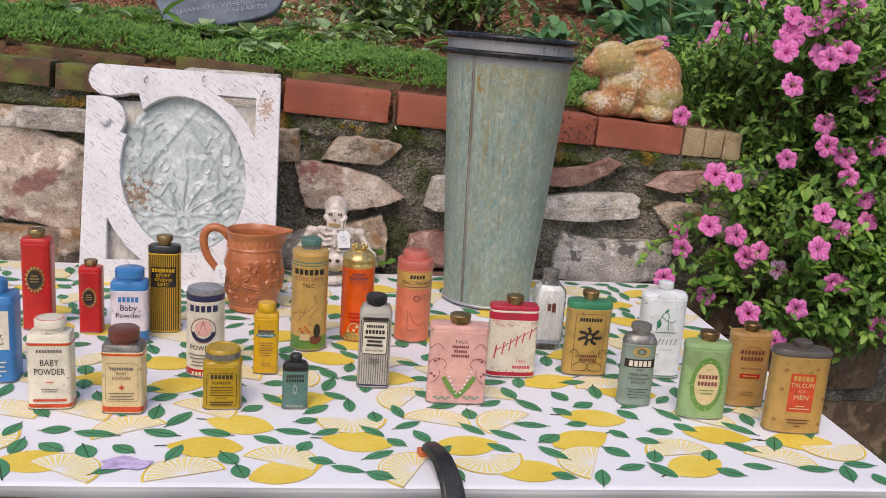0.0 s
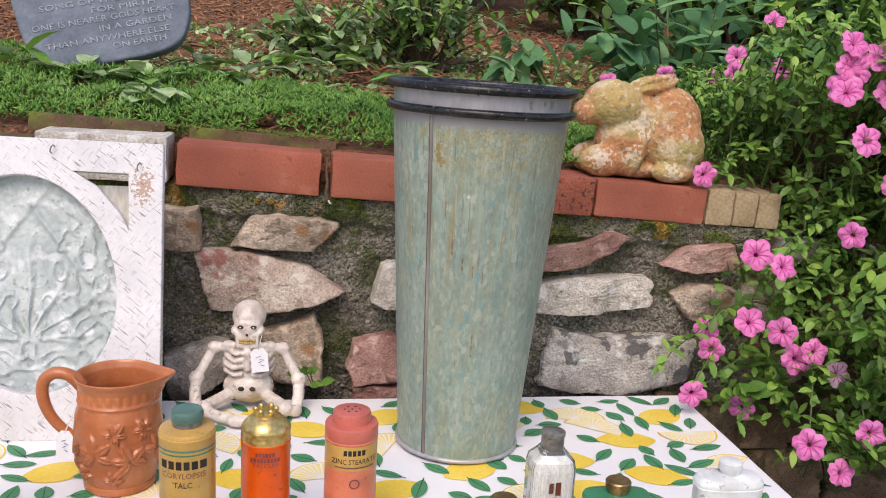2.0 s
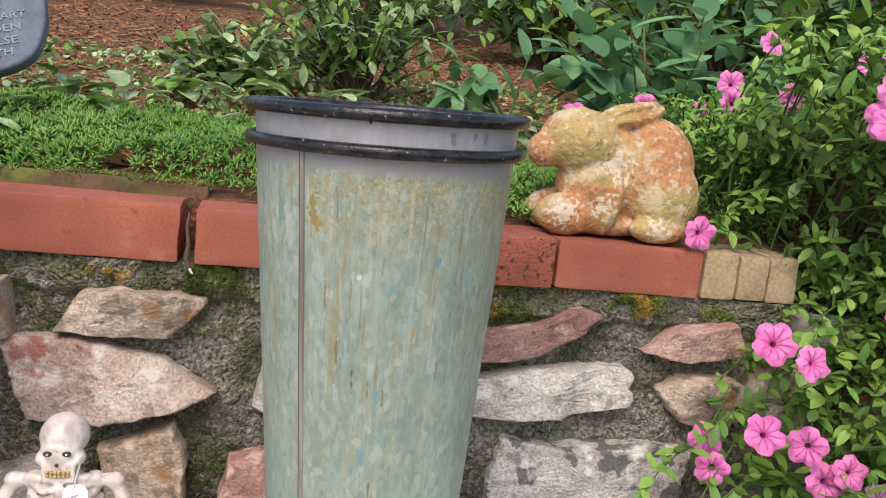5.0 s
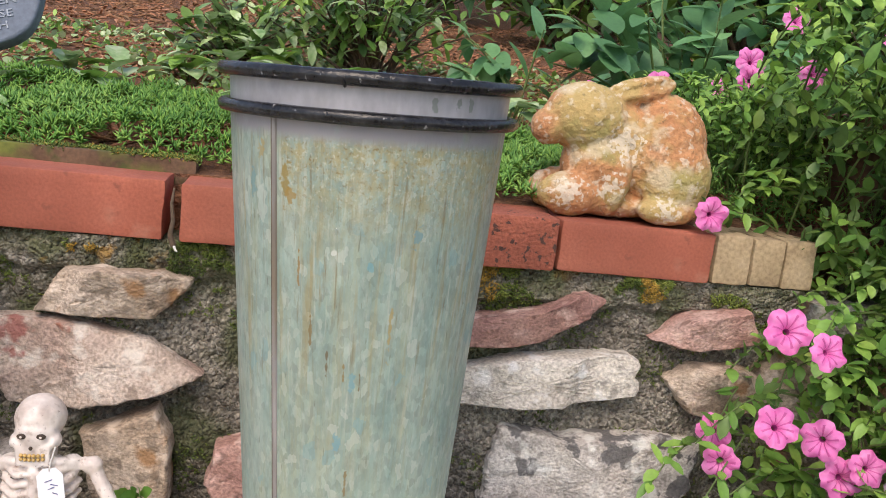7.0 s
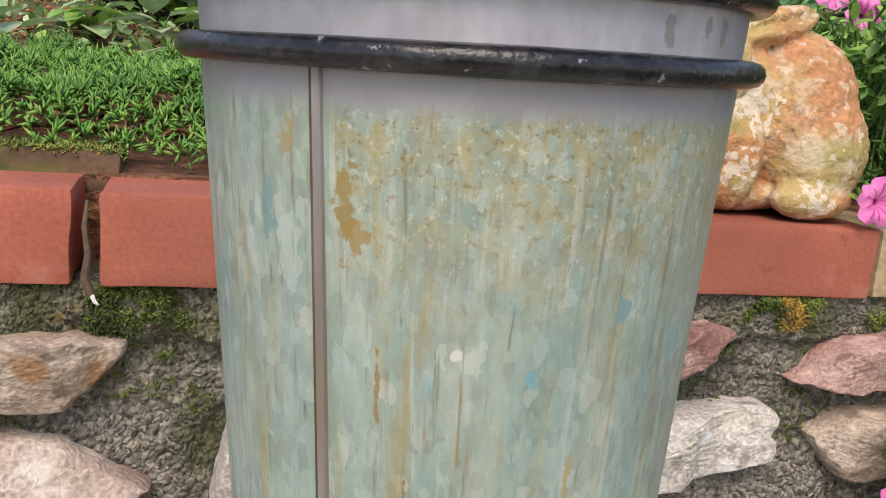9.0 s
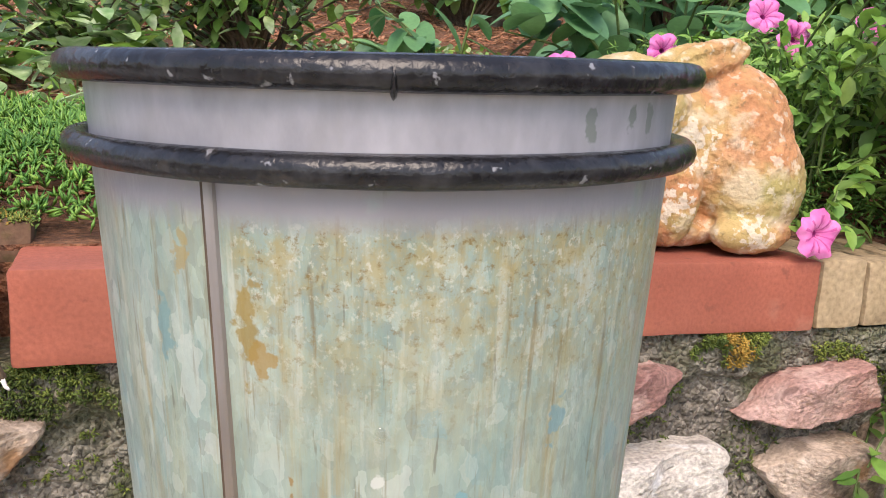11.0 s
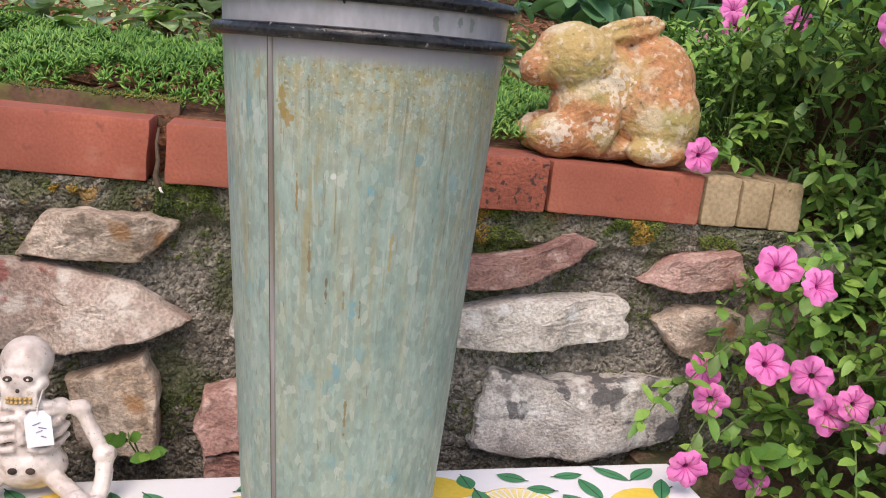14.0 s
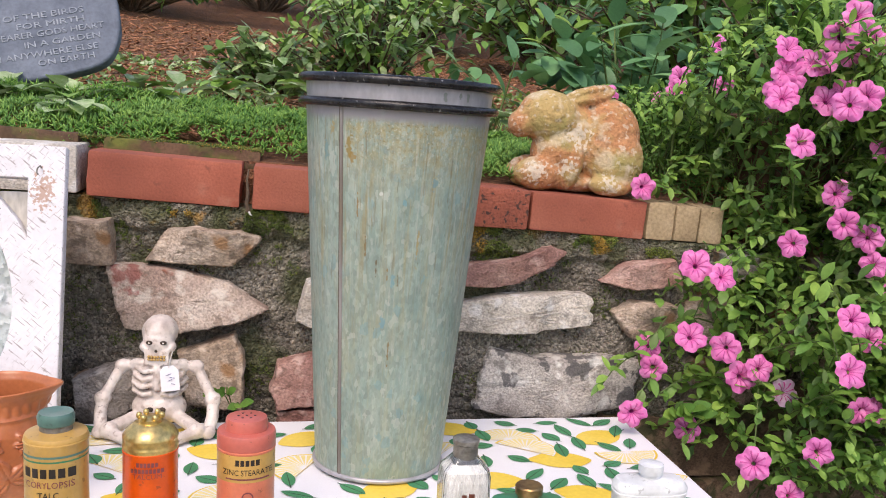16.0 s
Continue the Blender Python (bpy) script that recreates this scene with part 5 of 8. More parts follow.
    band(t, 0.055, 0.055, 2, 0.003, 0.023, M_LIME2, 0.99)
    f.bars(0, 0.128, [0.044], M_INK, thick=0.0085)
    f.words("CORYLOPSIS", 0, 0.1105, 0.040, M_ROSE, 0.006)
    f.words("TALC", 0, 0.1010, 0.017, M_INK, 0.006)
    f.line("branch", [(-0.022, 0.056), (-0.012, 0.062), (-0.004, 0.060), (0.004, 0.068), (0.014, 0.080)], 0.0007, M_ROSE)
    f.line("branch", [(-0.014, 0.047), (-0.006, 0.060), (0.0, 0.074)], 0.0006, M_ROSE)
    f.line("branch", [(0.002, 0.050), (0.010, 0.064), (0.016, 0.068)], 0.0006, M_ROSE)
    f.sheet("motif", 0.004, 0.020, 0.012, 0.026, M_BROWN, "dark red painted shape", "round")
    f.sheet("motif", 0.009, 0.018, 0.022, 0.044, M_INK, "dark painted shape", "round")
    f.sheet("motif", -0.010, 0.004, 0.018, 0.028, M_CREAM2, "painted pot")
    f.dots([(-0.006, 0.032), (0.0, 0.036), (-0.003, 0.040), (0.003, 0.032), (-0.009, 0.036)], 0.0016, M_ORED)
    # little teal tin
    t, f = tin(-0.0345, 0.767, 0.033, 0.018, 0.051, 4, M_TEAL, [(0.99, 0.001), (0.99, 0.006), (0.8, 0.011), (0.45, 0.0125)], [(0.0068, 0.0105), (0.0068, 0.014), (0.0078, 0.0145), (0.0078, 0.0195), (0.0066, 0.021), (0, 0.021)], M_BLACK, "little teal-green sample tin with black top", 2, topm=M_BLACK)
    f.bars(0, 0.0465, [0.022, 0.023], M_INK, 0.0055, 0.004)
    f.sheet("motif", -0.003, 0.003, 0.020, 0.034, M_SAGE, "pale spray", "round", hole=0.5)
    f.bars(0, 0.0065, [0.021], M_SAGE, thick=0.003)
    # orange round tin with gold lid
    t, f = tin(0.050, 1.032, 0.052, 0.052, 0.119, 2, M_ORANGE, [(1.0, 0.001), (1.0, 0.004), (0.985, 0.005), (0.985, 0.010), (1.0, 0.011), (1.0, 0.013), (0.88, 0.018), (0.62, 0.024), (0.5, 0.0255)], [(0.0115, 0.024), (0.0115, 0.0285), (0.0085, 0.0305), (0, 0.031)], M_GOLD, "round orange talcum tin with stepped gold lid", topm=M_GOLD)
    for i in range(12):
        a = i * math.pi / 6
        if not i % 2:
            part("lid_bead", blob(bmesh.new(), (0.0105 * math.cos(a), 0.0105 * math.sin(a), 0.1505), (0.003, 0.003, 0.0036), sub=2), M_GOLD, t)
    band(t, 0.052, 0.052, 2, 0.003, 0.007, M_GOLD, 0.992)
    f.words("TALCUM", 0, 0.096, 0.026, M_ROSE)
    f.bars(0, 0.112, [0.020, 0.030], M_ROSE, 0.006, 0.0042)
    f.bars(0.001, 0.048, [0.028, 0.030, 0.022], M_RED, 0.006, 0.003)
    f.sheet("basket", -0.018, 0.010, 0.007, 0.016, M_GOLD, "painted flower basket", "round")
    f.line("basket_handle", [(0.009 * math.cos(radians(a)) - 0.004, 0.016 + 0.016 * math.sin(radians(a))) for a in range(0, 181, 15)], 0.0012, M_CREAM2)
    f.dots([(-0.012, 0.018), (-0.004, 0.020), (0.004, 0.019), (0.0, 0.026)], 0.0022, M_CREAM2)
    # square striped silver tin
    t, f = tin(0.0695, 0.843, 0.0445, 0.034, 0.104, 6, M_SILVER, [(0.99, 0.001), (0.98, 0.004), (0.82, 0.011), (0.5, 0.0135)], [(0.0125, 0.012), (0.0125, 0.016), (0.0145, 0.0165), (0.0145, 0.0245), (0.012, 0.0265), (0.009, 0.0258), (0, 0.0258)], M_BLACK, "square silver-grey tin with black pinstripes and dark cap", -3, topm=M_SILVER, base=(0.0055, M_NAVY))
    for i in range(13):
        xx = -0.0190 + 0.038 * i / 12
        f.sheet("stripe", xx - 0.0006, xx + 0.0006, 0.006, 0.098, M_GREYINK, cols=1)
        f.lift -= 0.00024
    f.up()
    f.sheet("label", -0.0165, 0.0165, 0.050, 0.096, M_CREAM, "cream label")
    f.frame_line(-0.0165, 0.0165, 0.050, 0.096, 0.0010, M_INK)
    f.bars(0, 0.0915, [0.024], M_INK, thick=0.004)
    f.bars(0, 0.0845, [0.027], M_INK, thick=0.0055)
    f.bars(0, 0.0755, [0.028, 0.020, 0.022], M_INK, 0.0055, 0.0030)
    f.words("Deodorant", 0, 0.0545, 0.024, M_INK)
    f.bars(0, 0.044, [0.015, 0.015], M_GREYINK, 0.0045, 0.0018)
    f.sheet("shoulder_bar", -0.0165, 0.0165, 0.0985, 0.1025, M_INK)
    # coral round tin
    t, f = tin(0.140, 1.036, 0.057, 0.057, 0.118, 2, M_CORAL, [(1.0, 0.001), (1.0, 0.013), (0.97, 0.015), (0.72, 0.016)], [(0.0205, 0.015), (0.0205, 0.024), (0.0195, 0.0275), (0.016, 0.0285), (0, 0.0283)], M_SALMON, "round coral-pink powder tin with sifter top", topm=M_SALMON)
    for i in range(7):
        a = i * 1.047 if i else 0
        r = 0.008 if i else 0
        part("sifter_hole", lathe([(0.0012, 0.1464), (0.0011, 0.1468)], 10, bm=None), M_INK, t).matrix_basis = pose(r * math.cos(a), r * math.sin(a), 0)
    band(t, 0.057, 0.057, 2, 0.088, 0.115, M_TANY, 0.99)
    f.bars(0.002, 0.111, [0.024], M_INK, thick=0.006)
    f.words("ZINC STEARATE", 0.002, 0.0955, 0.046, M_INK, 0.006)
    f.bars(0.002, 0.0925, [0.040], M_ROSE, thick=0.0015)
    f.sheet("seal", -0.003, 0.008, 0.068, 0.079, M_ROSE, "round seal", "round", hole=0.75)
    f.line("outline", [(-0.010, 0.022), (-0.002, 0.020), (0.008, 0.021), (0.012, 0.028), (0.006, 0.030), (-0.002, 0.036), (-0.006, 0.050), (-0.012, 0.052), (-0.010, 0.044), (-0.010, 0.030), (-0.010, 0.022)], 0.0007, M_ROSE)
    # flat pink tin
    t, f = tin(0.1785, 0.792, 0.079, 0.030, 0.102, 5, M_PINK, [(1.0, 0.001), (1.0, 0.005), (0.96, 0.007), (0.5, 0.008)], knob(1.05, 0.007, 1.25), M_BRASS, "flat pink talc tin painted with lily of the valley", -3)
    f.bars(0.002, 0.083, [0.022, 0.018, 0.024], M_ROSE, 0.0062, 0.0036)
    f.words("TALC", 0.002, 0.0865, 0.017, M_GREYINK, 0.0042)
    for s in (1, -1):
        f.line("leaf", [(0.002, 0.012), (s * 0.012 + 0.002, 0.026), (s * 0.021 + 0.002, 0.040)], 0.006, M_LIME2, "painted green leaf")
        f.line("scroll", [(s * (0.036 - 0.016 * k / 9), 0.078 + 0.008 * math.sin(k / 9 * 3.1)) for k in range(10)], 0.0008, M_ROSE)
        f.line("scroll", [(s * (0.026 + 0.010 * math.cos(k / 9 * 4)), 0.058 + 0.008 * math.sin(k / 9 * 4)) for k in range(10)], 0.0008, M_ROSE)
        f.line("scroll", [(s * (0.034 - 0.010 * math.sin(k / 9 * 2)), 0.030 + 0.020 * k / 9) for k in range(10)], 0.0008, M_ROSE)
        f.dots([(s * (0.003 + 0.0026 * k) + 0.002, 0.018 + 0.006 * k) for k in range(6)], 0.0013, M_WHITE, "painted_bell")
        f.dots([(s * 0.026, 0.066), (s * 0.030, 0.063), (s * 0.030, 0.042), (s * 0.033, 0.045)], 0.0016, M_ROSE)
        f.line("water", [(s * (0.008 + 0.022 * k / 7), 0.012 + 0.002 * math.sin(k * 2.2)) for k in range(8)], 0.003, M_SAGE)
    # red and white tin
    t, f = tin(0.2725, 0.893, 0.072, 0.030, 0.102, 4, M_CREAM, [(1.0, 0.001), (1.0, 0.004), (0.94, 0.0065), (0.5, 0.0075)], knob(1.05, 0.0065, 1.15), M_BRASS, "red and cream talc tin with slanted red script", -2, topm=M_CRIMSON, base=(0.009, M_CRIMSON))
    band(t, 0.072, 0.030, 4, 0.088, 0.099, M_CRIMSON, 0.992)
    rs = random.Random(8)
    f.dots([(rs.uniform(-0.031, 0.031), 0.087 - rs.random() ** 2 * 0.008) for k in range(26)], 0.0008, M_CRIMSON)
    f.dots([(rs.uniform(-0.031, 0.031), 0.010 + rs.random() ** 2 * 0.008) for k in range(22)], 0.0008, M_CRIMSON)
    for k in range(6):
        x0 = -0.026 + 0.009 * k
        z0 = 0.034 + 0.0062 * k
        f.line("script_stroke", [(x0, z0), (x0 + 0.002, z0 + 0.020 - 0.001 * k)], 0.0016, M_CRIMSON)
        f.line("script_stroke", [(x0 + 0.002, z0 + 0.012), (x0 + 0.008, z0 + 0.018)], 0.0013, M_CRIMSON)
    f.words("TALC", 0.010, 0.030, 0.015, M_CRIMSON)
    f.bars(0.010, 0.025, [0.024], M_CRIMSON, thick=0.0045)
    # old gold tin with green shoulder
    t, f = tin(0.3895, 0.908, 0.067, 0.034, 0.103, 3.2, M_GOLDTIN, [(1.0, 0.001), (1.0, 0.008), (0.95, 0.0105), (0.5, 0.0125)], knob(1.05, 0.0115, 1.1), M_BRASS, "old-gold talc tin with green shoulder and black floral crest", -2, topm=M_GREEN)
    f.bars(0, 0.090, [0.034], M_INK, thick=0.0055)
    f.frame_line(-0.022, 0.022, 0.008, 0.096, 0.0006, M_BROWN)
    for k in range(7):
        a = radians(90 + 360 * k / 7)
        f.line("petal", [(0.003 * math.cos(a), 0.062 + 0.003 * math.sin(a)), (0.010 * math.cos(a), 0.062 + 0.009 * math.sin(a)), (0.018 * math.cos(a + 0.15), 0.062 + 0.014 * math.sin(a + 0.15))], 0.0045, M_INK, "black painted petal")
    f.dots([(0, 0.062)], 0.003, M_GOLD)
    f.bars(0, 0.034, [0.028, 0.026], M_BROWN, 0.006, 0.004)
    for s in (1, -1):
        f.line("scroll", [(s * (0.010 + 0.010 * math.cos(k * 0.5)), 0.016 + 0.007 * math.sin(k * 0.5)) for k in range(11)], 0.0009, M_INK)
        f.line("scroll", [(s * (0.020 + 0.005 * math.cos(k * 0.5)), 0.036 + 0.006 * math.sin(k * 0.5)) for k in range(10)], 0.0009, M_INK)
    # tall white tin
    t, f = tin(0.5015, 0.904, 0.068, 0.034, 0.123, 3.2, M_WHITE, [(1.0, 0.001), (1.0, 0.004), (0.9, 0.009), (0.5, 0.0115), (0.32, 0.012)], [(0.0095, 0.011), (0.0095, 0.015), (0.0112, 0.0155), (0.0112, 0.0235), (0.009, 0.0245), (0, 0.0245)], M_WHITE, "tall white talcum tin with small green drawing", -2, base=(0.005, M_GREEN))
    f.line("drawing", [(-0.012, 0.076), (-0.010, 0.090), (-0.004, 0.102), (0.002, 0.104), (0.005, 0.098), (0.004, 0.090), (0.006, 0.076)], 0.0012, M_GREEN)
    f.line("drawing", [(-0.006, 0.098), (0.0, 0.092), (0.010, 0.088), (0.016, 0.092)], 0.0011, M_GREEN)
    f.line("drawing", [(-0.002, 0.104), (0.003, 0.108)], 0.003, M_GREEN)
    f.sheet("drawing", -0.013, -0.006, 0.080, 0.092, M_GREEN, "green shape", "round")
    f.bars(0.002, 0.0735, [0.032], M_GREEN, thick=0.0011)
    for k in range(5):
        f.line("script_stroke", [(-0.008 + 0.006 * k, 0.054), (-0.005 + 0.006 * k, 0.064)], 0.0013, M_SAGE)
    f.words("TALCUM", 0.004, 0.045, 0.020, M_SAGE, 0.0035)
    # small round worn tin
    t, f = tin(0.4305, 0.797, 0.047, 0.030, 0.089, 2.6, M_SAGE, [(1.0, 0.001), (0.97, 0.004), (0.8, 0.011), (0.5, 0.0135)], [(0.0118, 0.012), (0.0118, 0.018), (0.014, 0.0185), (0.014, 0.0255), (0.0125, 0.0265), (0.010, 0.0262), (0, 0.025)], M_PEWTER, "worn grey-green deodorant powder tin with tarnished top", -3, topm=M_PEWTER)
    f.sheet("label", -0.0205, 0.0205, 0.056, 0.068, M_INK, "black name band")
    f.bars(0, 0.066, [0.032], M_CREAM, thick=0.008)
    f.sheet("scrollwork", -0.012, 0.012, 0.072, 0.086, M_GOLDTIN, "gold scrollwork", "round", hole=0.6)
    f.line("scroll", [(0.005 * math.cos(k * 0.6), 0.079 + 0.004 * math.sin(k * 0.6)) for k in range(11)], 0.001, M_INK)
    for i, (wd, tx) in enumerate(((0.010, "THE"), (0.026, "PERSONAL"), (0.029, "DEODORANT"), (0.020, "POWDER"))):
        f.words(tx, 0, 0.0505 - 0.0058 * i, wd, M_INK, 0.0040)
    f.bars(0, 0.026, [0.030, 0.024, 0.028, 0.022], M_INK, 0.004, 0.0009)
    # green oval tin
    t, f = tin(0.5105, 0.755, 0.064, 0.032, 0.098, 2.8, M_LIME, [(1.02, 0.001), (1.02, 0.003), (0.96, 0.0075), (0.5, 0.0105)], knob(1.05, 0.009, 1.15), M_BRASS, "leaf-green oval talc tin with cream medallion, gold cap", -5)
    f.sheet("wreath", -0.022, 0.022, 0.012, 0.088, M_LIME2, "green scroll wreath", "round", hole=0.78)
    f.sheet("label", -0.0165, 0.0165, 0.021, 0.080, M_CREAM2, "cream oval medallion", "round")
    f.words("TALC", 0, 0.070, 0.009, M_LIME2)
    f.bars(0, 0.064, [0.026, 0.027], M_ROSE, 0.0095, 0.0055)
    f.bars(0, 0.043, [0.020, 0.018], M_LIME2, 0.004, 0.0012)
    f.dots([(0.0195 * math.cos(radians(a)), 0.050 + 0.0335 * math.sin(radians(a))) for a in range(0, 360, 30)], 0.0014, M_LIME, "wreath_dot")
    # tan tin
    t, f = tin(0.5915, 0.800, 0.058, 0.030, 0.101, 3, M_OCHRE, [(1.0, 0.001), (1.0, 0.004), (0.94, 0.0065), (0.5, 0.008)], knob(0.95, 0.007, 1.15), M_BRASS, "tan bath powder tin with red label bar", -5)
    f.bars(0, 0.084, [0.034, 0.032], M_BROWN, 0.009, 0.0058)
    f.line("border", [(0.020 * math.cos(radians(a)), 0.072 + 0.018 * math.sin(radians(a))) for a in range(20, 161, 10)], 0.0006, M_BROWN)
    f.words("TALC POWDER", 0, 0.0565, 0.030, M_BROWN)
    f.sheet("label", -0.014, 0.014, 0.044, 0.050, M_RED, "red label bar")
    f.bars(0, 0.0480, [0.020], M_OCHRE, thick=0.002)
    f.bars(0, 0.024, [0.016, 0.020], M_BROWN, 0.004, 0.0008)
    # ochre tin for men
    t, f = tin(0.6215, 0.713, 0.076, 0.036, 0.106, 2.8, M_OCHRE2, [(1.03, 0.0005), (1.03, 0.005), (0.95, 0.0085), (0.5, 0.0105)], [(0.0105, 0.009), (0.0115, 0.011), (0.0115, 0.0175), (0.0095, 0.0190), (0, 0.0190)], M_DKGREY, "ochre oval talcum tin with orange panel, grey lid", -6, topm=M_DKGREY)
    f.sheet("label", -0.0165, 0.0165, 0.031, 0.084, M_ORED, "orange label panel")
    f.bars(0, 0.081, [0.027], M_TANY, thick=0.007)
    f.words("TALCUM", 0, 0.0655, 0.030, M_CREAM2, 0.0062)
    f.words("FOR", 0, 0.0585, 0.009, M_CREAM2)
    f.words("MEN", 0, 0.0490, 0.019, M_CREAM2, 0.0066)
    f.bars(0, 0.0405, [0.011, 0.026], M_CREAM2, 0.0035, 0.0013)
    f.bars(0, 0.0215, [0.030, 0.026, 0.008], M_BROWN, 0.0042, 0.0016)
    for cx, cz in ((-0.026, 0.062), (-0.029, 0.020), (0.026, 0.052), (0.029, 0.084), (0.024, 0.018), (-0.024, 0.090), (0.012, 0.094)):
        f.dots([(cx + dx, cz + dz) for dx, dz in ((0.0017, 0), (-0.0017, 0), (0, 0.0017), (0, -0.0017))], 0.0009, M_BROWN)


build_tins()
write_all()

# ---- clear glass shaker ----
M_GLASS = bpy.data.materials.new("clear_glass")
M_GLASS.use_nodes = True
gb = M_GLASS.node_tree.nodes["Principled BSDF"]
gb.inputs["Base Color"].default_value = (0.80, 0.83, 0.84, 1)
gb.inputs["Transmission Weight"].default_value = 0.97
gb.inputs["Roughness"].default_value = 0.03
gb.inputs["IOR"].default_value = 1.45


M_POWDER = mat("powder_film", [(0.42, 0.43, 0.45), (0.60, 0.61, 0.63), (0.72, 0.73, 0.75)], 60, 0.8, 0.2, 300, stretch=(3, 3, 0.4))


def build_shaker():
    t = thing("glass_bottle", pose(0.360, 1.026, TZ + 0.0004), "cloudy panelled glass powder bottle with tarnished metal cap", "bottle")
    n8 = foot(0.050, 0.042, 5)
    outer = [(0.9, 0.0), (0.97, 0.002), (0.97, 0.008), (0.94, 0.010), (1.0, 0.012), (1.0, 0.092), (0.93, 0.100), (0.62, 0.108), (0.50, 0.112)]
    inner = [(0.47, 0.112), (0.585, 0.107), (0.89, 0.099), (0.955, 0.0915), (0.955, 0.015), (0.0, 0.013)]
    ob = part("glass", lathe(outer + inner, 24, n8), M_GLASS, t)
    ob.visible_shadow = False
    for p in ob.data.polygons:
        p.use_smooth = False
    part("powder_film", lathe([(0.90, 0.016), (0.94, 0.020), (0.94, 0.088), (0.86, 0.098), (0.55, 0.105)], 24, n8, cap=False), M_POWDER, t, "white powder film inside the glass", smooth=False)
    part("cap", lathe([(0.012, 0.110), (0.0125, 0.113), (0.0125, 0.124), (0.0135, 0.125), (0.0135, 0.129), (0.012, 0.130), (0.0, 0.1302)], 32), M_PEWTER, t, "tarnished cap")
    f = Face(t, 0.050, 0.042, 5)
    f.sheet("paper_scrap", -0.006, -0.001, 0.066, 0.078, M_BROWN, "scrap of an old label")
    f.sheet("paper_scrap", 0.001, 0.007, 0.064, 0.079, M_BROWN, "scrap of an old label")


build_shaker()
part("water_drop", blob(bmesh.new(), (0.1068 * math.cos(radians(-105)), 0.1068 * math.sin(radians(-105)), 0.371), (0.0020, 0.0009, 0.0030), (0, 0, -15), 3), M_GLASS, bucket, "clear water drop").visible_shadow = False

# ---- white carved panel leaning on the wall ----
M_WPAINT = mat("white_paint", [(0.56, 0.55, 0.58), (0.67, 0.66, 0.69), (0.73, 0.72, 0.75)], 14, 0.7, 0.5, 130, fine=0.05, dist=0.0015)
overlay(M_WPAINT, (0.15, 0.125, 0.11), 380, 0.60, 0.65, (1, 1, 0.10), 0.7, 3, turn=52, detail=6.0)
overlay(M_WPAINT, (0.22, 0.18, 0.16), 420, 0.60, 0.65, (1, 1, 0.14), 0.4, 13, turn=-38, detail=6.0)
overlay(M_WPAINT, (0.10, 0.085, 0.075), 260, 0.67, 0.70, (1, 1, 0.5), 0.8, 5, turn=40)
spot(M_WPAINT, (0.36, 0.17, 0.08), (0.322, 0.0, 0.335), 0.016, 220, 0.8, 0.7, 1.6)
M_TINPANEL = mat("pale_tin_panel", [(0.27, 0.32, 0.32), (0.40, 0.455, 0.455), (0.52, 0.565, 0.565)], 18, 0.55, 0.5, 140, fine=0.12, dist=0.0015)
overlay(M_TINPANEL, (0.70, 0.72, 0.75), 40, 0.55, 0.63, amount=0.6, seed=2)
overlay(M_TINPANEL, (0.20, 0.22, 0.22), 130, 0.62, 0.67, amount=0.6, seed=9)
spot(M_TINPANEL, (0.25, 0.14, 0.08), (0.092, 0.015, 0.165), 0.026, 110, 0.9, 0.85, 1.3)
M_GREYWOOD = mat("weathered_board", [(0.30, 0.28, 0.25), (0.50, 0.48, 0.44), (0.62, 0.60, 0.57)], 30, 0.9, 0.5, 120, stretch=(1, 1, 0.3))


def outline_mesh(loops, depth, bevel):
    """A board cut to closed outlines in x and z; outlines within others are holes. Its back lies at y = depth."""
    cu = bpy.data.curves.new("board", "CURVE")
    cu.dimensions, cu.fill_mode, cu.extrude, cu.bevel_depth, cu.bevel_resolution = "2D", "BOTH", depth / 2 - bevel, bevel, 2
    for lp in loops:
        s = cu.splines.new("POLY")
        s.points.add(len(lp) - 1)
        s.use_cyclic_u = True
        for p, (x, z) in zip(s.points, lp):
            p.co = (x, z, 0, 1)
    ob = bpy.data.objects.new("board", cu)
    scene.collection.objects.link(ob)
    me = bpy.data.meshes.new_from_object(ob.evaluated_get(bpy.context.evaluated_depsgraph_get()))
    bpy.data.objects.remove(ob)
    me.transform(Matrix.Translation((0, depth / 2, 0)) @ Matrix.Rotation(radians(90), 4, "X"))
    return me


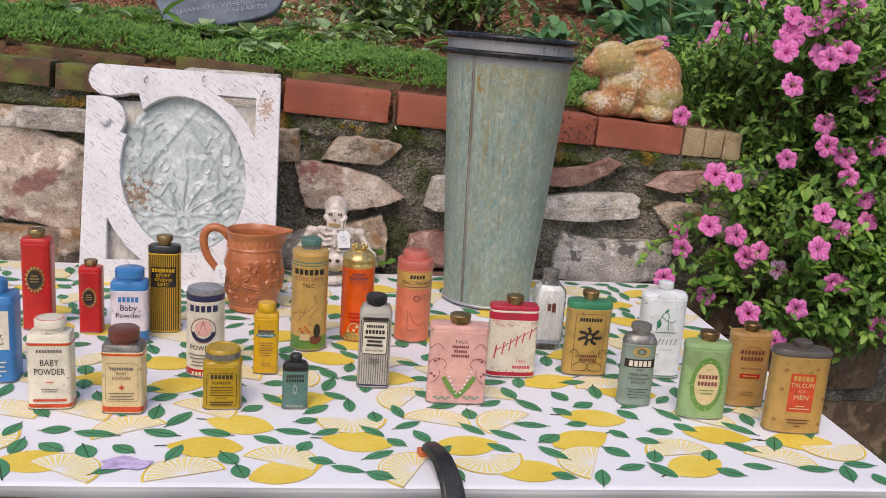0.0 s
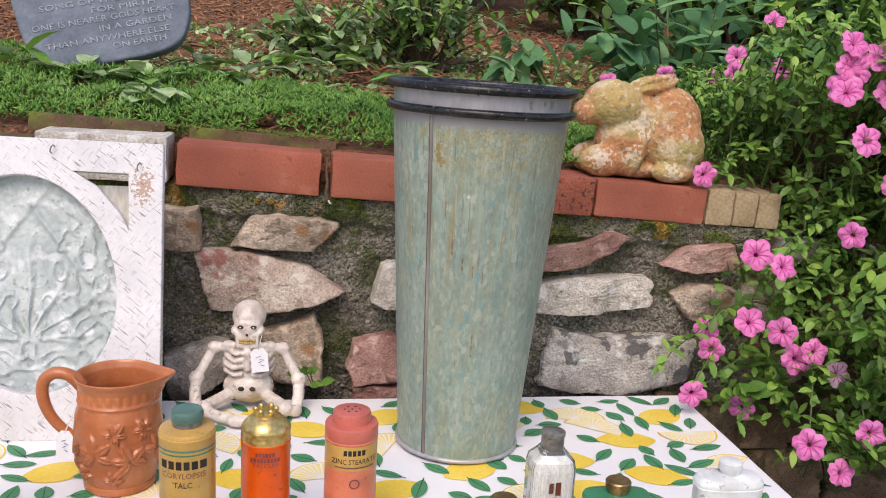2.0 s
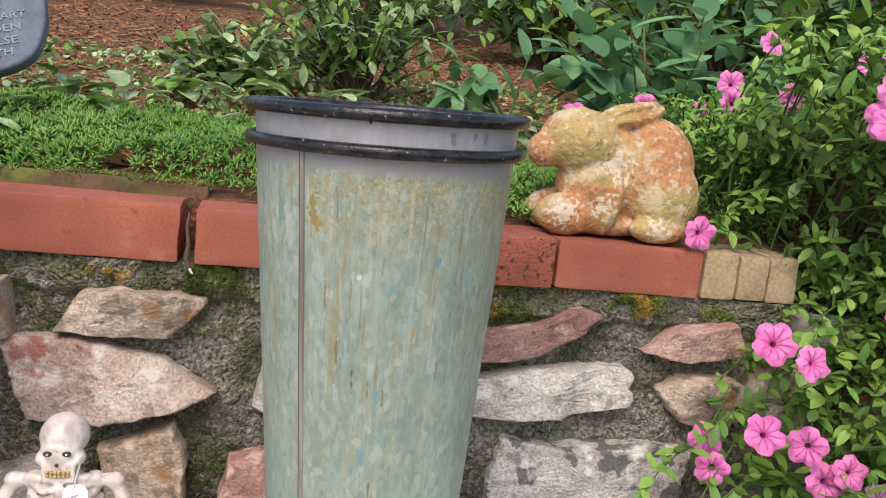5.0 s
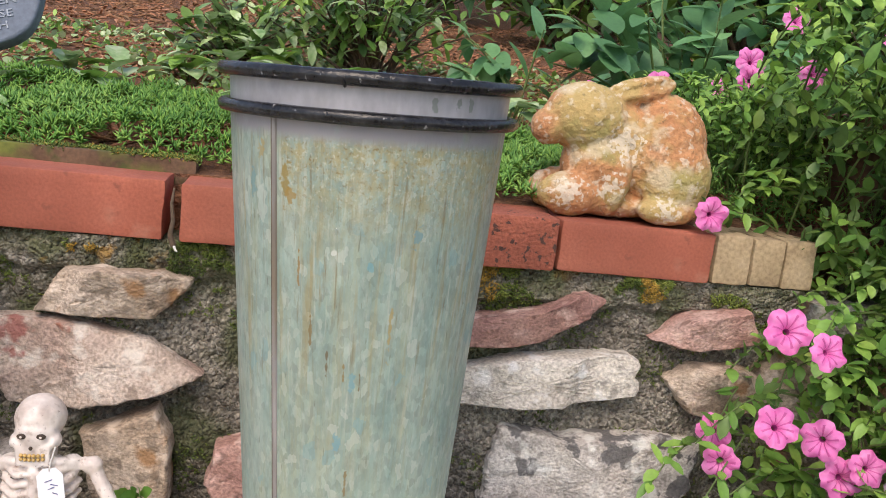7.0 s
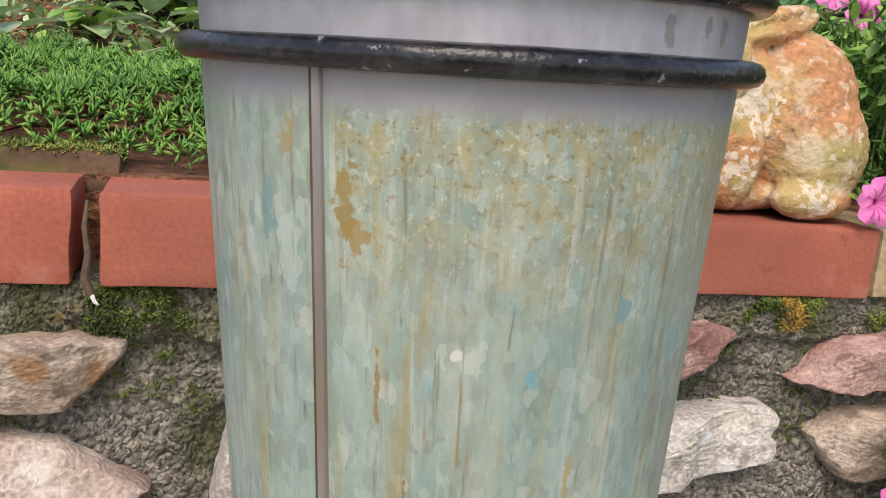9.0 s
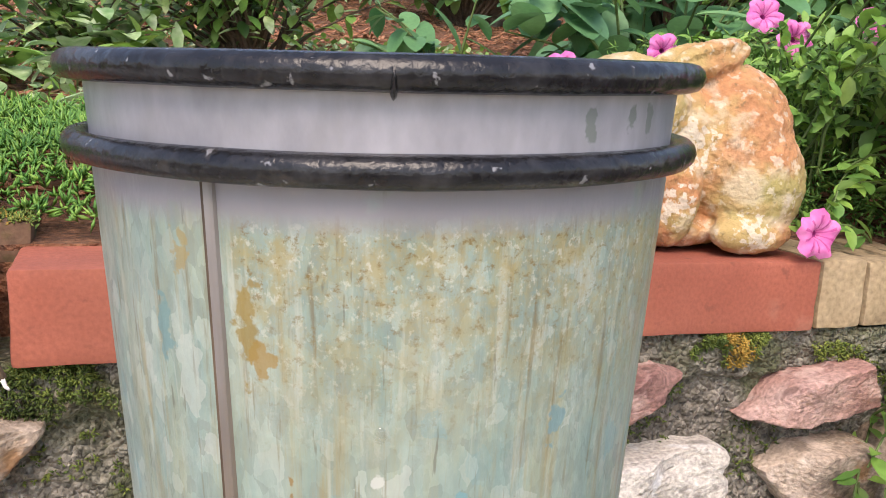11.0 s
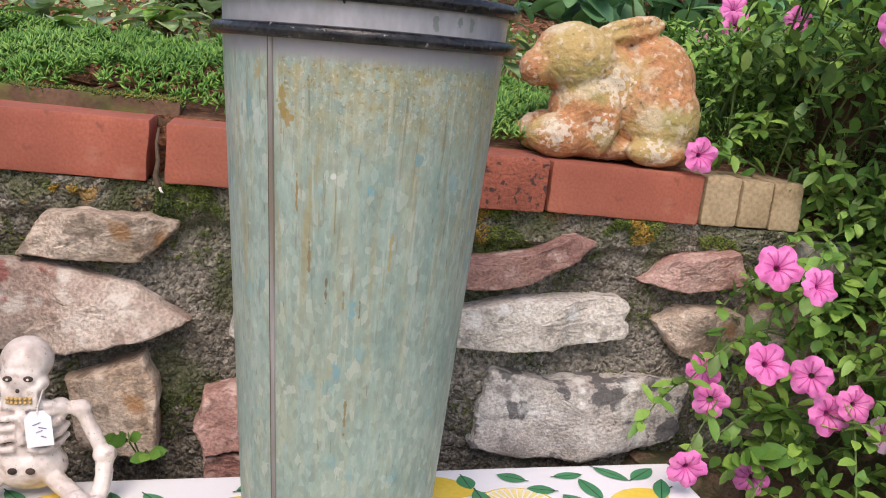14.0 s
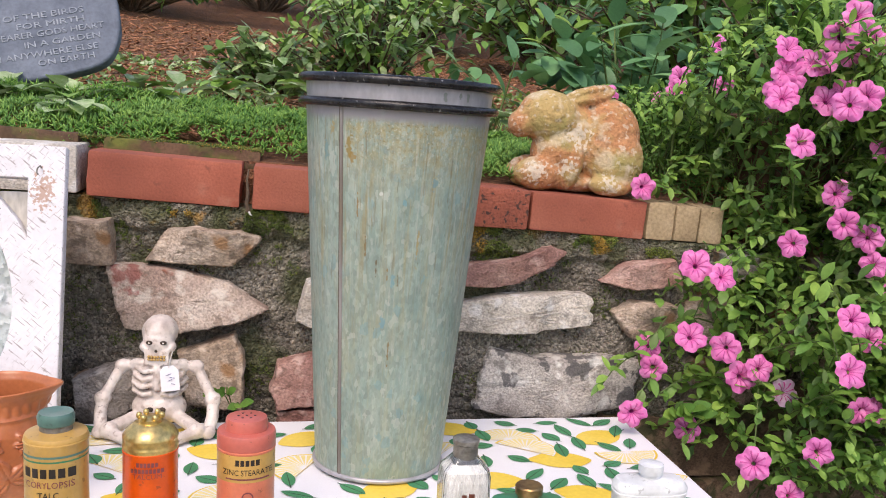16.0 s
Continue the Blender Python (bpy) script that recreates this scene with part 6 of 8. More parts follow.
def build_panel():
    W, H = 0.348, 0.398
    t = thing("wooden_panel", pose(-0.443, 1.315, TZ + 0.001, -13.8, 0, -0.3), "white crackled wooden panel with oval embossed tin inset", "panel")
    cx, cz, rx, rz = 0.177, 0.203, 0.115, 0.146
    oval = []
    for k in range(64):
        a = radians(126 - 334 * k / 63)
        x, z = cx + rx * math.cos(a) - 0.012 * math.sin(a), cz + rz * math.sin(a)
        lobe = math.hypot(x - 0.028, z - 0.300)
        if lobe < 0.039:
            continue
        oval.append((x, z))
    outer = [(0, 0), (W, 0), (W - 0.003, H - 0.006), (0.02, H)]
    outer += [(0.02 - 0.018 * math.sin(k / 6 * 1.57), H - 0.03 + 0.03 * math.cos(k / 6 * 1.57)) for k in range(1, 7)]
    outer += [(0.008, 0.356), (0.020, 0.347), (0.038, 0.343), (0.058, 0.345), (0.075, 0.350), (0.092, 0.350)]
    outer += oval
    outer += [(0.028 + 0.039 * math.cos(radians(t)), 0.300 + 0.039 * math.sin(radians(t))) for t in range(-40, 91, 10)]
    outer += [(0.0, 0.338)]
    tri_a = [(0.226, 0.356), (0.304, 0.354), (0.306, 0.268), (0.290, 0.300), (0.262, 0.333)]
    tri_b = [(0.042, 0.124), (0.043, 0.040), (0.112, 0.041), (0.082, 0.066), (0.058, 0.096)]
    me = outline_mesh([outer, tri_a, tri_b], 0.022, 0.0016)
    me.materials.clear()
    me.materials.append(M_WPAINT)
    o = new("board", me)
    o.parent = t
    part("backing", box_bm(W - 0.02, 0.004, H - 0.07, (W / 2, 0.028, (H - 0.07) / 2 + 0.01), 0.001), M_GREYWOOD, t, "weathered grey backing")
    bm = bmesh.new()
    rings, spokes = 80, 200
    g = []
    for i in range(rings + 1):
        row = []
        for k in range(spokes):
            a = 2 * math.pi * k / spokes
            q = i / rings
            x, z = cx + rx * 1.06 * q * math.cos(a), cz + rz * 1.06 * q * math.sin(a)
            u, v = x - cx, z - (cz - 0.075)
            r, b = math.hypot(u, v), math.atan2(u, v)
            e = 0.0
            if v > 0 and r < 0.21:
                e += 0.010 * max(0, math.cos(b * 13 + 0.35 * math.sin(r * 70))) ** 5 * math.exp(-abs(b) * 0.5) * min(1, r / 0.03) * max(0, 1 - r / 0.21)
            e += 0.006 * max(0, noise.noise((abs(u) * 38 + 3, 2.0, v * 30))) * (1 if abs(b) > 0.35 else 0.3)
            e += 0.005 * max(0.0, 1 - 6 * abs(noise.noise((abs(u) * 50, 7.0, v * 50)))) * (1 if abs(b) > 0.25 else 0.2)
            for s in (1, -1):
                d = abs((x - cx) * 0.8 + s * (z - cz) * 0.6 - s * 0.062)
                if z > cz:
                    e += 0.005 * math.exp(-(d / 0.0035) ** 2)
            e += 0.0025 * math.exp(-((q - 0.94) / 0.02) ** 2) + 0.0008 * noise.noise((x * 60, 0, z * 60))
            row.append(bm.verts.new((x, 0.0205 - e * 0.8, z)))
        g.append(row)
    for i in range(rings):
        for k in range(spokes):
            bm.faces.new((g[i][k], g[i + 1][k], g[i + 1][(k + 1) % spokes], g[i][(k + 1) % spokes]) if i else (g[0][k], g[1][k], g[1][(k + 1) % spokes]))
    bmesh.ops.remove_doubles(bm, verts=bm.verts[:], dist=1e-5)
    bmesh.ops.reverse_faces(bm, faces=bm.faces[:])
    part("tin_inset", bm, M_TINPANEL, t, "pale green embossed tin with leaf scrolls")
    bm = blob(bmesh.new(), (0.034, -0.004, 0.295), (0.0095, 0.006, 0.0095), sub=3)
    for v in bm.verts:
        v.co += v.normal * 0.002 * noise.noise(v.co * 260)
    part("knob", bm, M_WPAINT, t)
    for x, z in ((0.105, 0.378), (0.208, 0.386), (0.318, 0.366)):
        part("hook", tube([(x, 0.002, z), (x, -0.006, z + 0.001), (x - 0.002, -0.010, z - 0.003), (x - 0.003, -0.009, z - 0.008), (x - 0.002, -0.005, z - 0.010)], 0.0010, 6), M_PEWTER, t, "small rusty cup hook")


build_panel()

# ---- jug ----
M_TERRA = mat("terracotta_glaze", [(0.33, 0.095, 0.035), (0.44, 0.14, 0.055), (0.54, 0.20, 0.085)], 22, 0.28, 0.1, 220, fine=0.08)
M_TAG = mat("paper_tag", [(0.72, 0.73, 0.78), (0.80, 0.80, 0.84)], 40, 0.8, 0.05, 300, fine=0.03)
M_STRING = mat("string", [(0.55, 0.53, 0.50), (0.66, 0.64, 0.62)], 90, 0.9, 0.2, 500)
M_PEN = mat("pen_ink", [(0.05, 0.06, 0.20), (0.08, 0.09, 0.26)], 60, 0.6, 0)


def build_jug():
    t = thing("jug", pose(-0.121, 1.190, TZ + 0.0004) @ Matrix.Diagonal((1.0, 1.0, 0.925, 1.0)), "terracotta-glazed pitcher with moulded lily relief", "jug")
    prof = [(0.037, 0.0), (0.041, 0.002), (0.0415, 0.008), (0.040, 0.011), (0.0415, 0.014), (0.0455, 0.03), (0.0495, 0.055), (0.0505, 0.075), (0.0485, 0.098), (0.0445, 0.114), (0.0460, 0.118), (0.0440, 0.121), (0.0435, 0.134), (0.0455, 0.141), (0.0480, 0.146), (0.0485, 0.1485), (0.0470, 0.1495), (0.0455, 0.148), (0.0425, 0.140), (0.041, 0.12), (0.045, 0.09), (0.044, 0.03), (0.0, 0.012)]
    fine = []
    for (r0, z0), (r1, z1) in zip(prof, prof[1:]):
        n = max(1, int(abs(z1 - z0) / 0.0016))
        fine += [(r0 + (r1 - r0) * k / n, z0 + (z1 - z0) * k / n) for k in range(n)]
    fine.append(prof[-1])
    bm = lathe(fine, 200)
    petals = []
    for c, zc, size in ((-1.95, 0.060, 1.0), (-1.15, 0.050, 1.0), (-2.75, 0.050, 0.9), (-1.5, 0.088, 0.6), (-0.4, 0.06, 1.0), (0.5, 0.05, 1.0), (1.4, 0.06, 1.0), (2.4, 0.06, 1.0), (-2.35, 0.030, 0.6), (-1.55, 0.026, 0.6), (-0.8, 0.09, 0.6)):
        for k in range(5):
            petals.append((c, zc, radians(-35 + 62 * k + 40 * math.sin(c * 5)), 0.024 * size * (1.2 if k == 2 else 1.0)))
    for v in bm.verts:
        x, y, z = v.co
        r = math.hypot(x, y)
        if r < 1e-4:
            continue
        a = math.atan2(y, x)
        if 0.015 < z < 0.113 and r > 0.0405:
            e = 0.0
            for c, zc, pa, ln in petals:
                du = (a - c + math.pi) % (2 * math.pi) - math.pi
                u, w = du * 0.05, z - zc
                if abs(u) > 0.05:
                    continue
                p = (u * math.cos(pa) + w * math.sin(pa)) / ln
                q = (-u * math.sin(pa) + w * math.cos(pa)) / (0.24 * ln * math.sin(math.pi * min(1, max(0.02, p))) + 1e-4)
                if 0 < p < 1 and abs(q) < 1:
                    e = max(e, 0.0042 * (1 - q * q) ** 0.35 * math.sin(math.pi * p) ** 0.5 - 0.0020 * math.exp(-(q * 5) ** 2))
            e += 0.0007 * noise.noise((a * 5, z * 60, 1))
            k = (r + e) / r
            v.co.x, v.co.y = x * k, y * k
        if 0.121 < z < 0.134 and r > 0.0425:
            e = 0.0013 * math.sin(a * 26 + 120 * (z - 0.127)) * math.sin((z - 0.121) / 0.013 * math.pi)
            v.co.x, v.co.y = x * (1 + e / r), y * (1 + e / r)
        if z > 0.112:
            s = math.exp(-(a / 0.42) ** 2) * min(1, (z - 0.112) / 0.034) ** 1.2
            v.co.x += 0.017 * s
            v.co.z += 0.002 * s * (z > 0.13)
    part("body", bm, M_TERRA, t)
    pts = [(-0.040, 0.0, 0.132), (-0.052, 0.0, 0.146), (-0.068, 0.0, 0.150), (-0.080, 0.0, 0.142), (-0.084, 0.0, 0.126), (-0.081, 0.0, 0.106), (-0.073, 0.0, 0.088), (-0.060, 0.0, 0.072), (-0.047, 0.0, 0.062)]
    fine = []
    for i in range(len(pts) - 1):
        for k in range(3):
            p0, p1, p2, p3 = (Vector(pts[max(0, min(len(pts) - 1, i + o))]) for o in (-1, 0, 1, 2))
            s = k / 3
            fine.append(0.5 * (2 * p1 + (p2 - p0) * s + (2 * p0 - 5 * p1 + 4 * p2 - p3) * s * s + (3 * p1 - p0 - 3 * p2 + p3) * s ** 3))
    part("handle", tube(fine, 0.0082, 12, taper=0.0062), M_TERRA, t)
    return t


def build_tag(m, w, h, label, name="price_tag"):
    t = thing(name, m, label, "tag")
    me = outline_mesh([[(-w / 2, 0), (w / 2, 0), (w / 2, h * 0.8), (w * 0.25, h), (-w * 0.25, h), (-w / 2, h * 0.8)]], 0.0008, 0.0001)
    me.materials.clear()
    me.materials.append(M_TAG)
    o = new("card", me)
    o.parent = t
    part("string", tube([(0, -0.0005, h * 0.92), (0.002, -0.001, h * 1.15), (0.006, 0.004, h * 1.5), (0.008, 0.012, h * 1.8)], 0.0007, 5), M_STRING, t)
    bm = bmesh.new()
    for k, (x, z, l) in enumerate(((-0.2, 0.62, 0.3), (0.0, 0.55, 0.28), (-0.1, 0.40, 0.24), (0.05, 0.30, 0.2))):
        tube([(x * w, -0.0006, z * h), ((x + l) * w, -0.0006, (z + 0.06 * (-1) ** k) * h)], 0.0004, 4, bm)
    part("pen_mark", bm, M_PEN, t, "blue pen marks")


build_jug()
build_tag(pose(-0.172, 1.140, TZ + 0.056, -4, 4, 0), 0.017, 0.032, "white paper price tag hanging on the jug handle")

# ---- rabbit ----
M_RABBIT = mat("lichened_terracotta", [(0.36, 0.15, 0.06), (0.46, 0.22, 0.10), (0.50, 0.30, 0.17)], 16, 0.9, 1.0, 190, fine=0.22, dist=0.003)
overlay(M_RABBIT, (0.42, 0.34, 0.13), 13, 0.43, 0.55, amount=0.7, seed=2, detail=10.0)
overlay(M_RABBIT, (0.28, 0.27, 0.09), 18, 0.56, 0.64, amount=0.6, seed=19, detail=10.0)
overlay(M_RABBIT, (0.58, 0.49, 0.36), 30, 0.55, 0.63, amount=0.55, seed=7, detail=12.0)
overlay(M_RABBIT, (0.64, 0.57, 0.45), 110, 0.58, 0.64, amount=0.5, seed=27, detail=9.0)
overlay(M_RABBIT, (0.12, 0.10, 0.05), 140, 0.63, 0.69, amount=0.5, seed=12, detail=9.0)
for at, r in (((-0.07, -0.045, 0.030), 0.020), ((-0.02, -0.048, 0.040), 0.018), ((-0.005, -0.04, 0.09), 0.022), ((0.05, -0.055, 0.02), 0.016)):
    spot(M_RABBIT, (0.64, 0.57, 0.47), at, r, 160, 0.7, 0.7)


def build_rabbit():
    bm = bmesh.new()
    for at, size, rot in (
            ((0.058, 0, 0.082), (0.063, 0.054, 0.074), (0, 12, 0)), ((-0.048, -0.004, 0.117), (0.058, 0.042, 0.043), (0, 8, 0)),
            ((-0.098, -0.004, 0.104), (0.024, 0.026, 0.023), (0, 0, 0)), ((-0.028, 0, 0.066), (0.046, 0.044, 0.052), (0, 20, 0)),
            ((-0.066, -0.024, 0.027), (0.044, 0.024, 0.027), (0, 0, 0)), ((-0.066, 0.026, 0.027), (0.044, 0.022, 0.027), (0, 0, 0)),
            ((-0.010, -0.030, 0.046), (0.020, 0.020, 0.042), (0, 10, 0)), ((0.072, -0.026, 0.056), (0.050, 0.036, 0.054), (0, 0, 0)),
            ((0.072, 0.026, 0.056), (0.050, 0.034, 0.054), (0, 0, 0)), ((0.060, -0.044, 0.017), (0.042, 0.018, 0.018), (0, 0, 0)),
            ((0.022, -0.016, 0.157), (0.042, 0.011, 0.0155), (0, -14, 0)), ((0.020, 0.016, 0.156), (0.042, 0.010, 0.014), (0, -12, 0)),
            ((0.108, 0, 0.035), (0.022, 0.022, 0.022), (0, 0, 0)), ((0.0, 0, 0.10), (0.05, 0.036, 0.04), (0, 0, 0)), ((0.0, 0, 0.016), (0.085, 0.036, 0.016), (0, 0, 0))):
        blob(bm, at, size, rot)
    ob = part("rabbit_statue", bm, M_RABBIT)
    fuse(ob, 0.0030, 2, 0.5, 0.0016, 110)
    for v in ob.data.vertices:
        d = math.hypot(v.co.x + 0.050, v.co.z - 0.126)
        if v.co.y < -0.025 and d < 0.014:
            v.co.y += 0.002 * math.cos(d / 0.010 * 3.1)
        q = (v.co.x - 0.022) * math.cos(radians(14)) + (v.co.z - 0.159) * math.sin(radians(14))
        w = -(v.co.x - 0.022) * math.sin(radians(14)) + (v.co.z - 0.159) * math.cos(radians(14))
        if abs(q) < 0.032 and abs(w) < 0.006 and v.co.y < -0.015:
            v.co.y += 0.0035 * (1 - (w / 0.006) ** 2)
        v.co.z = max(v.co.z, 0.0)
        v.co.x *= 0.92
    ob.matrix_basis = pose(0.640, 1.600, 1.083, 0, 2.0, 0)
    tagged(ob, "weathered terracotta rabbit statue with yellow lichen on the bricks", "statue")


build_rabbit()

# ---- seated figurine ----
M_BONE = mat("bone_ceramic", [(0.46, 0.38, 0.34), (0.66, 0.59, 0.55), (0.76, 0.71, 0.67)], 34, 0.38, 0.3, 160, fine=0.10)
overlay(M_BONE, (0.30, 0.22, 0.18), 90, 0.60, 0.68, amount=0.6, seed=4, detail=8.0)
overlay(M_BONE, (0.10, 0.08, 0.07), 260, 0.66, 0.70, amount=0.6, seed=14, detail=6.0)
M_SOCKET = mat("dark_hollow", [(0.03, 0.02, 0.015), (0.07, 0.045, 0.03)], 60, 0.8, 0)
M_TEETH = mat("ochre_teeth", [(0.42, 0.26, 0.08), (0.58, 0.40, 0.16)], 200, 0.6, 0.2, 300)


def build_figurine():
    bm = bmesh.new()
    blob(bm, (0, 0.003, 0.142), (0.0250, 0.027, 0.0240))
    blob(bm, (0, -0.010, 0.130), (0.0215, 0.018, 0.020))
    box_bm(0.034, 0.026, 0.024, (0, -0.012, 0.111), 0.006, 3, bm)
    tube([(0, 0, 0.125), (0, 0.004, 0.105), (0, 0.004, 0.03)], 0.008, 8, bm)
    blob(bm, (0, -0.001, 0.078), (0.0345, 0.021, 0.028))
    blob(bm, (0, -0.002, 0.054), (0.0315, 0.020, 0.022))
    blob(bm, (0, -0.003, 0.033), (0.0385, 0.024, 0.026))
    for k, (z, w) in enumerate(((0.094, 0.031), (0.083, 0.035), (0.072, 0.037), (0.061, 0.036))):
        for s in (1, -1):
            tube([(s * w, 0.006, z + 0.002), (s * w * 0.92, -0.012, z - 0.001), (s * w * 0.55, -0.023, z - 0.005), (s * 0.006, -0.0245, z - 0.002)], 0.0036, 7, bm)
    tube([(0, -0.0235, 0.096), (0, -0.0255, 0.064)], 0.0050, 8, bm)
    for s in (1, -1):
        tube([(0, -0.014, 0.098), (s * 0.022, -0.013, 0.100), (s * 0.036, -0.004, 0.097)], 0.0056, 8, bm)
        blob(bm, (s * 0.030, 0.0, 0.093), (0.012, 0.012, 0.010))
        blob(bm, (s * 0.051, 0, 0.092), (0.0110, 0.010, 0.0095))
        tube([(s * 0.040, 0, 0.094), (s * 0.052, 0, 0.091), (s * 0.063, -0.005, 0.070), (s * 0.074, -0.010, 0.050)], 0.0078, 8, bm)
        blob(bm, (s * 0.076, -0.011, 0.047), (0.0120, 0.011, 0.0105))
        tube([(s * 0.076, -0.012, 0.043), (s * 0.077, -0.022, 0.026), (s * 0.074, -0.032, 0.012)], 0.0092, 8, bm)
        blob(bm, (s * 0.072, -0.040, 0.009), (0.012, 0.016, 0.009))
        tube([(s * 0.024, -0.012, 0.024), (s * 0.044, -0.030, 0.018), (s * 0.060, -0.046, 0.014)], 0.0098, 8, bm)
        blob(bm, (s * 0.058, -0.050, 0.014), (0.013, 0.013, 0.012))
        tube([(s * 0.056, -0.054, 0.012), (s * 0.032, -0.072, 0.009), (s * 0.004, -0.084, 0.008)], 0.0085, 8, bm)
        blob(bm, (-s * 0.006, -0.086, 0.010), (0.016, 0.011, 0.009))
        blob(bm, (s * 0.019, -0.014, 0.124), (0.006, 0.011, 0.007))
    ob = part("skeleton_figurine", bm, M_BONE)
    fuse(ob, 0.0019, 1, 0.5, 0.0006, 160)
    bm = bmesh.new()
    bm.from_mesh(ob.data)
    def add(at, size, mi):
        before = len(bm.faces)
        blob(bm, at, size, sub=2)
        bm.faces.ensure_lookup_table()
        for f in bm.faces[before:]:
            f.material_index = mi
            f.smooth = True
    for s in (1, -1):
        add((s * 0.0095, -0.0265, 0.1325), (0.0048, 0.0026, 0.0030), 1)
        add((s * 0.0095, -0.0286, 0.1325), (0.0014, 0.0010, 0.0013), 0)
        add((s * 0.0085, -0.0270, 0.036), (0.0048, 0.0025, 0.0036), 1)
        add((s * 0.016, -0.0205, 0.0868), (0.0075, 0.0036, 0.0017), 1)
        add((s * 0.017, -0.0205, 0.0645), (0.0075, 0.0034, 0.0017), 1)
    add((0, -0.0292, 0.1212), (0.0020, 0.0016, 0.0022), 1)
    for k in range(6):
        for z in (0.1125, 0.1085):
            add((-0.0105 + 0.0042 * k, -0.0275 + 0.00022 * (k - 2.5) ** 2, z), (0.0020, 0.0022, 0.0020), 2)
    me = ob.data
    bm.to_mesh(me)
    bm.free()
    me.materials.append(M_SOCKET)
    me.materials.append(M_TEETH)
    ob.matrix_basis = pose(0.018, 1.425, TZ + 0.001, 0, 0, -4) @ Matrix.Scale(0.96, 4)
    tagged(ob, "cream ceramic skeleton figurine seated with crossed legs", "figurine")


build_figurine()
build_tag(pose(0.036, 1.392, TZ + 0.064, -6, -6, 0), 0.024, 0.034, "white paper price tag tied to the figurine's neck")

# ---- spring clamp on the table's edge ----
M_PLASTIC = mat("black_plastic", [(0.012, 0.012, 0.013), (0.03, 0.03, 0.032)], 50, 0.4, 0.1, 300)
M_ORANGETIP = mat("orange_pad", [(0.50, 0.10, 0.03), (0.62, 0.16, 0.05)], 50, 0.6, 0.1, 300)


def build_clamp():
    t = thing("spring_clamp", pose(0.131, 0.622, TZ, 0, 0, 14) @ Matrix.Scale(0.8, 4), "black plastic spring clamp with orange pad on the cloth edge", "clamp")
    bm = bmesh.new()
    sec = []
    line = [(0.012, 0.010, 0.010), (0.0, 0.018, 0.013), (-0.025, 0.022, 0.015), (-0.055, 0.022, 0.016), (-0.085, 0.010, 0.018), (-0.105, -0.012, 0.018), (-0.115, -0.045, 0.016)]
    for y, z, w in line:
        sec.append([bm.verts.new((sx * w, y, z + sz * 0.007 + 0.001)) for sx, sz in ((-1, -0.7), (-0.7, 1), (0.7, 1), (1, -0.7))])
    for a, b in zip(sec, sec[1:]):
        for k in range(4):
            bm.faces.new((a[k], b[k], b[(k + 1) % 4], a[(k + 1) % 4]))
    bm.faces.new(sec[0])
    bm.faces.new(sec[-1][::-1])
    bmesh.ops.recalc_face_normals(bm, faces=bm.faces[:])
    bmesh.ops.bevel(bm, geom=bm.edges[:], offset=0.002, segments=2, affect="EDGES")
    part("jaw", bm, M_PLASTIC, t)
    part("pad", box_bm(0.024, 0.016, 0.010, (-0.002, 0.010, 0.006), 0.002), M_ORANGETIP, t, "orange rubber pad")
    bm = box_bm(0.028, 0.07, 0.012, (0, -0.085, -0.075), 0.003)
    part("lower_jaw", bm, M_PLASTIC, t)


build_clamp()

# ---- garden plaque ----
M_SLATE = mat("slate_plaque", [(0.08, 0.10, 0.135), (0.125, 0.15, 0.195), (0.175, 0.205, 0.255)], 20, 0.8, 0.4, 140, fine=0.15)
M_SLATE_TEXT = mat("raised_letters", [(0.22, 0.25, 0.30), (0.32, 0.35, 0.40)], 40, 0.8, 0.2, 200)


def build_plaque():
    t = thing("garden_plaque", pose(-0.265, 1.985, 1.228, -22, -13, 6), "blue-grey cast stone plaque with raised verse, leaning in the bed", "plaque")
    W, H = 0.31, 0.20
    pts = []
    for k in range(48):
        a = 2 * math.pi * k / 48
        c, s = math.cos(a), math.sin(a)
        q = 1 + 0.03 * math.sin(3 * a + 1) + 0.02 * math.sin(5 * a)
        pts.append((W / 2 * math.copysign(abs(c) ** 0.5, c) * q, H / 2 + H / 2 * math.copysign(abs(s) ** 0.6, s) * q))
    me = outline_mesh([pts], 0.03, 0.005)
    me.materials.clear()
    me.materials.append(M_SLATE)
    o = new("slab", me)
    o.parent = t
    f = Face(t, W * 40, 0.0, 2)
    for tx, x, z, w in (("SONG OF THE BIRDS", -0.005, 0.115, 0.215), ("FOR MIRTH", 0.040, 0.0965, 0.120), ("ONE IS NEARER GODS HEART", 0.0, 0.078, 0.265), ("IN A GARDEN", 0.055, 0.0585, 0.135), ("THAN ANYWHERE ELSE", 0.0, 0.038, 0.230), ("ON EARTH", 0.055, 0.020, 0.100)):
        f.lift = 0.0
        f.words(tx, x, z, w, M_SLATE_TEXT, 0.0120)
    write_all(0.003)


build_plaque()

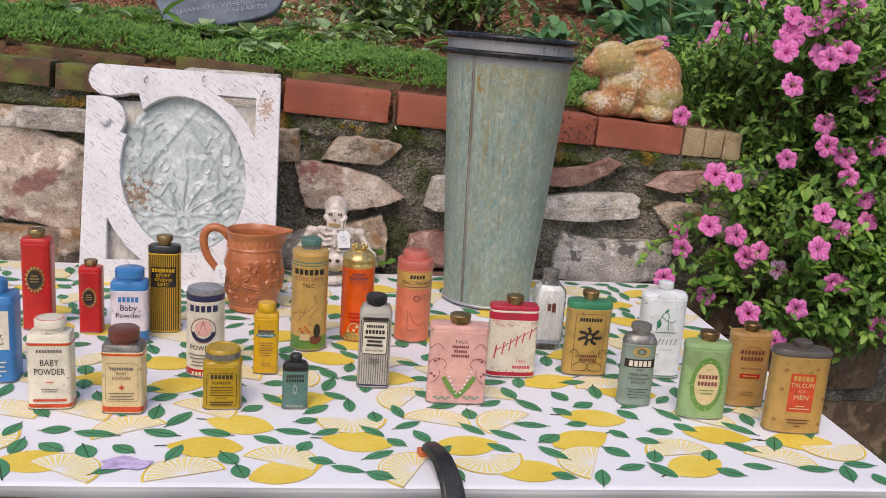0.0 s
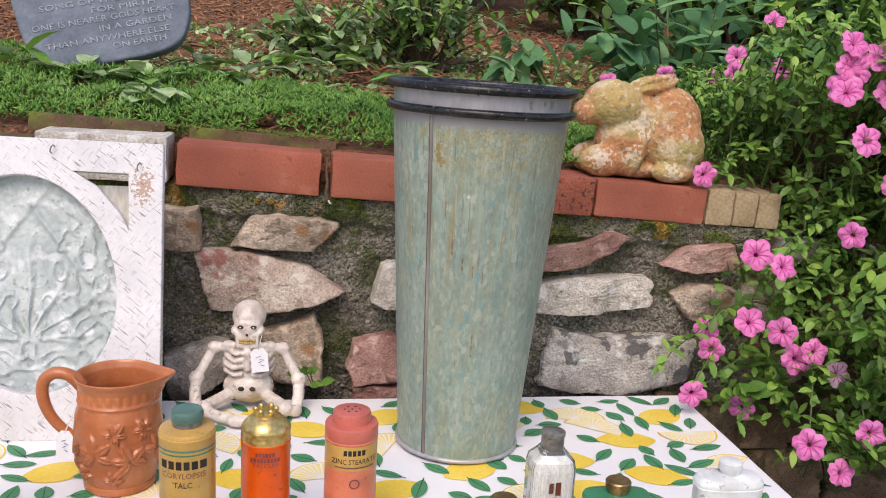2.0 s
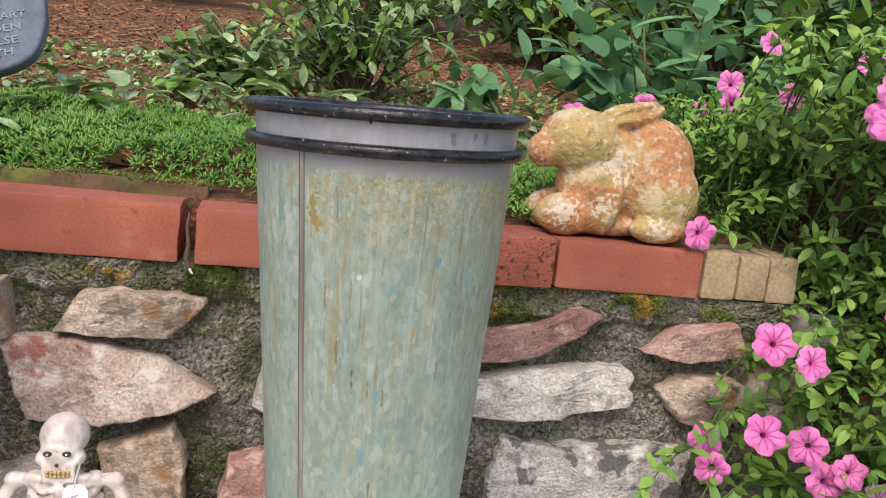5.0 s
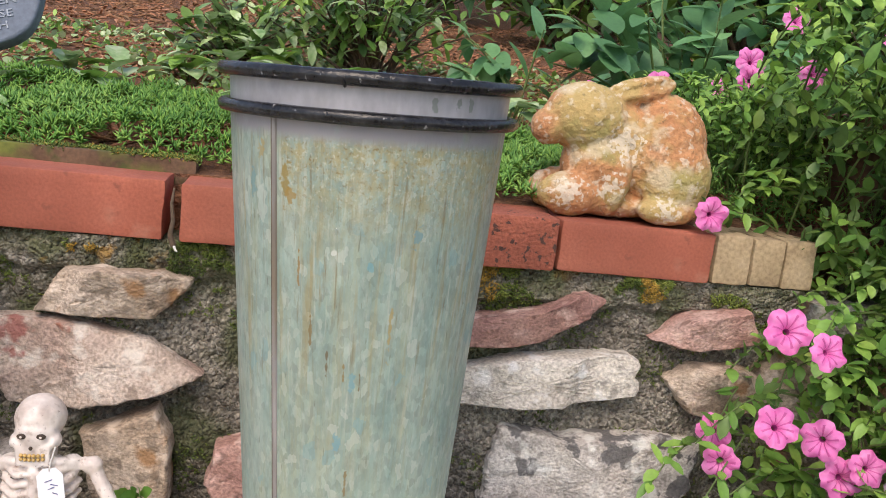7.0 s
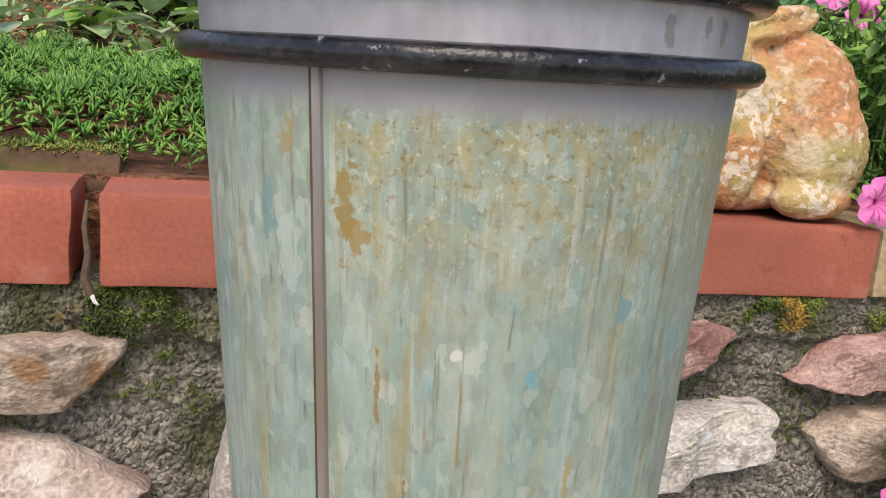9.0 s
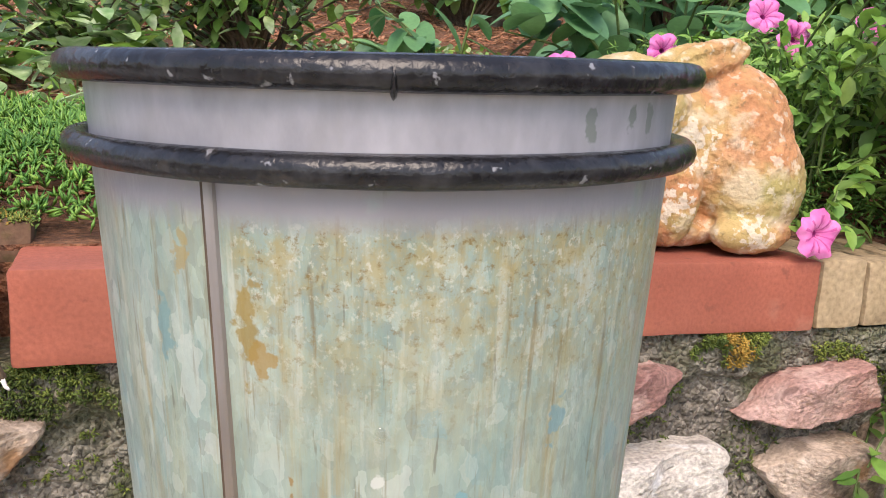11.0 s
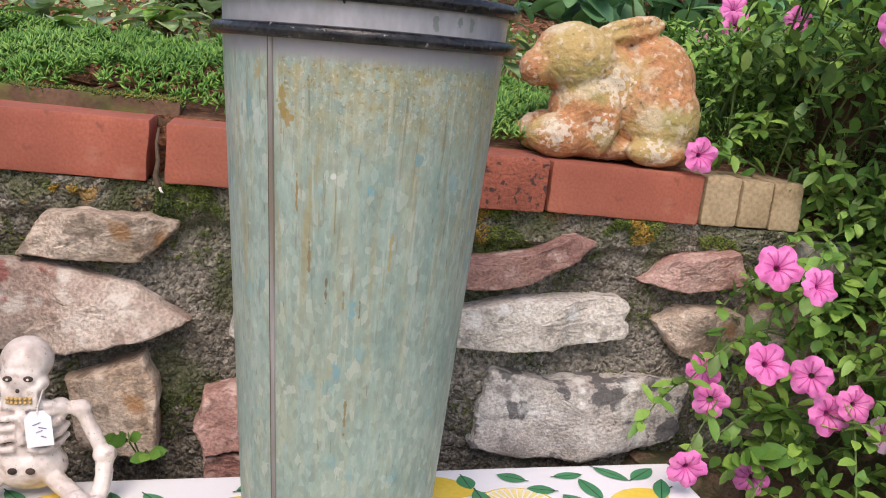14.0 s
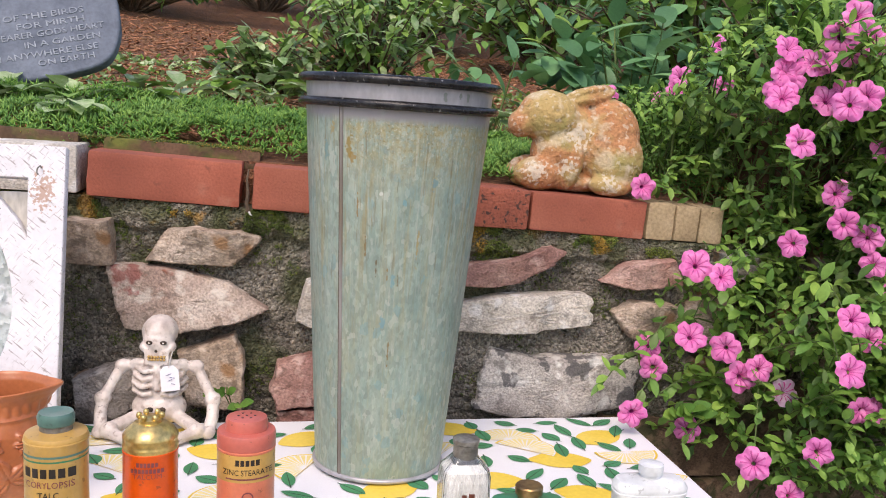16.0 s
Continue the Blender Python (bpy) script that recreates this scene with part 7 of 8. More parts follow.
# ---- plants ----
class Leaves:
    """Gathers many small blades into one mesh, quickly."""
    def __init__(self):
        self.v, self.f, self.mi = [], [], []

    def blade(self, p, d, up, l, w, fold=0.25, droop=0.2, mi=0, shape=(0.55, 1.0, 0.75), at=(0.22, 0.5, 0.78)):
        """A pointed leaf from p along d: rows of faces folded about the midrib."""
        d = d.normalized()
        s = d.cross(up)
        s = s.normalized() if s.length > 1e-4 else d.orthogonal().normalized()
        n = s.cross(d)
        b = len(self.v)
        pts = [p]
        for k, q in zip(at, shape):
            m = p + d * l * k - n * droop * l * k * k
            e = s * w / 2 * q
            lift = n * fold * w / 2 * q
            pts += [m + e + lift, m, m - e + lift]
        pts.append(p + d * l - n * droop * l)
        self.v += [tuple(q) for q in pts]
        last = 3 * len(at) + 1
        fs = [(0, 2, 1), (0, 3, 2)]
        for r in range(1, last - 3, 3):
            fs += [(r, r + 1, r + 4, r + 3), (r + 1, r + 2, r + 5, r + 4)]
        fs += [(last - 3, last - 2, last), (last - 2, last - 1, last)]
        self.f += [tuple(b + i for i in q) for q in fs]
        self.mi += [mi] * len(fs)

    def spike(self, p, d, l, w, mi=0):
        d = d.normalized()
        s = d.orthogonal().normalized() * w / 2
        t = d.cross(s)
        b = len(self.v)
        m = p + d * l * 0.45
        self.v += [tuple(p), tuple(m + s), tuple(m - s * 0.5 + t * 0.87), tuple(m - s * 0.5 - t * 0.87), tuple(p + d * l)]
        self.f += [(b, b + 2, b + 1), (b, b + 3, b + 2), (b, b + 1, b + 3), (b + 4, b + 1, b + 2), (b + 4, b + 2, b + 3), (b + 4, b + 3, b + 1)]
        self.mi += [mi] * 6

    def slab(self, m, sx, sy, sz):
        b = len(self.v)
        self.v += [tuple(m @ Vector((x * sx / 2, y * sy / 2 * (0.6 if x > 0 else 1), z * sz / 2))) for z in (-1, 1) for x, y in ((-1, -1), (1, -1), (1, 1), (-1, 1))]
        self.f += [tuple(b + i for i in q) for q in ((3, 2, 1, 0), (4, 5, 6, 7), (0, 1, 5, 4), (1, 2, 6, 5), (2, 3, 7, 6), (3, 0, 4, 7))]
        self.mi += [0] * 6

    def make(self, name, mats, parent=None, label="", smooth=True):
        me = bpy.data.meshes.new(name)
        me.from_pydata(self.v, [], self.f)
        for m in mats:
            me.materials.append(m)
        me.polygons.foreach_set("material_index", self.mi)
        if smooth:
            me.polygons.foreach_set("use_smooth", [True] * len(self.f))
        ob = new(name, me)
        if parent is not None:
            ob.parent = parent
            ob["kind"] = "stuff"
        if label:
            ob["label"] = label
        return ob


def rvec(rs):
    while True:
        v = Vector((rs.uniform(-1, 1), rs.uniform(-1, 1), rs.uniform(-1, 1)))
        if 0.1 < v.length < 1:
            return v.normalized()


def build_sedum():
    rs = random.Random(11)
    lv = Leaves()
    n = 0
    while n < 7800:
        x, y = rs.uniform(-1.15, 0.62), 1.612 + 0.478 * rs.random()
        edge = 2.02 - 0.16 * (x + 0.2) + 0.06 * noise.noise((x * 7, 1, 0)) if x < 0.15 else 1.93 - 0.25 * (x - 0.15) + 0.05 * noise.noise((x * 9, 4, 0))
        bare = noise.noise((x * 9, y * 9, 5)) + 0.5 * noise.noise((x * 25, y * 25, 6))
        if y > edge or bare < -0.55:
            continue
        n += 1
        hump = 0.022 + 0.022 * noise.noise((x * 8, y * 8, 9)) + 0.010 * noise.noise((x * 25, y * 25, 2))
        z = ground_z(x, y) + 0.006 + max(0.0, hump) * min(1, (y - 1.60) / 0.06)
        lean = Vector((rs.uniform(-0.5, 0.5), rs.uniform(-0.8, 0.3), 1)).normalized()
        l = rs.uniform(0.009, 0.018)
        p = Vector((x, y, z))
        for k in range(7):
            d = lean * rs.uniform(0.3, 1.0) + rvec(rs) * 0.8
            lv.spike(p + lean * l * rs.uniform(0, 0.6), d, l * rs.uniform(0.7, 1.2), 0.0032)
    lv.make("ground_cover", [M_SEDUM])
    tagged(bpy.data.objects["ground_cover"], "bright green creeping sedum spilling over the wall's edge", "ground cover", kind="stuff")


def build_moss():
    """Cushions of moss and golden lichen on the mortar, thickest under the bricks."""
    rs = random.Random(71)
    lv = Leaves()
    n = 0
    while n < 7500:
        x = rs.uniform(-0.95, 1.0)
        z = course_z(x) - 0.002 - 0.055 * rs.random() ** 2 if rs.random() < 0.6 else rs.uniform(0.72, 1.0)
        if noise.noise((x * 11, z * 17, 3)) + 0.5 * noise.noise((x * 40, z * 50, 6)) < 0.22:
            continue
        n += 1
        gold = z > course_z(x) - 0.04 and noise.noise((x * 14, 8, z * 10)) > 0.22
        p = Vector((x, wall_y(x, z) - rs.uniform(0.0, 0.004), z))
        for k in range(3):
            lv.spike(p, rvec(rs) + Vector((0, -0.8, 0.2)), rs.uniform(0.003, 0.0065), 0.0018, 1 if gold else 0)
    for k in range(2600):
        x = rs.uniform(-0.12, 0.145) if k % 2 else rs.uniform(-0.9, 0.145)
        y = 1.601 + 0.045 * rs.random()
        if noise.noise((x * 16, y * 30, 5)) < -0.1:
            continue
        p = Vector((x, y, course_z(x) + (0.080 if x > -0.1 else 0.078) + 0.003 * rs.random()))
        for q in range(3):
            lv.spike(p, rvec(rs) + Vector((0, -0.4, 0.7)), rs.uniform(0.003, 0.007), 0.0018, 1 if rs.random() < 0.12 else 0)
    ob = lv.make("moss", [M_MOSS, M_MOSS_GOLD])
    tagged(ob, "green moss cushions with golden lichen on the mortar", "moss", kind="stuff")


def build_chips():
    rs = random.Random(21)
    lv = Leaves()
    for k in range(17000):
        y = 1.72 + 3.4 * rs.random() ** 1.2
        x = rs.uniform(-1.0 - 0.3 * (y - 1.7), 1.3 + 0.45 * (y - 1.7))
        m = pose(x, y, ground_z(x, y) + rs.uniform(0.0, 0.007), rs.uniform(-25, 25), rs.uniform(-25, 25), rs.uniform(0, 360))
        s = rs.uniform(0.6, 1.2)
        lv.slab(m, rs.uniform(0.015, 0.055) * s, rs.uniform(0.003, 0.010) * s, rs.uniform(0.002, 0.004))
    lv.make("bark_chips", [M_CHIP], smooth=False)
    tagged(bpy.data.objects["bark_chips"], "scattered red-brown shredded bark chips and twigs", "mulch", kind="stuff")


def leaf_clump(name, x, y, r, count, l, w, mats, label, cat, seed, h=0.03, group=""):
    """A low plant of leaves fanning out from one root."""
    rs = random.Random(seed)
    z = ground_z(x, y)
    t = thing(name, pose(x, y, z), label, cat, group)
    lv = Leaves()
    bm = bmesh.new()
    for k in range(count):
        a = rs.uniform(0, 6.28)
        q = r * math.sqrt(rs.random())
        p = Vector((q * math.cos(a), q * math.sin(a), h * rs.uniform(0.4, 1.3)))
        d = Vector((math.cos(a) + rs.uniform(-0.6, 0.6), math.sin(a) + rs.uniform(-0.6, 0.6), rs.uniform(-0.1, 0.6)))
        lv.blade(p, d, Vector((0, 0, 1)), l * rs.uniform(0.7, 1.2), w * rs.uniform(0.8, 1.2), 0.3, rs.uniform(0.1, 0.5), rs.randrange(len(mats)), (0.75, 1.0, 0.7))
        if k % 3 == 0:
            tube([(p.x * 0.3, p.y * 0.3, -0.005), tuple(p * 0.8), tuple(p)], 0.0012, 5, bm)
    part("stem", bm, M_STEM, t)["kind"] = "stuff"
    lv.make("foliage", mats, t)
    return t


ROUND_LEAF = ((0.45, 0.82, 1.0, 0.96, 0.72, 0.38), (0.08, 0.22, 0.42, 0.62, 0.80, 0.93))


def shrub(name, at, size, stems, leaves, l, w, mats, label, cat, seed, twig=M_TWIG, spread=1.0, thick=0.004, down=0.0):
    """Stems rising from one root, with leaves along them."""
    rs = random.Random(seed)
    t = thing(name, pose(*at), label, cat)
    lv = Leaves()
    bm = bmesh.new()
    for k in range(stems):
        a = rs.uniform(0, 6.28)
        q = math.sqrt(rs.random())
        tip = Vector((size[0] * q * math.cos(a), size[1] * q * math.sin(a), size[2] * (1 - 0.55 * q * q) * rs.uniform(0.55, 1.05)))
        mid = Vector((tip.x * 0.35, tip.y * 0.35, tip.z * 0.62)) + rvec(rs) * 0.1 * size[2]
        root = Vector((rs.uniform(-0.04, 0.04) * spread, rs.uniform(-0.04, 0.04) * spread, -0.02))
        pts = [root.lerp(mid, s).lerp(mid.lerp(tip, s), s) for s in (0, 0.25, 0.5, 0.75, 1)]
        tube([tuple(p) for p in pts], thick, 5, bm, taper=thick * 0.3)
        for j in range(leaves):
            s = 0.35 + 0.65 * (j + rs.random()) / leaves
            p = root.lerp(mid, s).lerp(mid.lerp(tip, s), s)
            d = rvec(rs) + Vector((0, -0.15, 0.15 - down)) + (tip - mid).normalized() * 0.5
            lv.blade(p, d, Vector((0, -0.2, 1)), l * rs.uniform(0.6, 1.15), w * rs.uniform(0.75, 1.15), 0.2, rs.uniform(0.05, 0.45), rs.randrange(len(mats)), *(ROUND_LEAF if l > 0.07 else ()))
    part("branch", bm, twig, t)["kind"] = "stuff"
    lv.make("foliage", mats, t)
    return t


def flower_mesh(seed, m):
    """A petunia: a funnel that opens into five ruffled lobes, facing +z."""
    rs = random.Random(seed)
    bm = bmesh.new()
    seg = 40
    rows = []
    for q, z in ((0.09, -0.022), (0.14, -0.010), (0.26, -0.003), (0.5, 0.001), (0.75, 0.002), (1.0, 0.0)):
        row = []
        for k in range(seg):
            a = 2 * math.pi * k / seg
            lobe = 1 - (0.20 * abs(math.sin(2.5 * a)) ** 6 + 0.02 * math.sin(13 * a + seed)) * q ** 2
            r = 0.0265 * q * lobe
            wave = 0.0022 * q ** 2 * math.sin(10 * a + seed) + 0.002 * q ** 3 * math.cos(5 * a) - 0.003 * q ** 3 + 0.0012 * noise.noise((math.cos(a) * 2, math.sin(a) * 2, seed))
            row.append(bm.verts.new((r * math.cos(a), r * math.sin(a), z + wave)))
        rows.append(row)
    for i, (a, b) in enumerate(zip(rows, rows[1:])):
        for k in range(seg):
            f = bm.faces.new((a[k], a[(k + 1) % seg], b[(k + 1) % seg], b[k]))
            f.material_index = 1 if i < 1 else 2 if k % 8 in (0, 4) and i < 4 else 0
            f.smooth = True
    me = bpy.data.meshes.new("flower")
    bm.to_mesh(me)
    bm.free()
    me.materials.append(m)
    me.materials.append(M_THROAT)
    me.materials.append(M_VEIN)
    return me


def build_petunias():
    rs = random.Random(5)
    t = thing("petunia_bush", pose(0, 0, 0), "petunia bush full of bright pink flowers, trailing down the wall", "flower bush")
    low = [(0.772, 1.386, 1.000), (0.789, 1.337, 0.992), (0.737, 1.452, 0.862), (0.740, 1.434, 0.831), (0.773, 1.385, 0.894), (0.833, 1.393, 0.874),
           (0.865, 1.393, 0.829), (0.887, 1.383, 0.845), (0.680, 1.358, 0.786), (0.808, 1.440, 0.730), (0.814, 1.251, 0.750), (0.927, 1.275, 0.754),
           (0.884, 1.327, 1.042), (0.839, 1.259, 1.187), (0.922, 1.228, 0.958), (1.008, 1.307, 0.912), (0.913, 1.206, 0.893), (1.019, 1.317, 0.798),
           (0.989, 1.392, 1.110), (0.977, 1.350, 1.070), (1.020, 1.352, 1.050), (1.031, 1.348, 1.011), (1.056, 1.381, 1.180), (1.070, 1.339, 0.972),
           (1.076, 1.327, 0.928), (1.040, 1.320, 0.800), (0.907, 1.300, 0.680), (1.092, 1.357, 1.075), (1.140, 1.323, 0.708)]
    high = [(0.965, 1.910, 1.296), (0.953, 1.980, 1.248), (0.887, 1.754, 1.262), (0.975, 1.744, 1.274), (1.128, 1.783, 1.332), (1.038, 1.599, 1.284),
            (0.881, 1.387, 1.247), (1.125, 2.069, 1.378), (0.903, 1.263, 1.237), (0.976, 1.331, 1.252), (0.799, 1.87, 1.25), (0.709, 1.95, 1.228),
            (0.739, 1.524, 1.100), (0.991, 1.55, 1.288), (1.003, 1.56, 1.329), (1.059, 1.55, 1.308), (1.076, 1.55, 1.246), (1.104, 1.55, 1.26),
            (1.102, 1.57, 1.354), (1.149, 1.55, 1.346), (1.17, 1.5, 1.22), (1.2, 1.42, 1.1), (1.19, 1.4, 0.98), (1.2, 1.36, 0.86), (1.24, 1.5, 1.3),
            (0.931, 1.47, 1.253), (0.984, 1.47, 1.303), (1.043, 1.47, 1.321), (1.053, 1.47, 1.378)]
    # those of the crown stand out at its face
    heart = Vector((0.20, 0.40, 1.25))
    high = [tuple(heart.lerp(Vector(p), 1.0 / (p[1] - 0.4))) if 1.42 < p[1] < 1.7 and p[0] > 0.9 else p for p in high]
    meshes = [flower_mesh(k, M_PETAL) for k in range(5)]
    pale = flower_mesh(9, M_PETAL_PALE)
    lv = Leaves()
    stems = bmesh.new()
    core = Vector((1.08, 1.60, 0.92))

    def leafy_stem(a, b, n, l, sag=0.05, pale=0.8):
        mid = a.lerp(b, 0.5) + Vector((rs.uniform(-0.03, 0.03), rs.uniform(-0.03, 0.03), sag))
        tube([tuple(a.lerp(mid, s).lerp(mid.lerp(b, s), s)) for s in (0, 0.2, 0.4, 0.6, 0.8, 1)], 0.0016, 5, stems, taper=0.0009)
        for j in range(n):
            s = 0.25 + 0.75 * (j + rs.random()) / n
            p = a.lerp(mid, s).lerp(mid.lerp(b, s), s)
            d = rvec(rs) + (b - a).normalized() * 0.4 + Vector((0, -0.3, 0.1))
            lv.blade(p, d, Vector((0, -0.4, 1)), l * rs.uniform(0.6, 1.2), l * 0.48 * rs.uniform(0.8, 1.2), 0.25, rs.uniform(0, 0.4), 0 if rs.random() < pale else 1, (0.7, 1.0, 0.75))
    spots = [(Vector(p), meshes[i % 5]) for i, p in enumerate(low + high)] + [(Vector((0.938, 1.390, 0.805)), pale)]
    for i, (p, me) in enumerate(spots):
        ob = new("flower", me)
        ob.parent = t
        face = Vector((-0.35 + rs.uniform(-0.45, 0.45), -1.0, 0.25 + rs.uniform(-0.35, 0.4))).normalized()
        ob.matrix_basis = Matrix.Translation(p) @ face.to_track_quat("Z", "Y").to_matrix().to_4x4() @ pose(0, 0, 0, 0, 0, rs.uniform(0, 72)) @ Matrix.Scale(rs.uniform(0.78, 0.98), 4)
        base = p - face * 0.02
        root = core.lerp(p, 0.45) + Vector((0, 0.08, 0.03)) if p.y < 1.7 else p + Vector((0.08, 0.05, -0.16))
        leafy_stem(root, base, 11, 0.026)
        for k in range(4):
            lv.blade(base, rvec(rs) + face * 0.3, face, 0.014, 0.005, 0.1, 0.2)
    # the bush's own shoots
    for k in range(820):
        a = rs.uniform(-0.5, 3.64)
        z = rs.uniform(0.70, 1.36)
        bulge = 0.30 + 0.05 * math.sin(z * 9)
        left = 0.835 - 0.02 * math.sin(z * 11) if z > 0.97 else 0.80 - 0.12 * max(0, 0.95 - z)
        x = rs.uniform(left, 1.45)
        front = 1.62 - (0.33 if z < 1.0 else 0.26) * min(1, (x - left) / 0.16 + 0.15) - 0.05 * rs.random()
        # hollow beside the statue: mostly the dark leaf, its shade put into the colour
        shaded_hollow = 0.97 < z < 1.26 and x < 1.08
        if shaded_hollow and z < 1.17 and x < 0.98 and rs.random() < 0.7:
            continue
        tip = Vector((x, front + abs(rs.gauss(0, 0.05)), z))
        root = Vector((x + rs.uniform(-0.02, 0.14), front + rs.uniform(0.12, 0.25), z - rs.uniform(0.05, 0.16)))
        leafy_stem(root, tip, 13, rs.uniform(0.020, 0.032), 0.03, 0.35 if shaded_hollow else 0.88)
    # lighter shoots along the bush's crown
    for k in range(240):
        x, z = rs.uniform(0.98, 1.5), rs.uniform(1.20, 1.42)
        tip = Vector((x, 1.42 + rs.uniform(0, 0.25), z))
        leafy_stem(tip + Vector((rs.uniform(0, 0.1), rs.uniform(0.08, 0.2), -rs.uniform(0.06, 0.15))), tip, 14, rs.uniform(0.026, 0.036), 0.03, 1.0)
    # shoots over the end of the brick course, half dark leaf as painted shade
    for k in range(70):
        tip = Vector((rs.uniform(0.885, 1.05), rs.uniform(1.45, 1.53), rs.uniform(0.93, 1.13)))
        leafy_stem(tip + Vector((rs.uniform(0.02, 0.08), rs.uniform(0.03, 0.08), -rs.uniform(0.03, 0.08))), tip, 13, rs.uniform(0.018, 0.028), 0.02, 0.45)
    # small bright shoots behind and beside the statue
    for k in range(260):
        tip = Vector((rs.uniform(0.79, 1.12), rs.uniform(1.60, 1.95), rs.uniform(1.17, 1.26) + 0.02 * rs.random()))
        leafy_stem(tip + Vector((rs.uniform(-0.02, 0.06), rs.uniform(0.02, 0.09), -rs.uniform(0.05, 0.10))), tip, 16, rs.uniform(0.013, 0.020), 0.02, 1.0)
    # shoots that trail left over the wall
    for x, y, z in ((0.70, 1.42, 0.86), (0.66, 1.44, 0.80), (0.74, 1.45, 0.93), (0.72, 1.42, 0.77), (0.80, 1.42, 0.96), (0.84, 1.44, 1.0), (0.78, 1.40, 0.72), (0.86, 1.38, 0.66), (0.79, 1.57, 1.11), (0.77, 1.56, 1.085)):
        leafy_stem(Vector((x + 0.16, y + 0.07, z + 0.03)), Vector((x, y, z)), 15, 0.026)
    part("stem", stems, M_STEM, t)["kind"] = "stuff"
    lv.make("foliage", [M_LEAF, M_LEAF_DARK], t, "soft green petunia leaves")


def build_ferny():
    """Feathery dark greenery behind the rabbit."""
    rs = random.Random(31)
    lv = Leaves()
    for k in range(1300):
        x, y = rs.uniform(0.50, 1.30), rs.uniform(1.64, 2.05)
        if x < 0.74 and y < 1.67:
            continue
        z = ground_z(x, y)
        h = rs.uniform(0.03, 0.085) * (0.35 if x < 0.72 else 1 + 1.1 * min(1.0, (x - 0.72) / 0.2) * (y > 1.72))
        b = Vector((x, y, z))
        tip = b + Vector((rs.uniform(-0.05, 0.03), rs.uniform(-0.06, 0.03), h))
        for j in range(12):
            lv.spike(b.lerp(tip, j / 11), rvec(rs) + Vector((0, 0, 0.4)), rs.uniform(0.010, 0.022), 0.0028)
    ob = lv.make("feathery_greenery", [M_FERN])
    tagged(ob, "dark feathery green plants behind the rabbit statue", "plant", kind="stuff")


def build_bed():
    g = "variegated plants in the mulch bed"
    spots = [(-0.19, 1.88), (-0.12, 2.15), (-0.43, 1.90), (-0.16, 1.74), (-0.06, 1.98), (0.14, 2.28), (0.06, 2.33), (0.33, 2.30), (0.22, 2.02), (-0.62, 1.95), (0.50, 1.98), (0.62, 2.10), (-0.01, 2.06), (0.42, 2.15), (-0.30, 1.88), (0.20, 2.45)]
    for i, (x, y) in enumerate(spots):
        leaf_clump("variegated_plant", x, y, 0.03 + 0.012 * (i % 3), 10 + 3 * (i % 4), 0.056 + 0.008 * (i % 3), 0.038, [M_LEAF_PALE, M_LEAF_PALE, M_LEAF], "low plant with pale green and white leaves in mulch", "plant", 100 + i, 0.045, g)
    rs = random.Random(77)
    lv = Leaves()
    for k in range(5200):
        x, y = rs.uniform(-0.5, 1.2), rs.uniform(1.92, 3.1)
        if noise.noise((x * 5, y * 5, 3)) < -0.12:
            continue
        p = Vector((x, y, ground_z(x, y) + rs.uniform(0.004, 0.022)))
        lv.blade(p, rvec(rs) + Vector((0, -0.3, 0.2)), Vector((0, 0, 1)), rs.uniform(0.012, 0.024), rs.uniform(0.009, 0.016), 0.1, 0.2, rs.randrange(2), (0.8, 1, 0.8))
    tagged(lv.make("seedlings", [M_LEAF_PALE, M_LEAF]), "small pale green seedlings scattered through the mulch", "plant", kind="stuff")
    shrub("shrub", (0.42, 2.62, ground_z(0.42, 2.62)), (0.30, 0.26, 0.42), 56, 22, 0.042, 0.019, [M_LEAF_PALE, M_LEAF_DARK, M_LEAF], "small shrub with pale-edged narrow leaves", "shrub", 41)
    shrub("shrub", (0.14, 2.55, ground_z(0.14, 2.55)), (0.18, 0.16, 0.16), 26, 12, 0.050, 0.024, [M_LEAF_PALE, M_LEAF_DARK], "low leafy shrub with toothed green leaves", "shrub", 42)
    shrub("broad_leaf_plant", (0.98, 2.22, ground_z(0.98, 2.22)), (0.42, 0.26, 0.40), 22, 9, 0.100, 0.046, [M_LEAF_BLUE], "tall plant with broad blue-green leaves", "plant", 43, M_STEM, down=0.35)
    shrub("broad_leaf_plant", (0.72, 2.35, ground_z(0.72, 2.35)), (0.20, 0.2, 0.22), 8, 7, 0.075, 0.036, [M_LEAF_BLUE], "tall plant with broad blue-green leaves", "plant", 44, M_STEM, down=0.3)
    for i, (x, y, sx, sz) in enumerate(((1.45, 2.9, 0.5, 0.8), (2.1, 3.6, 0.7, 1.1), (1.35, 4.1, 0.6, 0.7), (2.9, 4.8, 1.0, 1.6), (0.75, 5.0, 0.8, 0.6), (1.7, 5.6, 1.0, 1.2), (-0.6, 5.4, 0.9, 0.6), (-1.6, 4.4, 0.8, 0.8), (0.1, 6.2, 1.2, 0.9), (1.5, 2.3, 0.35, 0.6))):
        shrub("garden_shrub", (x, y, ground_z(x, y)), (sx, sx * 0.8, sz), 60, 16, 0.085, 0.040, [M_LEAF_DARK, M_LEAF, M_LEAF_BLUE], "dense green shrub at the back of the bed", "shrub", 50 + i, thick=0.007)


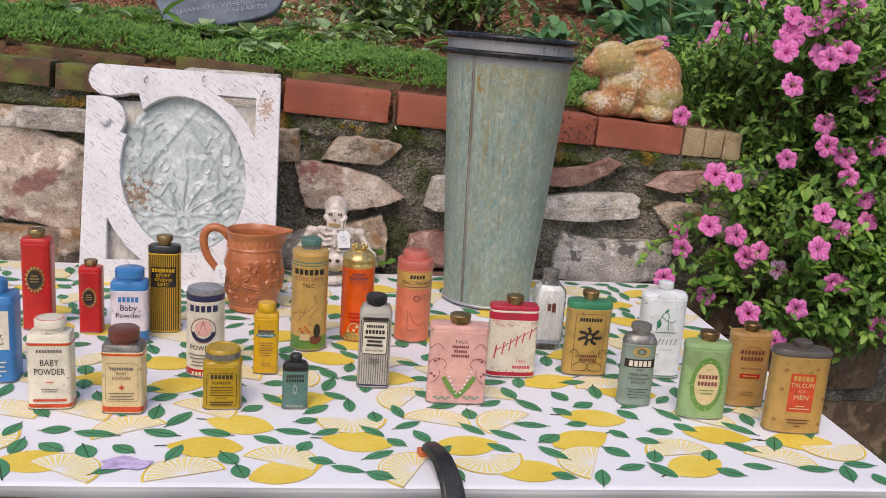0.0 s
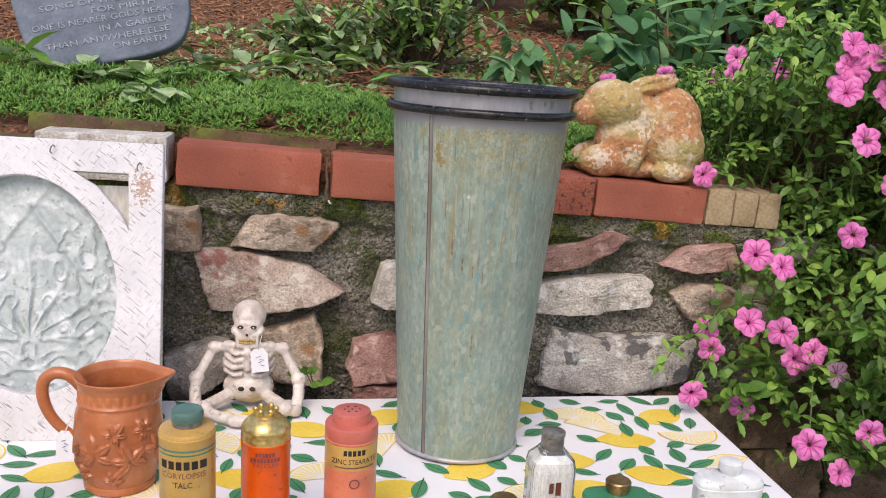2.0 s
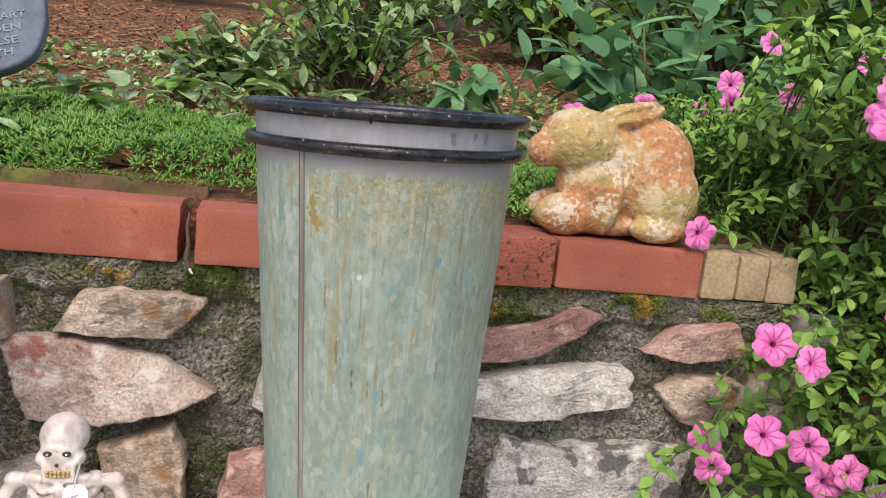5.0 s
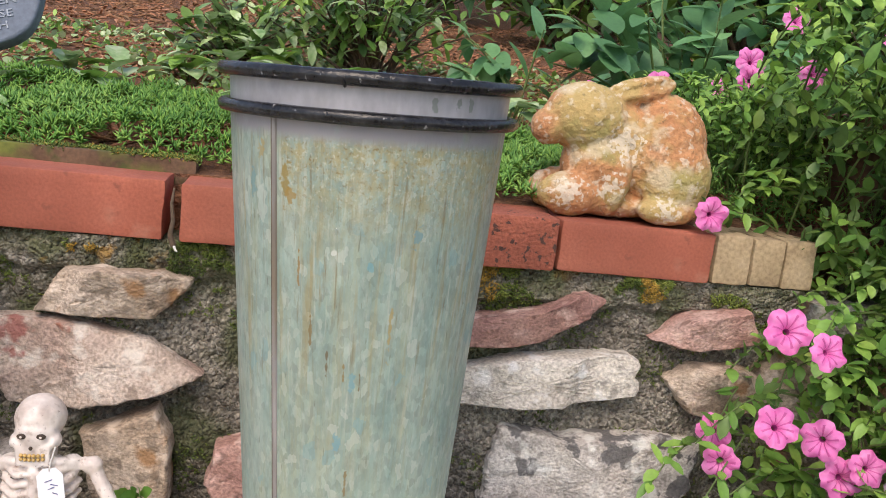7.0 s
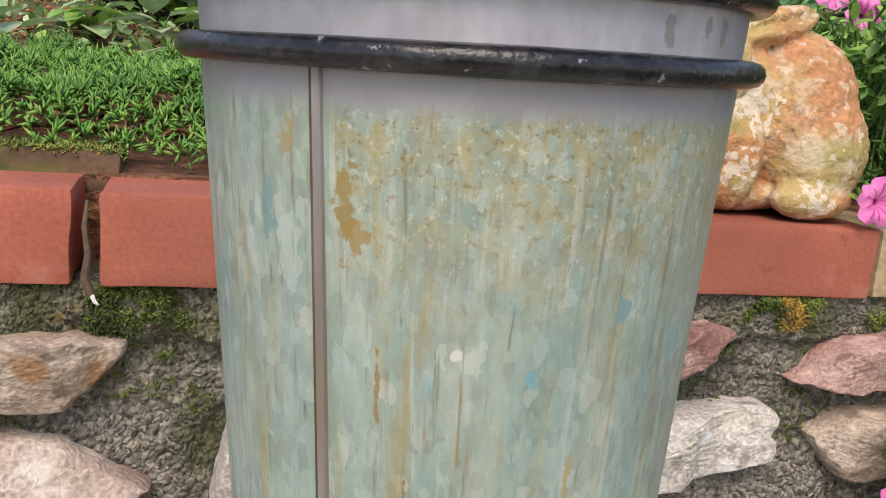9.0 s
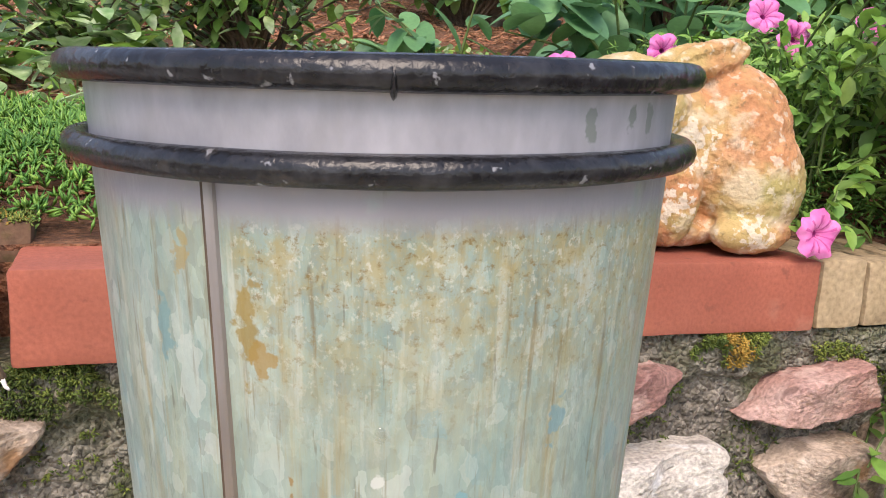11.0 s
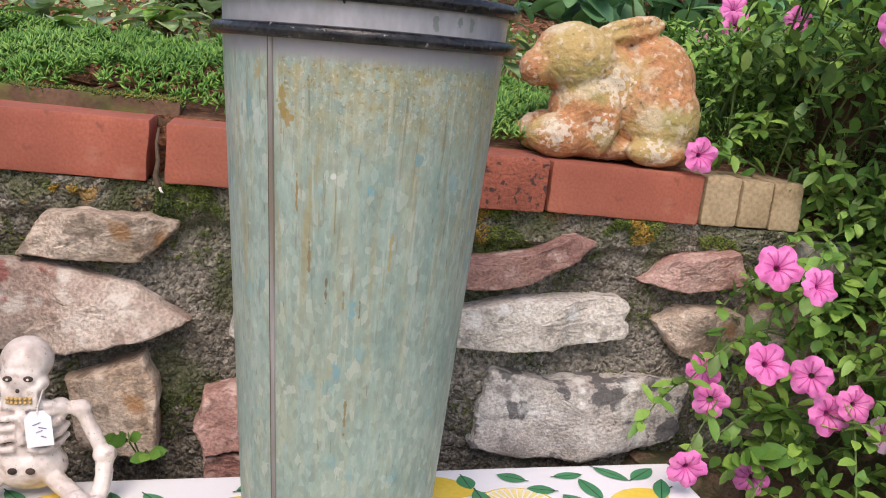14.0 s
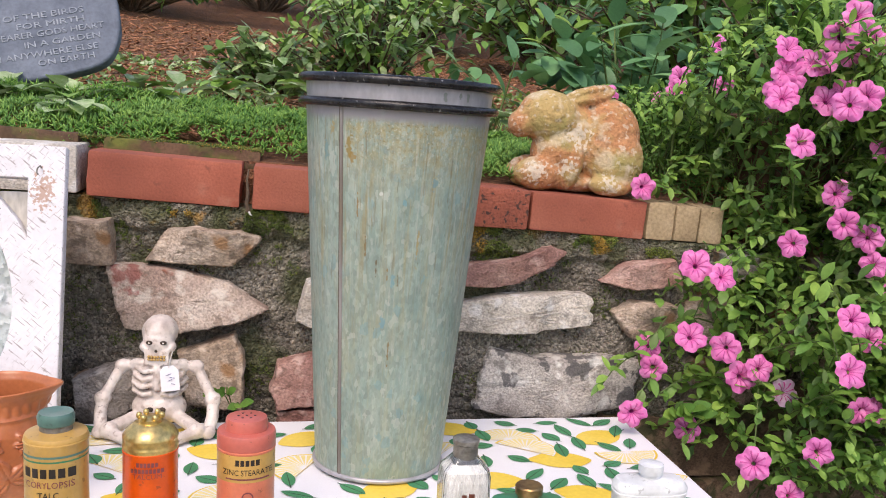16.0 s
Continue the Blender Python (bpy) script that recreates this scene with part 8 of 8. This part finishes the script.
def build_tree(x, y, r, h, seed):
    """A trunk with limbs and a crown of leaves above the view."""
    rs = random.Random(seed)
    t = thing("tree", pose(x, y, ground_z(x, y) - 0.05), "garden tree with rough grey-brown bark", "tree")
    bm = tube([(0, 0, 0), (0.02, 0.01, h * 0.25), (-0.02, 0.03, h * 0.5), (0.03, 0.02, h)], r, 14, taper=r * 0.45)
    for k in range(7):
        a = rs.uniform(0, 6.28)
        z = h * rs.uniform(0.5, 0.95)
        tube([(0, 0, z), (0.5 * math.cos(a), 0.5 * math.sin(a), z + 0.3), (1.1 * math.cos(a), 1.1 * math.sin(a), z + 0.7)], r * 0.4, 8, bm, taper=r * 0.1)
    part("trunk", bm, M_BARK, t)
    lv = Leaves()
    for c in range(40):
        a, q = rs.uniform(0, 6.28), rs.uniform(0.2, 1.4)
        centre = Vector((q * math.cos(a), q * math.sin(a), h * rs.uniform(0.7, 1.25)))
        for k in range(70):
            lv.blade(centre + rvec(rs) * rs.uniform(0.05, 0.4), rvec(rs), Vector((0, 0, 1)), 0.11, 0.05)
    lv.make("crown", [M_LEAF_DARK], t)


build_sedum()
build_chips()
build_petunias()
build_ferny()
build_bed()
build_tree(1.45, 4.2, 0.10, 3.4, 61)
build_tree(3.4, 6.0, 0.12, 4.0, 62)
build_moss()

# ---- small things in the bed and by the wall ----
M_POT = mat("brown_pot", [(0.07, 0.035, 0.022), (0.13, 0.062, 0.04), (0.18, 0.09, 0.06)], 24, 0.8, 0.3, 160)


def build_pot():
    t = thing("flower_pot", pose(1.10, 1.72, 1.062), "dark brown clay flower pot under the petunias", "flower pot")
    part("body", lathe([(0.085, 0.0), (0.115, 0.13), (0.110, 0.13), (0.08, 0.02), (0.0, 0.02)], 40), M_POT, t)
    part("rim", lathe([(0.116, 0.125), (0.124, 0.127), (0.126, 0.16), (0.118, 0.163), (0.112, 0.158), (0.112, 0.125)], 40, cap=False), M_POT, t)
    part("potting_soil", lathe([(0.111, 0.135), (0.0, 0.142)], 30, cap=False), M_SOIL, t)


def build_weed(x, y, z, l, seed, label):
    """A small weed with a few lobed leaves."""
    rs = random.Random(seed)
    t = thing("weed", pose(x, y, z), label, "weed")
    bm = bmesh.new()
    lv = Leaves()
    for k in range(3):
        a = rs.uniform(3.4, 6.0)
        tip = Vector((0.03 * math.cos(a), 0.02 * math.sin(a) - 0.008, rs.uniform(0.02, 0.05)))
        tube([(0, 0, 0), tuple(tip * 0.6 + Vector((0, 0, 0.008))), tuple(tip)], 0.0010, 5, bm)
        for da in (-0.9, -0.4, 0, 0.4, 0.9):
            lv.blade(tip, Vector((math.cos(a + da), -0.6, math.sin(da) * 0.3 + 0.25)), Vector((0, -1, 0.6)), l * (1 - 0.25 * abs(da)), l * 0.42, 0.1, 0.1)
    part("stem", bm, M_STEM, t)
    lv.make("foliage", [M_LEAF], t)


def build_dead_leaf():
    t = thing("dead_leaf", pose(0.128, 1.520, 1.046), "curled brown dead leaf wedged between two bricks", "leaf")
    part("blade", tube([(0.002, 0.0, -0.002), (-0.001, -0.003, 0.010), (0.001, 0.004, 0.024), (-0.001, 0.008, 0.042), (0.001, 0.014, 0.058)], 0.0034, 7, taper=0.0012), M_TWIG, t)
    part("stalk", tube([(0.002, 0.0, -0.001), (0.005, -0.006, -0.006), (0.007, -0.008, -0.007)], 0.0018, 6, taper=0.0008), M_STRING, t, "pale broken end")


build_dead_leaf()
build_pot()
build_weed(0.115, 1.492, 0.748, 0.030, 3, "small bright green weed growing behind the table")
build_weed(0.80, 1.46, 0.735, 0.045, 7, "broad pale weed leaf beside the table corner")

# ---- wall bricks, last ----
build_bricks(wall)
